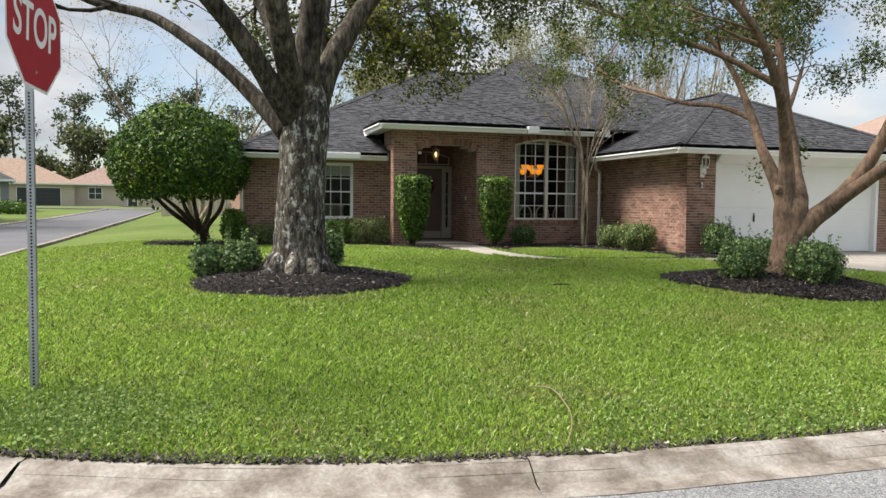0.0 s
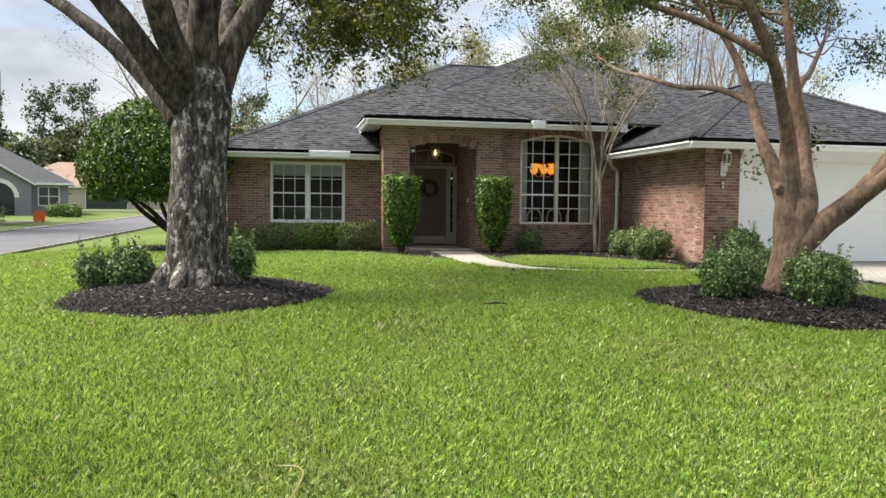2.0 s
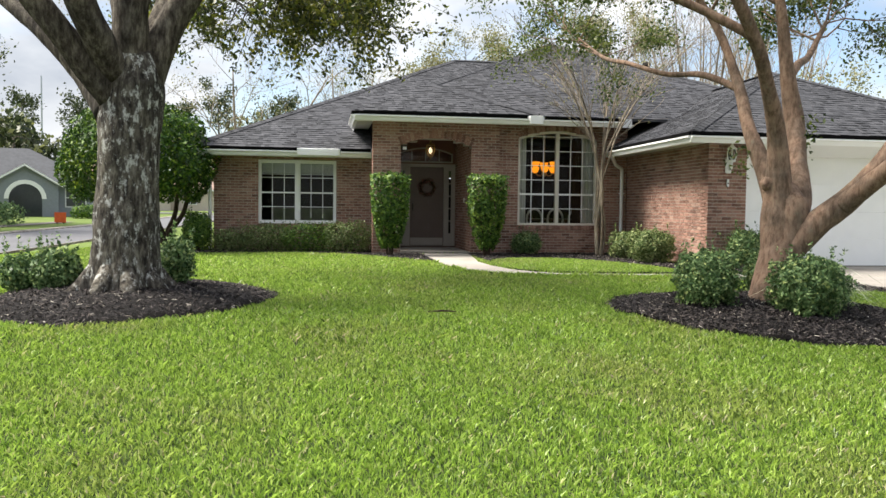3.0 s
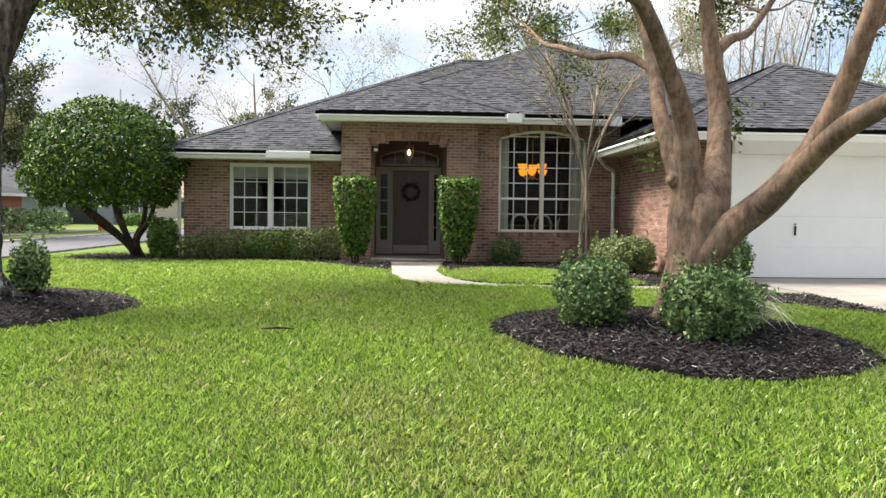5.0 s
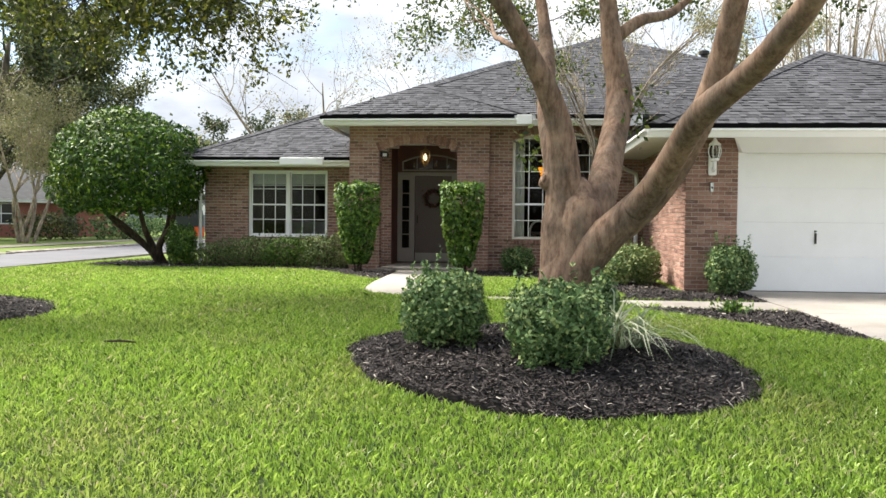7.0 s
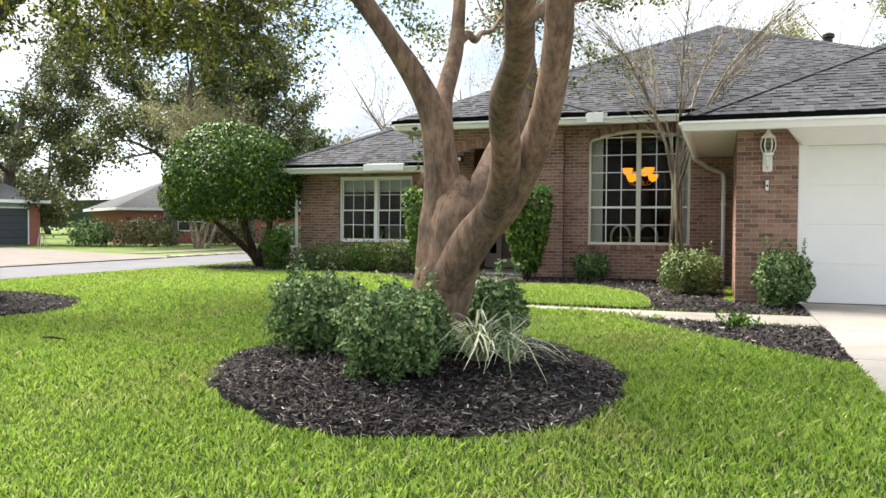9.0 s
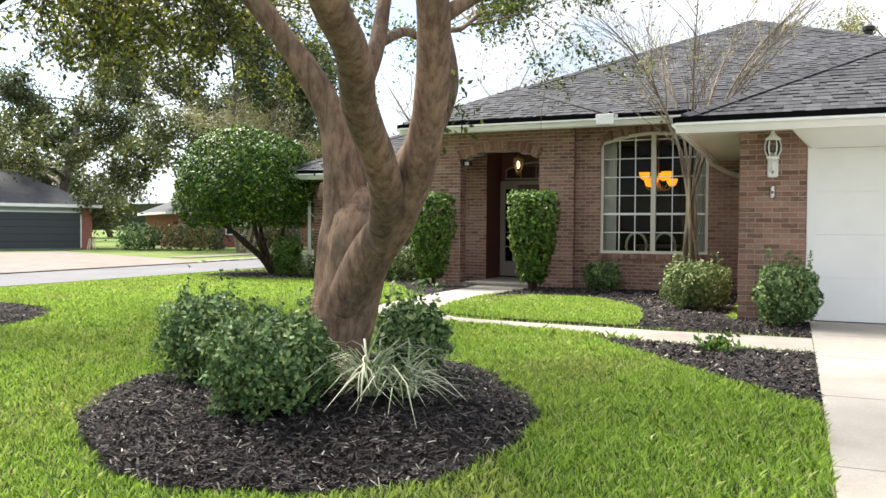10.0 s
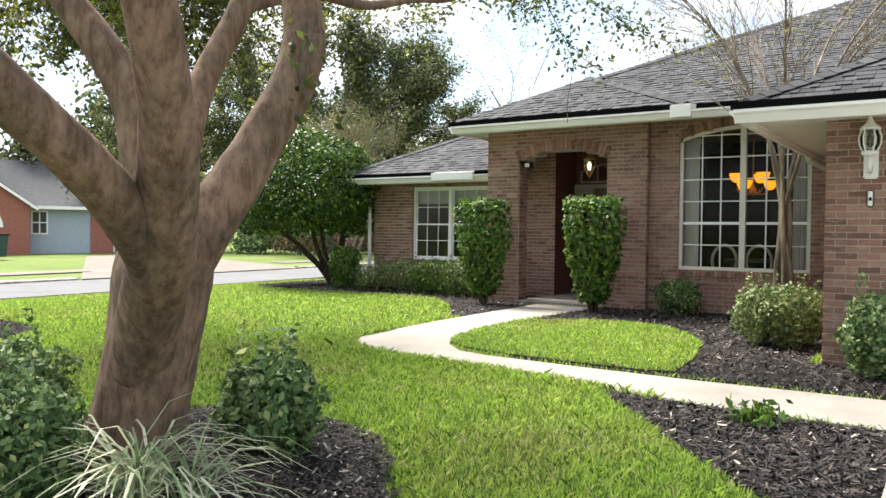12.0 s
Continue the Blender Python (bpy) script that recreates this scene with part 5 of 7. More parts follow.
R = 0.457 / math.cos(math.pi / 8)
octo = [(R * math.cos(math.pi / 8 + k * math.pi / 4), R * math.sin(math.pi / 8 + k * math.pi / 4)) for k in range(8)]


def octagon(scale, d0, d1):
    m = Mesh()
    m.v = [on_sign(u * scale, w * scale, d0) for u, w in octo] + [on_sign(u * scale, w * scale, d1) for u, w in octo]
    m.f = [tuple(range(7, -1, -1)), tuple(range(8, 16))] + [(i, (i + 1) % 8, 8 + (i + 1) % 8, 8 + i) for i in range(8)]
    return m


part("border", octagon(1.0, 0.0, 0.003), SIGNWHITE, sign, "white sign border")
part("face", octagon(0.95, 0.004, 0.006), SIGNRED, sign, "red sign face")
txt = bpy.data.curves.new("letters", "FONT")
txt.body, txt.align_x, txt.align_y, txt.size, txt.extrude = "STOP", "CENTER", "CENTER", 0.41, 0.001
txt.offset = 0.006
txt.materials.append(SIGNWHITE)
letters = new("letters", txt)
letters.parent = sign
letters.matrix_parent_inverse = sign.matrix_basis.inverted()
letters.matrix_basis = Matrix.Translation(on_sign(0, 0, 0.008)) @ Matrix.Rotation(yaw, 4, "Z") @ Matrix.Rotation(math.pi / 2, 4, "X") @ Matrix.Rotation(-0.08, 4, "Z") @ Matrix.Diagonal((0.72, 1, 1, 1))
tagged(letters, "white capital letters")
for w in (-0.33, 0.33):
    q = on_sign(0, w, 0.006)
    part("bolt", Mesh().box(q[0] - 0.008, q[0] + 0.008, q[1] - 0.008, q[1] + 0.004, q[2] - 0.008, q[2] + 0.008), METAL, sign)
# floodlight on the reveal of the porch arch
flood = thing("security_light", (5.47, 21.2, 2.93), "small black floodlight with a pale face on the porch brick", "lamp")
part("mount", bevelled(Mesh().box(5.468, 5.50, 21.14, 21.26, 2.88, 3.0), "mount", DARKMETAL, 0.006), DARKMETAL, flood)
part("head", bevelled(Mesh().box(5.50, 5.63, 21.13, 21.27, 2.87, 2.98), "head", DARKMETAL, 0.012), DARKMETAL, flood)
part("face", Mesh().box(5.52, 5.61, 21.122, 21.13, 2.885, 2.955), SIGNWHITE, flood, "pale lens face")

# ---------------- trees ----------------


def curve_pts(pts, radii, step):
    """A limb's line and girth drawn smoothly through the given points."""
    P, n = [Vector(p) for p in pts], len(pts)
    out, rad = [], []
    for i in range(n - 1):
        a, b, c, d = P[max(i - 1, 0)], P[i], P[i + 1], P[min(i + 2, n - 1)]
        k = max(1, round((c - b).length / step))
        for j in range(k):
            t = j / k
            out.append(0.5 * ((2 * b) + (c - a) * t + (2 * a - 5 * b + 4 * c - d) * t * t + (3 * b - a - 3 * c + d) * t ** 3))
            rad.append(radii[i] + (radii[i + 1] - radii[i]) * t)
    return out + [P[-1]], rad + [radii[-1]]


def grow(mesh, base, way, radius, length, depth, rr, tips, lift=0.05, bend=0.28, seg=6, kids=3, shrink=0.62, spread=0.8):
    """One branch with its smaller branches; the twigs' places go into tips."""
    n = max(3, int(length / 0.35))
    p, d = Vector(base), Vector(way).normalized()
    pts, rad = [p.copy()], [radius]
    for i in range(n):
        d = (d + Vector((rr.gauss(0, bend), rr.gauss(0, bend), rr.gauss(0, bend) + lift)) * 0.5).normalized()
        p = p + d * length / n
        pts.append(p.copy())
        rad.append(max(0.004, radius * (1 - 0.65 * (i + 1) / n)))
    mesh.tube(pts, rad, seg if radius > 0.02 else 4, 0, False)
    if depth <= 0:
        tips += pts[1:]
        return
    for k in range(kids):
        i = min(n, max(1, round(n * (0.4 + 0.6 * (k + rr.random()) / kids))))
        dd = (pts[i] - pts[i - 1]).normalized()
        side = Vector((rr.gauss(0, 1), rr.gauss(0, 1), rr.gauss(0, 0.6)))
        w = (dd + side.normalized() * spread).normalized()
        grow(mesh, pts[i], w, rad[i] * 0.75, length * shrink * rr.uniform(0.75, 1.25), depth - 1, rr, tips, lift, bend, seg, kids, shrink, spread)
    if depth == 1:
        tips += pts[n // 2:]


def cloud(points, per, radius, g):
    p = np.array([tuple(q) for q in points])
    p = np.repeat(p, per, 0)
    return p + g.normal(0, radius, p.shape)


def limb(tree, name, mesh, material, label=""):
    return part(name, mesh, material, tree, label, True)


# the oak beside the side street
rr, g = random.Random(11), np.random.default_rng(11)
oak = thing("oak_tree", (1.32, 12.05, 0.4), "broad oak with plated grey bark and spreading limbs", "tree")
bx, by = 1.30, 12.06
tm = Mesh()
p, r = curve_pts([(bx, by, 0.25), (bx, by, 0.45), (bx + 0.02, by, 0.8), (bx + 0.05, by + 0.02, 1.6), (bx + 0.08, by + 0.03, 2.3), (bx + 0.1, by + 0.05, 2.9), (bx + 0.1, by + 0.05, 3.3)], [0.60, 0.47, 0.40, 0.345, 0.35, 0.36, 0.24], 0.06)
tm.tube(p, r, 48, 0.10)
for k in range(9):
    a = k * 0.7 + 0.2
    tm.tube([(bx + 0.30 * math.cos(a), by + 0.30 * math.sin(a), 0.75), (bx + 0.48 * math.cos(a), by + 0.48 * math.sin(a), 0.5), (bx + 0.72 * math.cos(a), by + 0.72 * math.sin(a), 0.36)], [0.10, 0.11, 0.05], 8, 0.2)
limb(oak, "trunk", tm, LICHENBARK)
OAKLIMBS = [
    ([(1.15, 12.1, 2.55), (0.74, 12.5, 3.06), (0.30, 12.7, 3.52), (-0.14, 12.95, 3.90), (-0.85, 13.4, 4.4), (-1.8, 13.9, 4.7), (-3.0, 14.6, 5.4)], [0.17, 0.13, 0.11, 0.095, 0.08, 0.07, 0.04]),
    ([(1.22, 12.0, 2.75), (0.85, 11.75, 3.25), (0.45, 11.55, 3.8), (-0.1, 11.35, 4.4), (-0.8, 11.1, 5.1), (-1.8, 10.7, 6.1), (-2.8, 10.3, 7.0)], [0.2, 0.16, 0.14, 0.13, 0.11, 0.09, 0.05]),
    ([(1.25, 11.95, 3.0), (1.05, 11.5, 3.6), (0.85, 11.1, 4.4), (0.6, 10.6, 5.5), (0.4, 10.0, 6.8)], [0.2, 0.165, 0.15, 0.12, 0.06]),
    ([(1.4, 12.1, 3.0), (1.42, 12.0, 3.7), (1.5, 11.9, 4.5), (1.45, 11.8, 5.6), (1.6, 11.9, 7.4)], [0.24, 0.2, 0.18, 0.14, 0.07]),
    ([(1.52, 12.12, 2.85), (1.75, 12.25, 3.5), (2.0, 12.3, 4.0), (2.45, 12.4, 4.7), (3.2, 12.7, 5.6), (4.2, 13.0, 6.6)], [0.21, 0.185, 0.165, 0.14, 0.11, 0.06]),
    ([(1.5, 12.2, 3.0), (1.65, 12.6, 3.8), (1.8, 13.2, 4.6), (2.1, 14.2, 5.4), (2.5, 15.3, 5.7), (2.9, 16.4, 5.4)], [0.17, 0.14, 0.12, 0.10, 0.07, 0.04]),
    ([(1.35, 12.25, 3.0), (1.1, 12.9, 4.0), (0.7, 13.9, 5.2), (0.2, 15.0, 6.2)], [0.16, 0.13, 0.1, 0.05]),
]
tips = []
for pts, rad in OAKLIMBS:
    p, r = curve_pts(pts, rad, 0.12)
    m = Mesh().tube(p, r, 18, 0.09)
    limb(oak, "limb", m, OAKBARK)
    bm_ = Mesh()
    for q in range(5):
        i = int(len(p) * (0.5 + 0.5 * (q + 0.5) / 5))
        i = min(i, len(p) - 2)
        d = (p[i + 1] - p[i]).normalized()
        out = Vector((p[i].x - 1.35, p[i].y - 12.1, 0.4)).normalized()
        w = (d * 0.6 + out * 0.5 + Vector((rr.gauss(0, 0.7), rr.gauss(0, 0.7), rr.gauss(0.1, 0.4)))).normalized()
        grow(bm_, p[i], w, r[i] * 0.5, rr.uniform(1.3, 2.1), 2, rr, tips, 0.06, 0.3, 6, 3, 0.62)
    limb(oak, "branch", bm_, OAKBARK)
# twigs that hang out over the lawn
bm_ = Mesh()
hang = []
for bx_, by_, bz_, n in ((2.9, 16.4, 5.4, 11), (3.2, 12.7, 5.6, 6), (-0.9, 13.4, 4.3, 2), (2.5, 15.3, 5.7, 8), (4.2, 13.0, 6.6, 7), (0.2, 15.0, 6.2, 5), (-1.8, 13.9, 4.8, 2), (1.6, 14.6, 5.0, 6), (-0.6, 16.2, 5.4, 4), (2.45, 12.4, 4.7, 3), (3.6, 14.6, 6.0, 6), (2.4, 13.6, 4.9, 10), (3.5, 13.2, 4.9, 9), (3.2, 14.8, 4.9, 9), (1.9, 15.2, 5.0, 8), (4.2, 14.2, 5.3, 8)):
    for k in range(n):
        w = Vector((rr.gauss(0.25, 0.8), rr.gauss(0.3, 0.6), rr.gauss(-0.35, 0.25)))
        spray, ends = Mesh(), []
        grow(spray, (bx_, by_, bz_), w, 0.016, rr.uniform(1.0, 1.7), 1, rr, ends, -0.08, 0.25, 5, 4, 0.6)
        if min(e.z for e in ends) > (3.45 if bx_ > 2 else 3.9) and sum(e.x for e in ends) / len(ends) > 0.6:
            base_ = len(bm_.v)
            bm_.v += spray.v
            bm_.f += [tuple(base_ + q for q in f) for f in spray.f]
            hang += ends
tagged(limb(oak, "twig_growth", bm_, OAKBARK), "", "", "", "stuff")
tips = [t for t in tips if t.z > 3.6 and (t.x > 1.2 or t.z > 5.6 or noise.noise(t * 1.1) > 0.08)]
hang = [t for t in hang if noise.noise(t * 1.5) > -0.16]
part("crown", leaf_data("crown", OAKLEAF, np.concatenate([cloud(tips, 12, 0.10, g), cloud(hang, 19, 0.07, g)]), 0.085, g, 0.35, 0.5), OAKLEAF, oak, "small glossy oak leaves")

# the crape myrtle on the lawn
rr, g = random.Random(23), np.random.default_rng(23)
myr = thing("crape_myrtle", (8.72, 10.5, 0.4), "old crape myrtle with ruddy bark and low forking limbs", "tree")
p, r = curve_pts([(8.76, 10.60, 0.25), (8.79, 10.60, 0.5), (8.86, 10.62, 0.8), (8.95, 10.63, 1.15), (9.0, 10.65, 1.45), (9.01, 10.67, 1.62), (9.01, 10.68, 1.84)], [0.34, 0.26, 0.228, 0.228, 0.232, 0.20, 0.03], 0.05)
limb(myr, "trunk", Mesh().tube(p, r, 56, 0.12), MYRTLEBARK)
MYRLIMBS = [
    ([(8.87, 10.62, 0.95), (8.88, 10.66, 1.4), (8.88, 10.68, 1.72), (8.80, 10.60, 2.35), (8.53, 10.38, 2.88), (8.22, 10.14, 3.35), (7.6, 9.9, 4.1), (6.9, 9.9, 4.7)], [0.20, 0.185, 0.155, 0.105, 0.078, 0.072, 0.055, 0.035]),
    ([(8.90, 10.66, 1.5), (8.84, 10.80, 1.85), (8.73, 11.08, 2.45), (8.74, 11.4, 3.05), (8.6, 11.8, 3.9), (8.1, 12.2, 4.8)], [0.16, 0.125, 0.08, 0.066, 0.05, 0.03]),
    ([(8.99, 10.62, 1.25), (9.17, 10.72, 1.65), (9.29, 10.98, 2.08), (9.39, 11.22, 2.62), (9.31, 11.26, 3.16), (9.25, 11.35, 4.0), (9.3, 11.7, 5.0)], [0.16, 0.145, 0.12, 0.12, 0.09, 0.065, 0.04]),
    ([(8.95, 10.56, 1.0), (9.22, 10.42, 1.36), (9.52, 10.26, 1.66), (9.80, 10.06, 2.11), (9.94, 9.84, 2.62), (10.0, 9.62, 3.1), (10.1, 9.3, 4.0), (10.2, 9.0, 4.9)], [0.16, 0.15, 0.135, 0.105, 0.095, 0.085, 0.065, 0.04]),
    ([(9.42, 10.28, 1.56), (9.58, 9.95, 1.84), (9.70, 9.45, 2.17), (9.88, 9.05, 2.36), (9.98, 8.68, 2.50), (10.1, 8.2, 2.8), (10.2, 7.7, 3.4), (10.2, 7.3, 4.2)], [0.115, 0.10, 0.092, 0.085, 0.078, 0.065, 0.05, 0.03]),
    ([(8.73, 11.38, 3.0), (8.62, 12.1, 3.28), (8.45, 12.9, 3.42), (8.25, 13.8, 3.72), (8.15, 14.6, 3.95), (8.05, 15.6, 4.45)], [0.05, 0.042, 0.037, 0.033, 0.03, 0.022]),
    ([(10.0, 9.62, 3.05), (10.4, 9.7, 3.35), (10.9, 9.9, 3.7), (11.5, 10.1, 4.3)], [0.07, 0.058, 0.048, 0.03]),
    ([(9.31, 11.26, 3.1), (9.6, 11.5, 3.35), (10.0, 11.9, 3.55), (10.5, 12.3, 4.1)], [0.065, 0.052, 0.042, 0.028]),
    ([(8.22, 10.14, 3.35), (7.5, 10.6, 3.85), (6.6, 11.2, 4.3), (5.8, 11.8, 4.8)], [0.055, 0.045, 0.035, 0.025]),
]
tips = []
for n_, (pts, rad) in enumerate(MYRLIMBS):
    p, r = curve_pts(pts, rad, 0.06)
    limb(myr, "limb", Mesh().tube(p, r, 26, 0.08, True, pts[0][0]), MYRTLEBARK)
    bm_ = Mesh()
    for q in range(7):
        i = len(p) - 1 - int(len(p) * 0.30 * q / 7)
        i = min(i, len(p) - 2)
        d = (p[i + 1] - p[i]).normalized()
        out = Vector((p[i].x - 9.1, p[i].y - 10.5, 0.3)).normalized()
        w = (d * 0.5 + out * 0.7 + Vector((rr.gauss(0, 0.7), rr.gauss(0, 0.7), rr.gauss(0.12, 0.3)))).normalized()
        grow(bm_, p[i], w, max(0.016, r[i] * 0.5), rr.uniform(1.0, 1.7), 2, rr, tips, 0.03, 0.3, 6, 3, 0.65)
    limb(myr, "branch", bm_, MYRTLEBARK)
tips = [t for t in tips if t.z > 3.5 and t.y > 6.4]
sprig = cloud([(9.5, 11.15, 2.45), (9.55, 11.15, 2.6), (9.5, 11.2, 2.3), (8.6, 11.0, 2.0), (8.62, 11.05, 2.15)], 30, 0.09, g)
part("crown", leaf_data("crown", MYRTLELEAF, np.concatenate([cloud(tips, 32, 0.11, g), sprig]), 0.064, g, 0.2, 0.5), MYRTLELEAF, myr, "dark green leaves in loose sprays")
knot = part("pruned_knot", Mesh().tube([(8.84, 10.72, 1.75), (8.74, 10.665, 1.80), (8.70, 10.645, 1.818), (8.688, 10.638, 1.822), (8.705, 10.647, 1.816)], [0.09, 0.08, 0.072, 0.05, 0.042], 18, 0.1), MYRTLEBARK, myr, "healed pruning scar", True)
part("scar_wood", Mesh().tube([(8.74, 10.665, 1.80), (8.696, 10.642, 1.82)], [0.04, 0.036], 12, 0.15), FARBARK, knot, "grey dead wood in the scar", True)

# ---------------- shrubs ----------------


def shell(centre, radii, n, g, box=0.0, bottom=-1.0, jitter=0.06):
    """Points on and just under a clipped surface. box: 0 for round, 1 for square-cut."""
    d = g.normal(size=(n * 2, 3))
    d /= np.linalg.norm(d, axis=1)[:, None]
    sq = d / np.abs(d).max(1)[:, None]
    q = d * (1 - box) + sq * box
    q = q[q[:, 2] > bottom][:n]
    lump = np.array([noise.noise((a * 2.6 + centre[0], b * 2.6, c * 2.6)) for a, b, c in q])
    k = 1 + jitter * 1.6 * lump - np.abs(g.normal(0, jitter, len(q)))
    return np.array(centre) + q * np.array(radii) * k[:, None], q


def shrub(name, label, centre, radii, n, material, size, seed, box=0.3, bottom=-0.9, sprigs=0, group="", stems=5, jitter=0.17):
    g, rr = np.random.default_rng(seed), random.Random(seed)
    base = float(ground_z(centre[0], centre[1])) + 0.02
    for mm in (MULCH1, MULCH2):
        base += float(mound(mm, centre[0], centre[1])) - 0.02 if in_ring(mm, np.array(centre[0]), np.array(centre[1])) else 0
    s = thing(name, (centre[0], centre[1], base), label, "shrub", group)
    m = Mesh()
    for k in range(stems):
        a = rr.uniform(0, 6.3)
        q = Vector((centre[0] + radii[0] * 0.5 * math.cos(a), centre[1] + radii[1] * 0.5 * math.sin(a), centre[2] + radii[2] * rr.uniform(0.1, 0.6)))
        m.tube([(centre[0] + 0.06 * math.cos(a), centre[1] + 0.06 * math.sin(a), base - 0.04), (centre[0] + radii[0] * 0.2 * math.cos(a), centre[1] + radii[1] * 0.2 * math.sin(a), (base + q.z) / 2), q], [0.018, 0.014, 0.006], 6)
    part("stems", m, DARKSTEM, s)
    pts, out = shell(centre, radii, n, g, box, bottom, jitter)
    inner, oin = shell(centre, tuple(v * 0.72 for v in radii), n // 2, g, box, bottom, 0.1)
    allp, allo = [pts, inner], [out, oin]
    for k in range(sprigs + 4):
        a = rr.uniform(0, 6.3)
        t = np.linspace(0, 1, 14)[:, None]
        b0 = np.array([centre[0] + radii[0] * 0.7 * math.cos(a), centre[1] + radii[1] * 0.7 * math.sin(a), centre[2] + radii[2] * 0.75])
        e = b0 + np.array([rr.gauss(0, 0.05), rr.gauss(0, 0.05), rr.uniform(0.12, 0.3)])
        pp = b0 + (e - b0) * t + g.normal(0, 0.012, (14, 3))
        allp.append(pp)
        allo.append(np.tile([[0, 0, 1.0]], (14, 1)))
    part("leaves", leaf_data("leaves", material, np.concatenate(allp), size, g, 0.1, 0.55, np.concatenate(allo) * 0.8, 0.7), material, s)
    return s


rnd = thing("clipped_round_tree", (0.0, 22.2, 0.42), "dense round-clipped small tree with dark forking stems", "tree")
rr, g = random.Random(31), np.random.default_rng(31)
m = Mesh()
for e in ((-1.6, 21.9, 2.0), (-0.9, 22.6, 2.4), (-0.5, 21.7, 2.6), (0.1, 22.5, 2.4), (0.5, 21.9, 2.2), (-1.2, 21.5, 1.7)):
    p, r = curve_pts([(0.0 + rr.gauss(0, 0.05), 22.2 + rr.gauss(0, 0.05), 0.35), (-0.12 + e[0] * 0.15, 22.2 + (e[1] - 22.2) * 0.2, 0.8), (e[0] * 0.65, 22.2 + (e[1] - 22.2) * 0.6, 1.35), e], [0.09, 0.075, 0.055, 0.03], 0.12)
    part("stem", Mesh().tube(p, r, 9, 0.08), DARKSTEM, rnd, "", True)
c3 = (-0.68, 22.0, 2.44)
pts, out = shell(c3, (1.80, 1.76, 1.58), 15500, g, 0.0, -0.62, 0.085)
k = np.clip((c3[2] - pts[:, 2]) / 1.6, 0, 1)
pts[:, 2] = np.where(pts[:, 2] < c3[2], c3[2] - (c3[2] - pts[:, 2]) * 0.95, pts[:, 2])
inn, oin = shell(c3, (1.5, 1.45, 1.25), 7000, g, 0.0, -0.6, 0.1)
part("crown", leaf_data("crown", ROUNDLEAF, np.concatenate([pts, inn]), 0.102, g, 0.15, 0.5, np.concatenate([out, oin]) * 0.9, 0.7), ROUNDLEAF, rnd, "glossy mid-green leaves, yellower outside")


def topiary(x, y, label, seed):
    t = thing("topiary", (x, y, 0.42), label, "shrub", "clipped columns by the porch")
    g, rr = np.random.default_rng(seed), random.Random(seed)
    for k in range(4):
        a = k * 1.6
        part("stem", Mesh().tube([(x + 0.05 * math.cos(a), y + 0.05 * math.sin(a), 0.36), (x + 0.1 * math.cos(a), y + 0.1 * math.sin(a), 0.9), (x + 0.2 * math.cos(a), y + 0.18 * math.sin(a), 1.8)], [0.025, 0.02, 0.01], 7), DARKSTEM, t)
    P, O = [], []
    for k, n in ((1.0, 3300), (0.7, 1500)):
        p, o = shell((x, y, 0), (1, 1, 1), n, g, 0.97, -2, 0.085)
        p = p - np.array([x, y, 0])
        z = 1.42 + p[:, 2] * 0.82 * (1 if k == 1 else 0.93)
        taper = np.interp(z, [0.5, 0.75, 1.2, 1.6, 2.3], [0.38, 0.60, 0.84, 0.97, 1.04]) * k
        P.append(np.stack([x + p[:, 0] * 0.43 * taper, y + p[:, 1] * 0.33 * taper, z], 1))
        O.append(o)
    P, O = np.concatenate(P), np.concatenate(O)
    part("leaves", leaf_data("leaves", HEDGELEAF, P, 0.088, g, 0.1, 0.55, O * 0.8, 0.7), HEDGELEAF, t)


topiary(5.16, 20.28, "tall square-clipped green column beside the porch arch", 41)
topiary(7.36, 20.0, "tall square-clipped green column by the porch wall", 42)
# low hedges
shrub("hedge_shrub", "low clipped bronze-green hedge below the wing window", (2.3, 21.75, 0.72), (0.62, 0.42, 0.34), 2600, PALELEAF, 0.05, 51, 0.6, -0.95, 0, "wing hedge")
shrub("hedge_shrub", "low clipped green hedge below the wing window", (3.3, 21.65, 0.74), (0.62, 0.42, 0.36), 2600, HEDGELEAF, 0.05, 52, 0.6, -0.95, 0, "wing hedge")
shrub("hedge_shrub", "low clipped pale green hedge beside the porch column", (4.25, 21.45, 0.76), (0.62, 0.42, 0.38), 2600, PALELEAF, 0.05, 53, 0.6, -0.95, 0, "wing hedge")
shrub("hedge_shrub", "sparse low hedge at the corner of the wing", (1.4, 21.8, 0.66), (0.45, 0.35, 0.28), 1500, PALELEAF, 0.05, 54, 0.5, -0.95, 0, "wing hedge")
shrub("shrub", "dark leafy bush at the corner of the wing", (0.66, 21.8, 0.86), (0.34, 0.36, 0.47), 3200, HEDGELEAF, 0.065, 55, 0.3)
shrub("shrub", "small dark rounded bush below the large window", (8.5, 20.75, 0.66), (0.36, 0.30, 0.29), 2200, SHRUBLEAF, 0.05, 56, 0.35)
shrub("shrub", "pale green rounded bush below the large window", (10.5, 18.0, 0.74), (0.48, 0.45, 0.34), 4200, PALELEAF, 0.055, 57, 0.35, -0.95, 3)
shrub("shrub", "low pale green hedge along the garage side", (10.45, 19.2, 0.70), (0.42, 0.42, 0.32), 2600, PALELEAF, 0.055, 58, 0.4)
shrub("shrub", "rounded grey-green bush before the garage pier", (11.74, 16.38, 0.77), (0.36, 0.34, 0.37), 4200, SHRUBLEAF, 0.055, 59, 0.4, -0.95, 4)
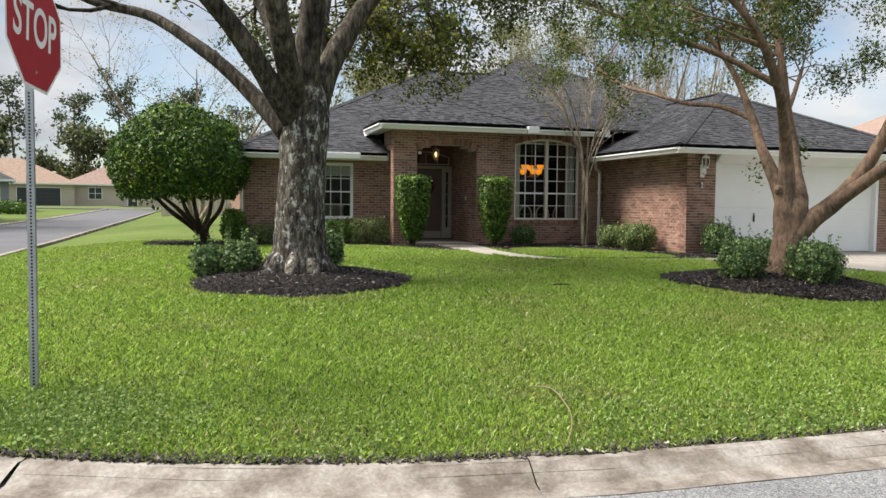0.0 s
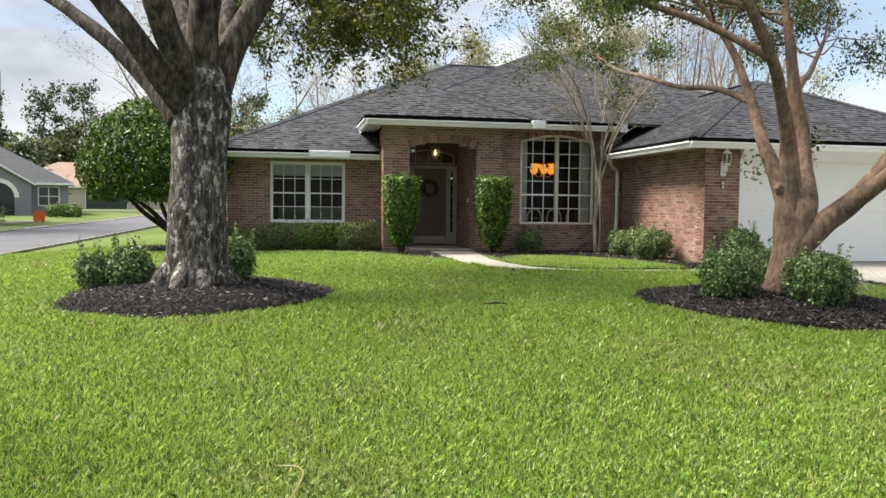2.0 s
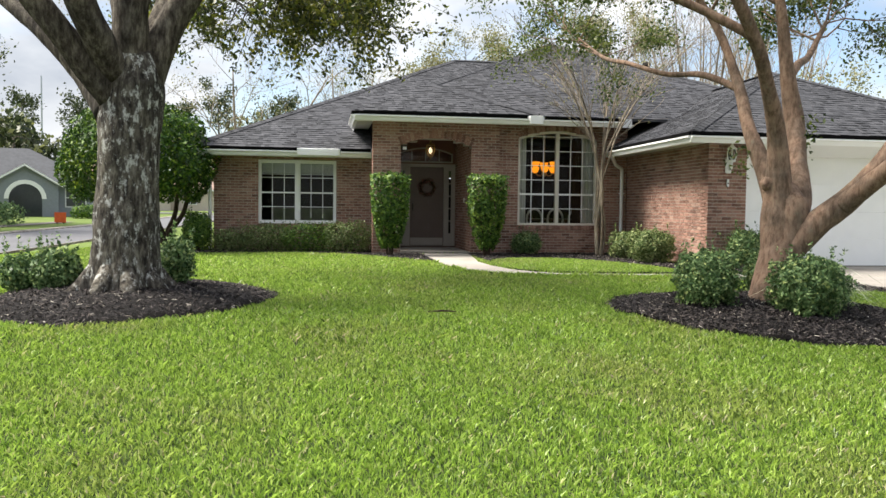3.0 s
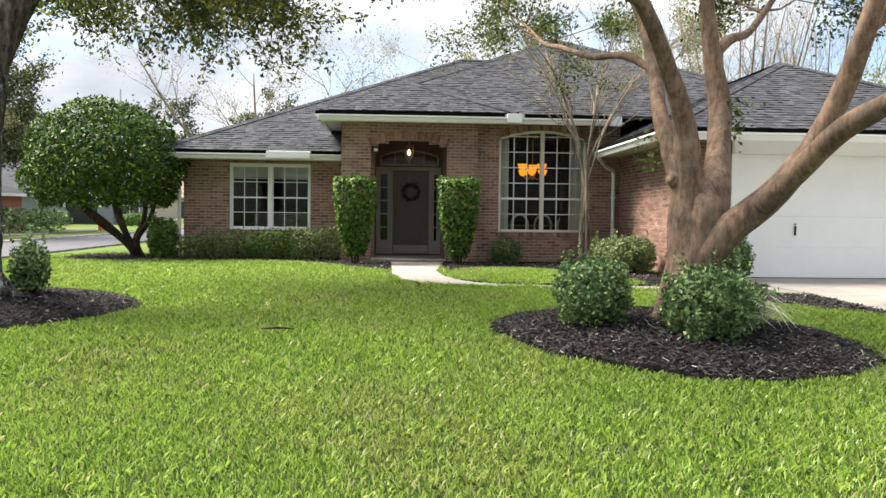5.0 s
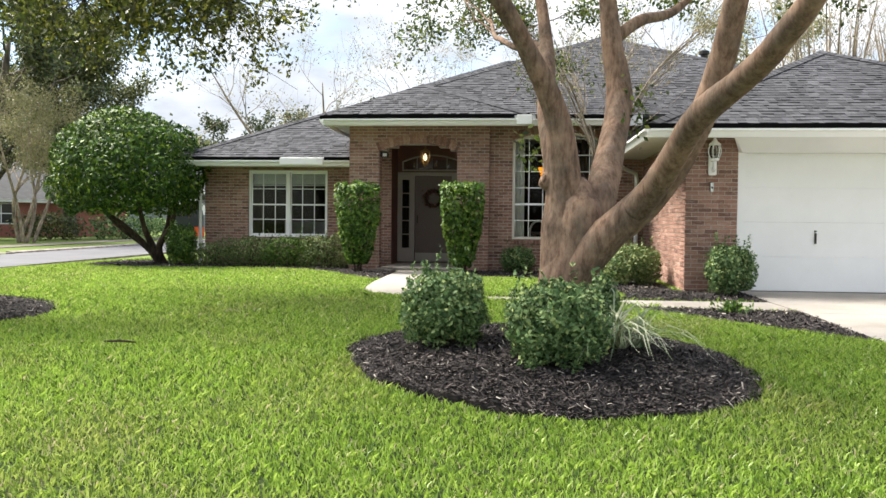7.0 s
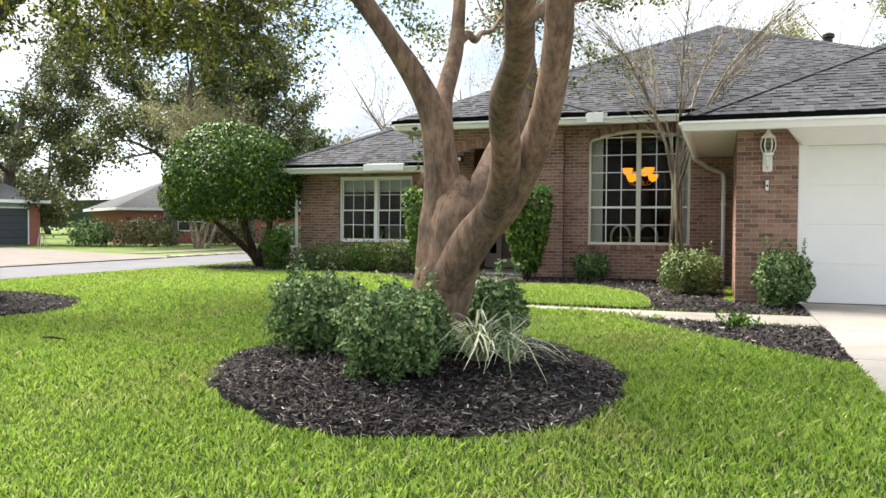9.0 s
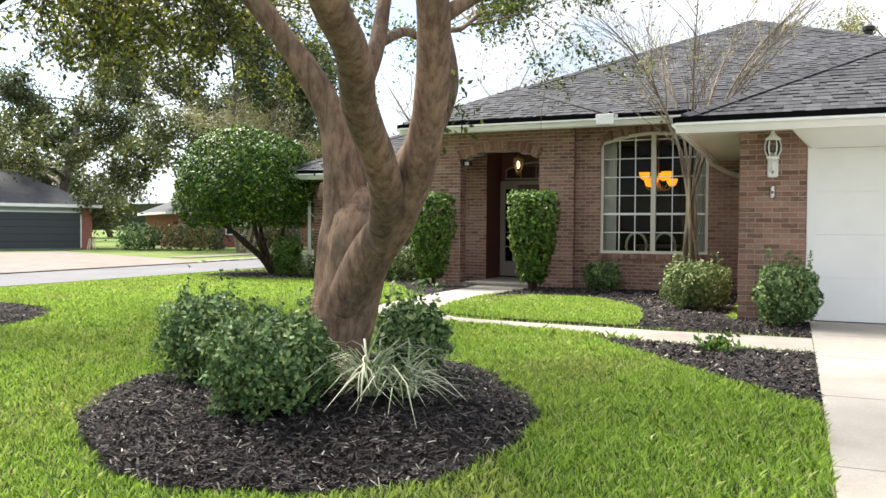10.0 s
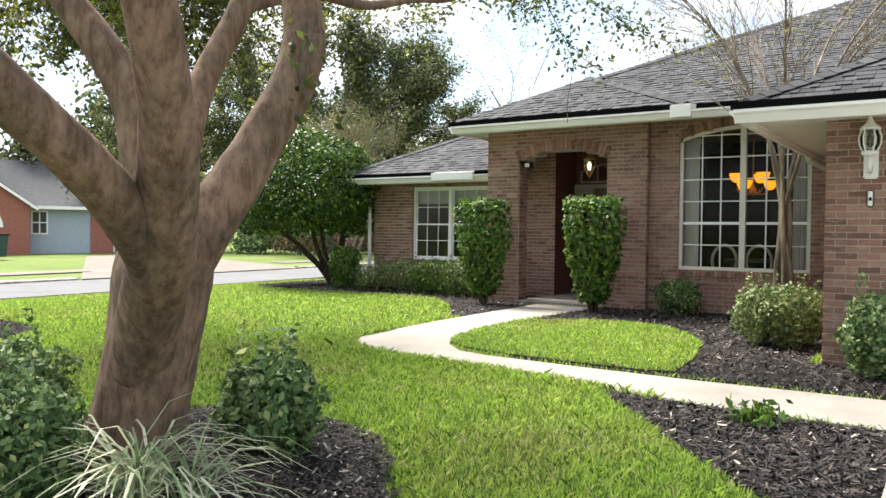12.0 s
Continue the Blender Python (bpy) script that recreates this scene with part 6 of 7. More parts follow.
shrub("shrub", "leafy dark green bush in the mulch by the myrtle trunk", (7.90, 10.42, 0.73), (0.34, 0.33, 0.31), 5600, SHRUBLEAF, 0.043, 61, 0.45, -0.9, 6)
shrub("shrub", "leafy green bush before the myrtle trunk", (8.80, 9.90, 0.68), (0.38, 0.35, 0.32), 7600, SHRUBLEAF, 0.043, 62, 0.4, -0.9, 5)
shrub("shrub", "small leafy bush behind the myrtle trunk", (9.14, 11.25, 0.70), (0.27, 0.26, 0.27), 2600, SHRUBLEAF, 0.06, 63, 0.3, -0.9, 7)
shrub("shrub", "low loose bush beside the oak trunk", (0.48, 12.3, 0.66), (0.30, 0.27, 0.27), 2000, SHRUBLEAF, 0.06, 64, 0.2, -0.9, 5)
shrub("shrub", "low loose bush at the edge of the oak's mulch", (0.02, 12.55, 0.60), (0.30, 0.27, 0.24), 1600, SHRUBLEAF, 0.06, 65, 0.2, -0.9, 5)
shrub("shrub", "small upright bush behind the oak trunk", (1.85, 12.5, 0.76), (0.22, 0.22, 0.30), 1300, SHRUBLEAF, 0.06, 66, 0.2, -0.9, 4)


def strap_plant(x, y, z, n, length, seed):
    t = thing("strap_plant", (x, y, z), "clump of arching variegated strap leaves in the mulch", "plant")
    rr = random.Random(seed)
    for k in range(n):
        m = Mesh()
        a, L, h = rr.uniform(0, 6.28), length * rr.uniform(0.5, 1.25), rr.uniform(0.4, 1.1)
        reach, twist = rr.uniform(0.55, 1.3), rr.uniform(-0.7, 0.7)
        w = 0.007 * rr.uniform(0.7, 1.3)
        s = Vector((-math.sin(a), math.cos(a), 0)) * w
        pts = [Vector((x + 0.06 * math.cos(a * 3) + L * reach * (t_ ** 1.4) * math.cos(a + twist * t_), y + 0.06 * math.sin(a * 3) + L * reach * (t_ ** 1.4) * math.sin(a + twist * t_), z + max(L * h * (1.7 * t_ - (0.75 + 0.75 * reach) * t_ * t_), -0.02))) for t_ in (0, 0.25, 0.5, 0.75, 1.0)]
        q = len(m.v)
        for i, p in enumerate(pts):
            f = (1, 1, 0.9, 0.65, 0.1)[i]
            m.v += [tuple(p - s * f), tuple(p + s * f)]
        m.f += [(q + 2 * i, q + 2 * i + 1, q + 2 * i + 3, q + 2 * i + 2) for i in range(4)]
        part("leaf", m, STRAP, t)


strap_plant(9.30, 10.30, 0.46, 160, 0.62, 71)
strap_plant(9.50, 10.44, 0.44, 60, 0.5, 72)
g = np.random.default_rng(73)
small = thing("seedling", (11.15, 13.7, 0.37), "low leafy seedling in the mulch strip", "plant")
part("leaves", leaf_data("leaves", HEDGELEAF, np.array([11.13, 13.9, 0.44]) + g.normal(0, 1, (150, 3)) * np.array([0.09, 0.08, 0.04]), 0.085, g, 0, 0.45), HEDGELEAF, small)
part("stem", Mesh().tube([(11.15, 13.75, 0.34), (11.15, 13.75, 0.52)], [0.008, 0.004], 6), DARKSTEM, small)

# a dead runner and a stick lying in the turf
runner = thing("dead_runner", (2.4, 5.1, 0.03), "pale dry runner lying curved across the turf", "runner")
p, r = curve_pts([(2.43, 5.83, 0.06), (2.57, 5.66, 0.075), (2.46, 5.12, 0.065), (2.31, 4.74, 0.055), (2.1, 4.38, 0.03)], [0.003, 0.006, 0.006, 0.005, 0.004], 0.06)
part("stalk", Mesh().tube(p, r, 6, 0.1), STRAW, runner)
stick = thing("stick", (4.95, 10.66, 0.34), "short dark fallen stick lying on the turf", "stick")
part("twig", Mesh().tube([(4.80, 10.68, 0.345), (4.95, 10.65, 0.36), (5.11, 10.65, 0.35)], [0.008, 0.012, 0.007], 7, 0.15), DARKSTEM, stick)

# weedy ground cover by the sign post
wd = thing("ground_cover", (-0.7, 5.9, 0.02), "pale broad-leaved weeds creeping through turf by the kerb", "weeds", "", "stuff")
x, y = g.normal(-1.0, 0.5, 4200), g.normal(5.75, 0.42, 4200)
k = (y > kerb_y(x) + 0.02) & (y < 6.75)
x, y = x[k], y[k]
wx = g.uniform(-2.6, 9.5, 15000)
wy = kerb_y(wx) + 0.05 + np.abs(g.normal(0, 0.75, 15000))
wk = np.array([noise.noise((p * 0.9, q * 0.9, 5.0)) for p, q in zip(wx, wy)]) + g.normal(0, 0.3, 15000) > 0.0
x, y = np.concatenate([x, wx[wk]]), np.concatenate([y, wy[wk]])
part("leaves", leaf_data("leaves", WEED, np.stack([x, y, ground_z(x, y) + 0.03 + g.uniform(0, 0.025, len(x))], 1), 0.028, g, 0, 0.7), WEED, wd)

# the young crape myrtle before the large window
rr, g = random.Random(81), np.random.default_rng(81)
ym = thing("young_crape_myrtle", (10.15, 20.3, 0.42), "slender many-stemmed bare crape myrtle with pale bark", "tree")
tips = []
for k in range(7):
    a = k * 0.9 + 0.3
    c, s = math.cos(a), math.sin(a)
    e = 0.45 + 0.55 * rr.random()
    p, r = curve_pts([(10.15 + 0.06 * c, 20.25 + 0.06 * s, 0.38), (10.15 + 0.10 * c + rr.gauss(0, 0.025), 20.25 + 0.10 * s, 1.1), (10.15 + 0.06 * c + rr.gauss(0, 0.03), 20.25 + 0.10 * s, 1.9), (10.15 + 0.14 * c + rr.gauss(0, 0.05), 20.25 + 0.13 * s, 2.6), (10.15 + 0.42 * c * e + 0.12 * c, 20.25 + 0.35 * s * e, 3.4), (10.15 + 1.35 * c * e + 0.12 * c, 20.25 + 0.9 * s * e, 4.5), (10.15 + 2.9 * c * e, 20.25 + 1.5 * s * e, 5.4)], [0.036, 0.034, 0.031, 0.028, 0.022, 0.014, 0.006], 0.12)
    part("stem", Mesh().tube(p, r, 9, 0.06), PALEBARK, ym, "", True)
    tw = Mesh()
    for q in range(12):
        i = int(len(p) * (0.5 + 0.46 * q / 12))
        w = (p[min(i + 1, len(p) - 1)] - p[i]).normalized() * 0.9 + Vector((c * 0.5 + rr.gauss(0, 0.4), s * 0.5 + rr.gauss(0, 0.4), 0.25))
        grow(tw, p[i], w, max(0.008, r[i] * 0.55), rr.uniform(0.7, 1.4), 2 if q % 2 else 1, rr, tips, 0.1, 0.16, 4, 3, 0.6, 0.55)
    tagged(part("twig_growth", tw, PALEBARK, ym), "", "", "", "stuff")
pick = [t for t in tips if rr.random() < 0.16]
part("leaves", leaf_data("leaves", OLIVELEAF, cloud(pick, 3, 0.05, g), 0.06, g), OLIVELEAF, ym, "few leftover leaves")

# ---------------- neighbouring houses ----------------
GREYWALL = plain("grey_wall", (0.23, 0.25, 0.28), 0.85, 0, 0.08)
TANWALL = plain("tan_wall", (0.55, 0.47, 0.40), 0.85, 0, 0.08)
BLUESIDING = plain("blue_siding", (0.36, 0.42, 0.48), 0.7, 0, 0.06)
REDBRICK = plain("far_red_brick", (0.34, 0.13, 0.10), 0.9, 0, 0.25, 14)
GREYROOF = plain("far_grey_roof", (0.052, 0.055, 0.064), 0.95, 0, 0.25, 3)
TANROOF = plain("far_tan_roof", (0.27, 0.19, 0.145), 0.95, 0, 0.2, 3)
PINKROOF = plain("far_brown_roof", (0.25, 0.175, 0.145), 0.95, 0, 0.2, 3)
DARKDOOR = plain("dark_garage_door", (0.042, 0.048, 0.058), 0.5, 0, 0.06)
DARKGLASS = plain("far_window_glass", (0.035, 0.04, 0.045), 0.08)
ORANGE = plain("orange_plastic", (0.75, 0.13, 0.03), 0.5)
BLUECAR = plain("blue_car_paint", (0.03, 0.07, 0.30), 0.25)
RUBBER = plain("tyre_rubber", (0.015, 0.015, 0.016), 0.8)


def house(label, at, turn, w, d, h, pitch, wall, roofm, openings, gables=(), fascia_z=0.18):
    """A one-storey house, its front on the local x axis. openings: (kind, x, z, width, height) on the front."""
    z = float(ground_z(at[0], at[1]))
    ho = thing("house", (at[0], at[1], z), label, "house")
    M = pose(at[0], at[1], z, 0, 0, turn)

    def put(name, mesh, material, parent, lab=""):
        mesh.v = [tuple(M @ Vector(v)) for v in mesh.v]
        return part(name, mesh, material, parent, lab)
    put("wall", Mesh().box(-w / 2, w / 2, 0.0, d, -0.6, h), wall, ho)
    e, r = 0.5, pitch * min(w, d) / 2
    half = min(w, d) / 2 + e
    x0, x1, y0, y1, zz = -w / 2 - e, w / 2 + e, -e, d + e, h
    a, b = (Vector((x0 + half, (y0 + y1) / 2, zz + pitch * half)), Vector((x1 - half, (y0 + y1) / 2, zz + pitch * half))) if w >= d else (Vector((0, y0 + half, zz + pitch * half)), Vector((0, y1 - half, zz + pitch * half)))
    rm = Mesh()
    if w >= d:
        rm.quad((x0, y0, zz), (x1, y0, zz), b, a).quad((x1, y1, zz), (x0, y1, zz), a, b).quad((x0, y1, zz), (x0, y0, zz), a).quad((x1, y0, zz), (x1, y1, zz), b)
    else:
        rm.quad((x0, y0, zz), (x1, y0, zz), a).quad((x1, y0, zz), (x1, y1, zz), b, a).quad((x1, y1, zz), (x0, y1, zz), b).quad((x0, y1, zz), (x0, y0, zz), a, b)
    rm.box(x0, x1, y0, y1, zz - 0.02, zz + 0.001)
    put("roof", rm, roofm, ho)
    put("fascia", Mesh().box(x0 - 0.02, x1 + 0.02, y0 - 0.03, y0, zz - fascia_z, zz).box(x0 - 0.03, x0, y0, y1, zz - fascia_z, zz).box(x1, x1 + 0.03, y0, y1, zz - fascia_z, zz), WHITE, ho)
    for kind, ox, oz, ow, oh in openings:
        f = put(kind, Mesh().box(ox - ow / 2 - 0.09, ox + ow / 2 + 0.09, -0.05, 0.02, oz - (0.0 if kind != "window" else 0.09), oz + oh + 0.09), WHITE, ho)
        put("panel" if kind != "window" else "pane", Mesh().box(ox - ow / 2, ox + ow / 2, -0.07, 0.0, oz, oz + oh), DARKDOOR if kind == "garage_door" else DARKGLASS, f)
        if kind == "garage_door":
            for k in range(1, 5):
                put("groove", Mesh().box(ox - ow / 2, ox + ow / 2, -0.078, -0.07, oz + oh * k / 5 - 0.015, oz + oh * k / 5), GUARD, f)
        if kind == "window":
            put("muntin", Mesh().box(ox - 0.03, ox + 0.03, -0.09, -0.07, oz, oz + oh).box(ox - ow / 2, ox + ow / 2, -0.09, -0.07, oz + oh / 2 - 0.03, oz + oh / 2 + 0.03), WHITE, f)
    for gx, gw, gh, gmat, gdepth, arch in gables:
        gb = put("gable", Mesh().hexa([(gx - gw / 2, -gdepth, -0.6), (gx + gw / 2, -gdepth, -0.6), (gx + gw / 2, 0, -0.6), (gx - gw / 2, 0, -0.6), (gx - gw / 2, -gdepth, h), (gx + gw / 2, -gdepth, h), (gx + gw / 2, 0, h), (gx - gw / 2, 0, h)]).quad((gx - gw / 2, -gdepth, h), (gx + gw / 2, -gdepth, h), (gx, -gdepth, h + gh)), gmat, ho)
        put("gable_roof", Mesh().slab((gx - gw / 2 - 0.4, -gdepth - 0.3, h - 0.17), (gw / 2 + 0.4, 0, gh + 0.17), (0, gdepth + d * 0.4, 0), (0, 0, 0.06)).slab((gx, -gdepth - 0.3, h + gh), (gw / 2 + 0.4, 0, -gh - 0.17), (0, gdepth + d * 0.4, 0), (0, 0, 0.06)), roofm, gb)
        put("rake", Mesh().slab((gx - gw / 2 - 0.4, -gdepth - 0.34, h - 0.32), (gw / 2 + 0.4, 0, gh + 0.17), (0, 0.04, 0), (0, 0, 0.18)).slab((gx, -gdepth - 0.34, h + gh - 0.15), (gw / 2 + 0.4, 0, -gh - 0.17), (0, 0.04, 0), (0, 0, 0.18)), WHITE, gb)
        if arch:
            am = Mesh()
            for k in range(12):
                t0, t1 = math.pi * k / 12, math.pi * (k + 1) / 12
                am.hexa([(gx + arch * math.cos(t1), -gdepth - 0.05, 1.5 + arch * math.sin(t1)), (gx + arch * math.cos(t0), -gdepth - 0.05, 1.5 + arch * math.sin(t0)), (gx + arch * math.cos(t0), -gdepth, 1.5 + arch * math.sin(t0)), (gx + arch * math.cos(t1), -gdepth, 1.5 + arch * math.sin(t1)),
                         (gx + arch * 1.28 * math.cos(t1), -gdepth - 0.05, 1.5 + arch * 1.28 * math.sin(t1)), (gx + arch * 1.28 * math.cos(t0), -gdepth - 0.05, 1.5 + arch * 1.28 * math.sin(t0)), (gx + arch * 1.28 * math.cos(t0), -gdepth, 1.5 + arch * 1.28 * math.sin(t0)), (gx + arch * 1.28 * math.cos(t1), -gdepth, 1.5 + arch * 1.28 * math.sin(t1))])
            put("arch_trim", am, WHITE, gb)
            # no recess here: a flat dark sheet stands for the shade inside the arch
            dm_ = Mesh()
            dm_.v = [(gx - arch, -gdepth - 0.02, 0.0), (gx + arch, -gdepth - 0.02, 0.0)] + [(gx + arch * math.cos(math.pi * k / 10), -gdepth - 0.02, 1.5 + arch * math.sin(math.pi * k / 10)) for k in range(11)]
            dm_.f = [tuple(range(13))]
            put("entry", dm_, DARKGLASS, gb, "flat dark sheet for the shade in the arched entry")
    return ho


hc = house("low house with dark garage door and brick gable across the street", (-32.4, 33.6), 62, 19, 11, 2.75, 0.5, BLUESIDING, GREYROOF, [("garage_door", 6.4, 0.1, 4.9, 2.15), ("window", -0.1, 1.2, 0.7, 1.2)], [(-3.2, 5.2, 2.0, REDBRICK, 1.2, 1.0)])
Mh = pose(-32.4, 33.6, float(ground_z(-32.4, 33.6)), 0, 0, 62)
for a, b in ((2.6, 3.85), (8.95, 9.52)):
    pm = Mesh().box(a, b, -0.10, 0.12, -0.6, 2.75)
    pm.v = [tuple(Mh @ Vector(v)) for v in pm.v]
    part("brick_pier", pm, REDBRICK, hc, "red brick pier")
house("grey house with an arched white-trimmed entry", (-24.5, 73.5), 14, 17, 11, 2.8, 0.55, GREYWALL, GREYROOF, [("window", 7.0, 0.9, 1.5, 1.5), ("window", -3.8, 0.9, 1.6, 1.5)], [(3.2, 5.0, 1.6, GREYWALL, 1.0, 1.25)])
house("tan house with a terracotta-coloured roof far down the street", (-24.0, 108.0), 10, 16, 12, 2.8, 0.5, TANWALL, TANROOF, [("window", -3, 0.9, 1.6, 1.4), ("garage_door", 4, 0.0, 4.8, 2.2)])
house("beige house with a brown roof at the end of the street", (-10.0, 112.0), 4, 15, 12, 2.8, 0.5, TANWALL, PINKROOF, [("window", -4, 0.9, 1.5, 1.4), ("door", 0.5, 0.0, 1.1, 2.1), ("window", 4, 0.9, 1.5, 1.4)])
house("low brick house behind shrubs across the side street", (-23.0, 53.0), 55, 13, 9, 2.4, 0.45, REDBRICK, GREYROOF, [("window", -2, 0.9, 1.6, 1.2)])
house("brick neighbour with a brown roof beyond the garage", (33.0, 24.0), -6, 14, 14, 2.7, 0.5, REDBRICK, PINKROOF, [("window", -3, 0.9, 1.6, 1.4)])
fence = thing("fence", (-5.0, 66.0, 0.5), "weathered wooden board fence down the street", "fence")
for k in range(26):
    part("board", Mesh().box(-3.4 + k * 0.32, -3.11 + k * 0.32, 64.0, 64.03, 0.4, 2.2), TANWALL, fence)
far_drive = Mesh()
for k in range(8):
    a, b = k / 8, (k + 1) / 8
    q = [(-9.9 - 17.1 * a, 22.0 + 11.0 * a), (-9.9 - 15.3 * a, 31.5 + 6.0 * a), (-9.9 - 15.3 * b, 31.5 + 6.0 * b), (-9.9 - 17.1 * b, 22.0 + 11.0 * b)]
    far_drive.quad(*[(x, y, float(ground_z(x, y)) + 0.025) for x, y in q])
solid("driveway_far", far_drive, DIMCONCRETE, "pale concrete driveway across the side street", "driveway")
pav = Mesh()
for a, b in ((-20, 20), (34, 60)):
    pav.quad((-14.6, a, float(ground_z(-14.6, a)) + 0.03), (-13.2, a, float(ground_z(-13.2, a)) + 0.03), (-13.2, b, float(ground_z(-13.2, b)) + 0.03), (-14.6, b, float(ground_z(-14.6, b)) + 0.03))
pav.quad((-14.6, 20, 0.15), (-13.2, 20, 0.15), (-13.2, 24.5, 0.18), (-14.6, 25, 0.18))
solid("pavement", pav, DIMCONCRETE, "narrow pale concrete pavement across the side street", "pavement")
fk = Mesh()
for a, b in ((12, 22), (31.5, 60), (60, 90)):
    za, zb = float(ground_z(-10, a)), float(ground_z(-10, b))
    fk.hexa([(-10.3, a, za - 0.1), (-9.95, a, za - 0.1), (-9.95, b, zb - 0.1), (-10.3, b, zb - 0.1), (-10.3, a, za + 0.07), (-10.0, a, za + 0.04), (-10.0, b, zb + 0.04), (-10.3, b, zb + 0.07)])
solid("kerb_far", fk, KERBMAT, "concrete kerb on the far side of the side street", "kerb")
tub = thing("work_sign", (-13.0, 56.0, 0.4), "orange work sign standing by the side street", "sign")
part("board", bevelled(Mesh().box(-13.4, -12.7, 56.0, 56.05, 0.35, 1.0), "board", ORANGE, 0.01), ORANGE, tub)
part("leg", Mesh().box(-13.3, -13.22, 56.05, 56.09, 0.1, 0.6), DARKMETAL, tub)
part("leg", Mesh().box(-12.9, -12.82, 56.05, 56.09, 0.1, 0.6), DARKMETAL, tub)
mast = thing("radio_mast", (-78.0, 250.0, 1.0), "thin grey radio mast far beyond the trees", "mast")
part("pole", Mesh().tube([(-78, 250, 0.5), (-78, 250, 39)], [0.35, 0.22], 6), METAL, mast)
stool = thing("stool", (-24.2, 38.6, 0.36), "small wooden stool beside the dark garage door", "stool")
part("seat", Mesh().lathe((-24.2, 38.6, 0.95), [(0.2, 0), (0.22, 0.03), (0.2, 0.06)], 12), WOODDARK, stool)
for k in range(4):
    a = k * math.pi / 2 + 0.4
    part("leg", Mesh().tube([(-24.2 + 0.24 * math.cos(a), 38.6 + 0.24 * math.sin(a), 0.3), (-24.2 + 0.13 * math.cos(a), 38.6 + 0.13 * math.sin(a), 0.95)], [0.025, 0.025], 6), TANWALL, stool)
binn = thing("wheelie_bin", (-25.5, 27.6, 0.36), "dark green wheeled rubbish bin by the blue wall", "bin")
part("body", bevelled(Mesh().hexa([(-25.75, 27.35, 0.3), (-25.25, 27.35, 0.3), (-25.25, 27.85, 0.3), (-25.75, 27.85, 0.3), (-25.82, 27.28, 1.3), (-25.18, 27.28, 1.3), (-25.18, 27.92, 1.3), (-25.82, 27.92, 1.3)]), "body", plain("bin_green", (0.02, 0.06, 0.06), 0.5), 0.03), RUBBER, binn)
part("lid", bevelled(Mesh().box(-25.86, -25.14, 27.24, 27.96, 1.3, 1.38), "lid", RUBBER, 0.02), RUBBER, binn)
car = thing("car", (-27.5, 76.0, 0.5), "blue saloon car parked far down a side street", "car")
cz = float(ground_z(-27.5, 76.0))
part("body", bevelled(Mesh().box(-29.8, -25.4, 75.2, 76.9, cz + 0.3, cz + 0.85), "body", BLUECAR, 0.12, 3), BLUECAR, car)
part("cabin", bevelled(Mesh().hexa([(-29.0, 75.3, cz + 0.82), (-26.2, 75.3, cz + 0.82), (-26.2, 76.8, cz + 0.82), (-29.0, 76.8, cz + 0.82), (-28.4, 75.45, cz + 1.4), (-27.0, 75.45, cz + 1.4), (-27.0, 76.65, cz + 1.4), (-28.4, 76.65, cz + 1.4)]), "cabin", DARKGLASS, 0.08, 3), DARKGLASS, car)
for dx in (-28.9, -26.3):
    for dy in (75.25, 76.65):
        wh = part("wheel", Mesh().tube([(dx, dy, cz + 0.32), (dx, dy + 0.2, cz + 0.32)], [0.32, 0.32], 16), RUBBER, car)

# ---------------- trees beyond ----------------


def far_tree(name, label, at, height, spread, seed, leafm, barkm=FARBARK, size=0.35, per=8, depth=3, kids=3, start=0.3, girth=0.3, lift=0.05, blur=0.45, stems=1, keep=1.0, wayup=0.5, group="", gaps=-0.36):
    rr, g = random.Random(seed), np.random.default_rng(seed)
    z = float(ground_z(at[0], at[1]))
    t = thing(name, (at[0], at[1], z), label, "tree", group)
    m, tips = Mesh(), []
    for s in range(stems):
        o = Vector((at[0] + rr.gauss(0, 0.25) * (stems > 1), at[1] + rr.gauss(0, 0.25) * (stems > 1), z - 0.2))
        top = o + Vector((rr.gauss(0, 0.06 + 0.12 * (stems > 1)) * height, rr.gauss(0, 0.06 + 0.12 * (stems > 1)) * height, height * 0.72))
        pts, rad = curve_pts([o, o.lerp(top, 0.35) + Vector((rr.gauss(0, 0.3), rr.gauss(0, 0.3), 0)), o.lerp(top, 0.7), top], [girth, girth * 0.75, girth * 0.5, girth * 0.2], height / 14)
        m.tube(pts, rad, 9, 0.08)
        n = 9 if stems == 1 else 5
        for k in range(n):
            f = start + (1 - start) * (k + rr.random()) / n
            i = min(len(pts) - 1, int(f * len(pts)))
            a = k * 2.4 + rr.uniform(-0.5, 0.5)
            L = spread * (0.95 - 0.55 * abs(f - 0.55)) * rr.uniform(0.75, 1.15)
            grow(m, pts[i], (math.cos(a), math.sin(a), wayup + rr.gauss(0, 0.15)), rad[i] * 0.55, L * 0.62, depth - 1, rr, tips, lift, 0.25, 5, kids, 0.62)
    part("trunk", m, barkm, t, "", True)
    tips = [p for p in tips if rr.random() < keep and noise.noise(p * (2.2 / spread) + Vector((seed, 0, 0))) > gaps]
    if tips and per:
        part("crown", leaf_data("crown", leafm, cloud(tips, per, blur, g), size, g, 0.2, 0.6), leafm, t)
    return t


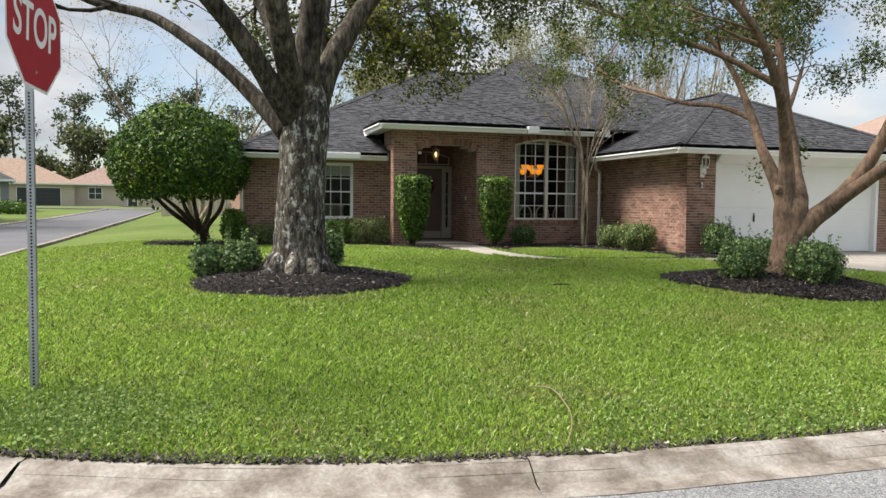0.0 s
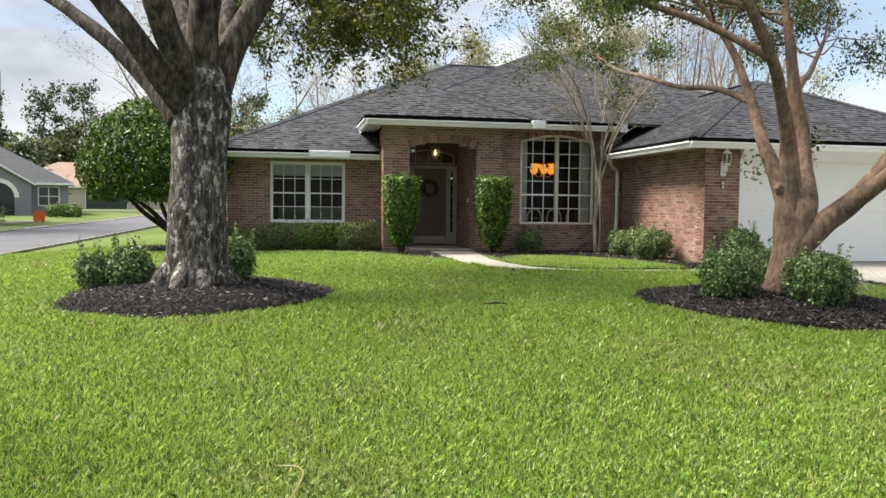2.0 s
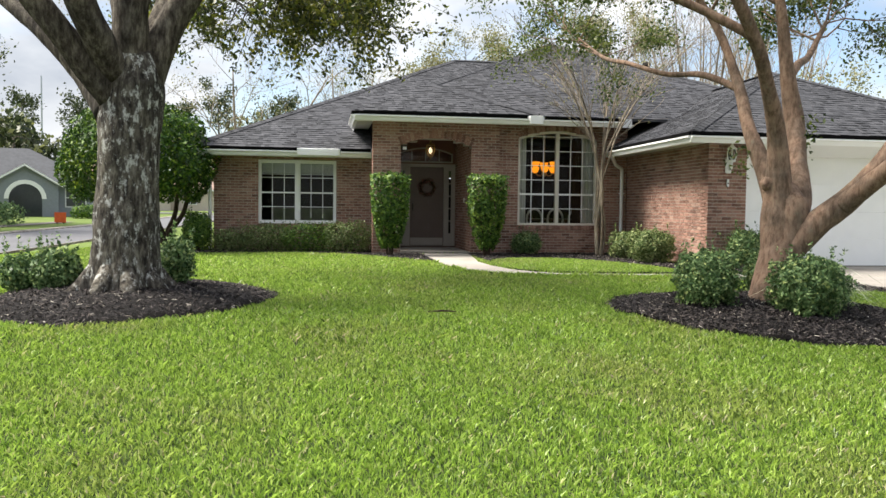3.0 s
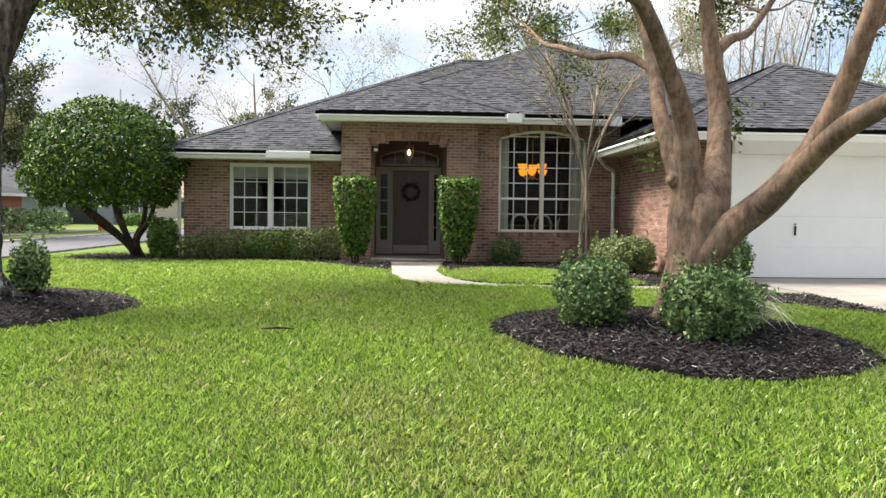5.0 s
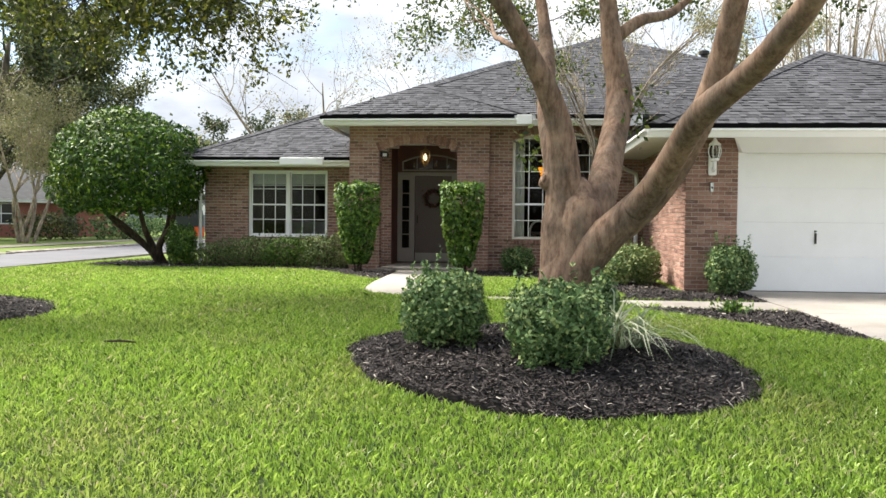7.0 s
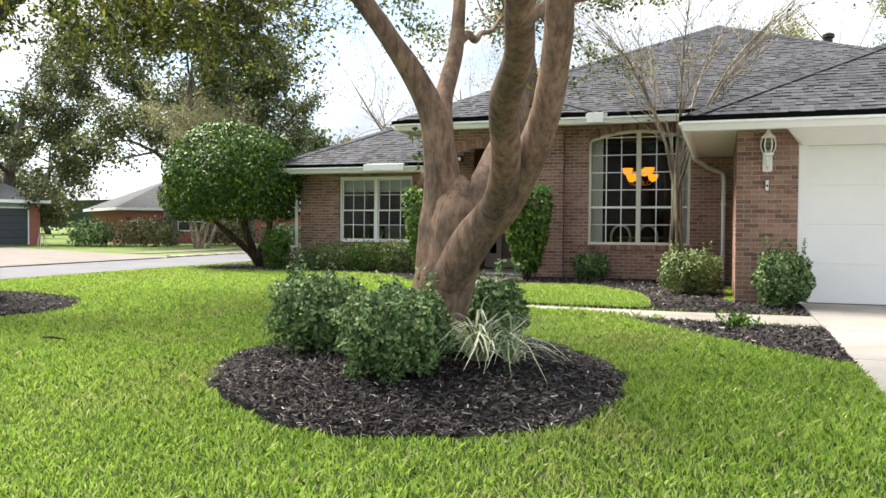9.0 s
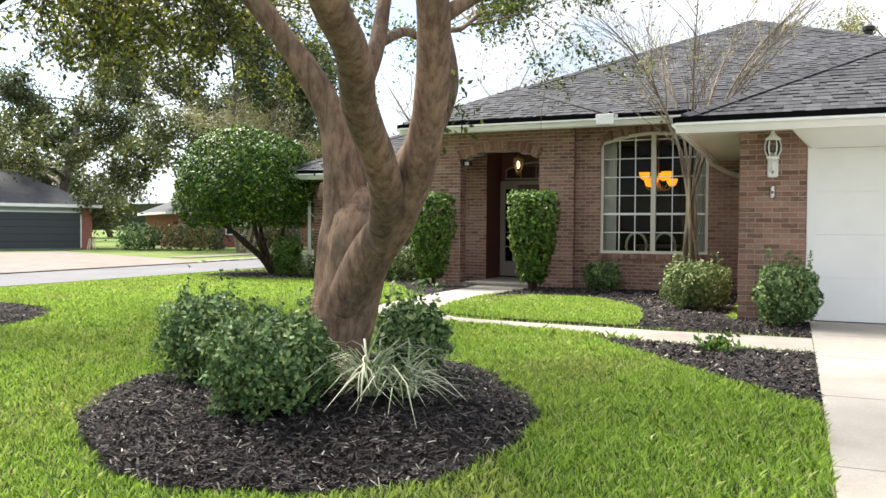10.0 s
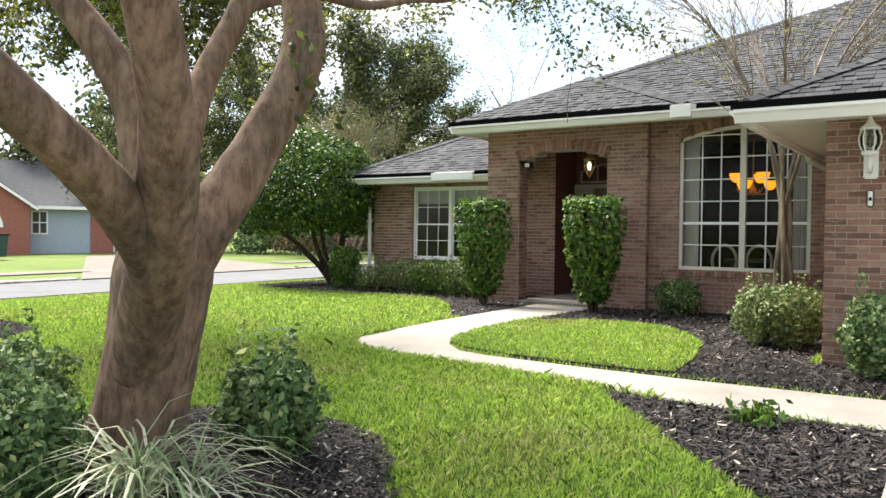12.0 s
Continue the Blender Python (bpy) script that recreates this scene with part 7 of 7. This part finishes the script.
far_tree("oak_tree", "large spreading oak draped with grey moss across the street", (-22.0, 46.5), 16, 9.5, 101, FARLEAF, FARBARK, 0.21, 52, 3, 4, 0.28, 0.5, 0.02, 0.36)
far_tree("oak_tree", "tall dark oak behind the low house", (-33.0, 44.0), 15, 9.0, 102, FARLEAF, FARBARK, 0.21, 52, 3, 4, 0.25, 0.45, 0.02, 0.36)
far_tree("oak_tree", "broad oak far behind the round clipped tree", (-21.0, 54.0), 14, 8.0, 103, FARLEAF, FARBARK, 0.21, 52, 3, 4, 0.3, 0.45, 0.02, 0.36)
far_tree("oak_tree", "oak behind the blue-grey house", (-44.0, 33.0), 14, 9.0, 104, FARLEAF, FARBARK, 0.4, 13, 3, 4, 0.25, 0.45, 0.02, 0.36)
far_tree("crape_myrtle", "pale thin-leaved crape myrtle across the side street", (-16.5, 42.0), 8.5, 4.2, 105, OLIVELEAF, PALEBARK, 0.10, 12, 3, 4, 0.35, 0.10, 0.12, 0.16, 5, 0.8, 1.2)
far_tree("thin_tree", "half-bare tree with olive leaves behind the wing", (-0.5, 41.0), 10.5, 5.5, 106, OLIVELEAF, PALEBARK, 0.09, 5, 3, 5, 0.3, 0.12, 0.10, 0.15, 3, 0.5, 1.0)
far_tree("thin_tree", "half-bare spreading tree behind the roof ridge", (4.5, 46.0), 12.5, 6.0, 107, OLIVELEAF, PALEBARK, 0.09, 4, 3, 5, 0.3, 0.12, 0.10, 0.15, 3, 0.4, 1.0)
far_tree("oak_tree", "leafy olive-green tree behind the main roof", (12.0, 52.0), 14.5, 7.0, 108, OLIVELEAF, FARBARK, 0.15, 34, 3, 4, 0.35, 0.3, 0.05, 0.28)
far_tree("bare_tree", "bare upright tree behind the garage roof", (20.5, 36.0), 14, 4.5, 109, OLIVELEAF, PALEBARK, 0.09, 1, 3, 3, 0.3, 0.075, 0.16, 0.3, 20, 0.25, 2.4)
far_tree("bare_tree", "bare upright tree beside the back garden", (24.5, 37.5), 13, 4.5, 110, OLIVELEAF, PALEBARK, 0.09, 1, 3, 3, 0.3, 0.075, 0.16, 0.3, 18, 0.25, 2.4)
far_tree("oak_tree", "olive-leaved tree rising behind the main ridge", (23.0, 54.0), 17, 6.5, 112, OLIVELEAF, FARBARK, 0.15, 26, 3, 4, 0.35, 0.28, 0.05, 0.3)
far_tree("thin_tree", "thin-leaved tree far behind the garage", (40.0, 58.0), 13, 6.0, 111, OLIVELEAF, FARBARK, 0.24, 6, 3, 4, 0.35, 0.25, 0.06, 0.4)
for i, (x, y, h) in enumerate(((-34, 128, 22), (-27, 135, 26), (-20, 140, 24), (-13, 136, 27), (-8, 142, 25), (-42, 132, 23), (-1, 140, 26), (6, 138, 22), (-50, 126, 20), (-46, 104, 18))):
    far_tree("pine_tree", "tall slender pine above the far woods", (x, y), h, 4.2, 120 + i, PINELEAF, FARBARK, 0.5, 12, 2, 3, 0.62, 0.28, 0.02, 0.55, 1, 1.0, 0.25, "pines above the far woods")
for i, (x, y, h, s) in enumerate(((-30, 122, 12, 8), (-18, 125, 12, 8), (-6, 124, 12, 8), (4, 120, 11, 8), (-42, 116, 13, 9), (-36, 84, 13, 8), (-28, 90, 11, 8), (-52, 100, 14, 9), (-60, 74, 14, 9), (-55, 56, 14, 9), (14, 118, 11, 8), (-3, 86, 9, 6), (-64, 40, 14, 10))):
    far_tree("broadleaf_tree", "dense dark broadleaf tree at the edge of the far woods", (x, y), h, s, 140 + i, FARLEAF, FARBARK, 0.62, 10, 3, 3, 0.15, 0.35, 0.02, 0.7, 1, 1.0, 0.4, "woods beyond the houses")
for i, (x, y, rx, rz, mt) in enumerate(((-21.5, 43.5, 2.2, 1.0, FARLEAF), (-18.5, 47.5, 2.0, 0.9, FARLEAF), (-15.5, 50.5, 2.2, 0.8, SHRUBLEAF), (-24.5, 23.0, 1.6, 1.3, SHRUBLEAF), (-15.0, 69.5, 1.4, 0.6, HEDGELEAF), (-22.0, 69.0, 1.6, 0.7, SHRUBLEAF), (-26.0, 66.0, 2.0, 0.8, SHRUBLEAF), (-24.0, 42.0, 1.4, 0.9, SHRUBLEAF))):
    z = float(ground_z(x, y))
    shrub("shrub", "rounded garden shrub by a house across the street", (x, y, z + rz * 0.8), (rx, rx * 0.8, rz), 900, mt, 0.22, 170 + i, 0.3, -0.85, 0, "shrubs across the street")
backdrop = Mesh()
for k in range(60):
    a0, a1 = math.pi * (0.15 + 0.95 * k / 60), math.pi * (0.15 + 0.95 * (k + 1) / 60)
    h0, h1 = 9 + 4 * noise.noise((k * 0.35, 0, 0)), 9 + 4 * noise.noise(((k + 1) * 0.35, 0, 0))
    backdrop.quad((230 * math.cos(a0), 20 + 230 * math.sin(a0), 0), (230 * math.cos(a1), 20 + 230 * math.sin(a1), 0), (230 * math.cos(a1), 20 + 230 * math.sin(a1), h1), (230 * math.cos(a0), 20 + 230 * math.sin(a0), h0))
solid("backdrop", backdrop, plain("far_woods", (0.05, 0.065, 0.035), 1.0, 0, 0.4, 0.2), "dark line of distant woods on the horizon", "woods")
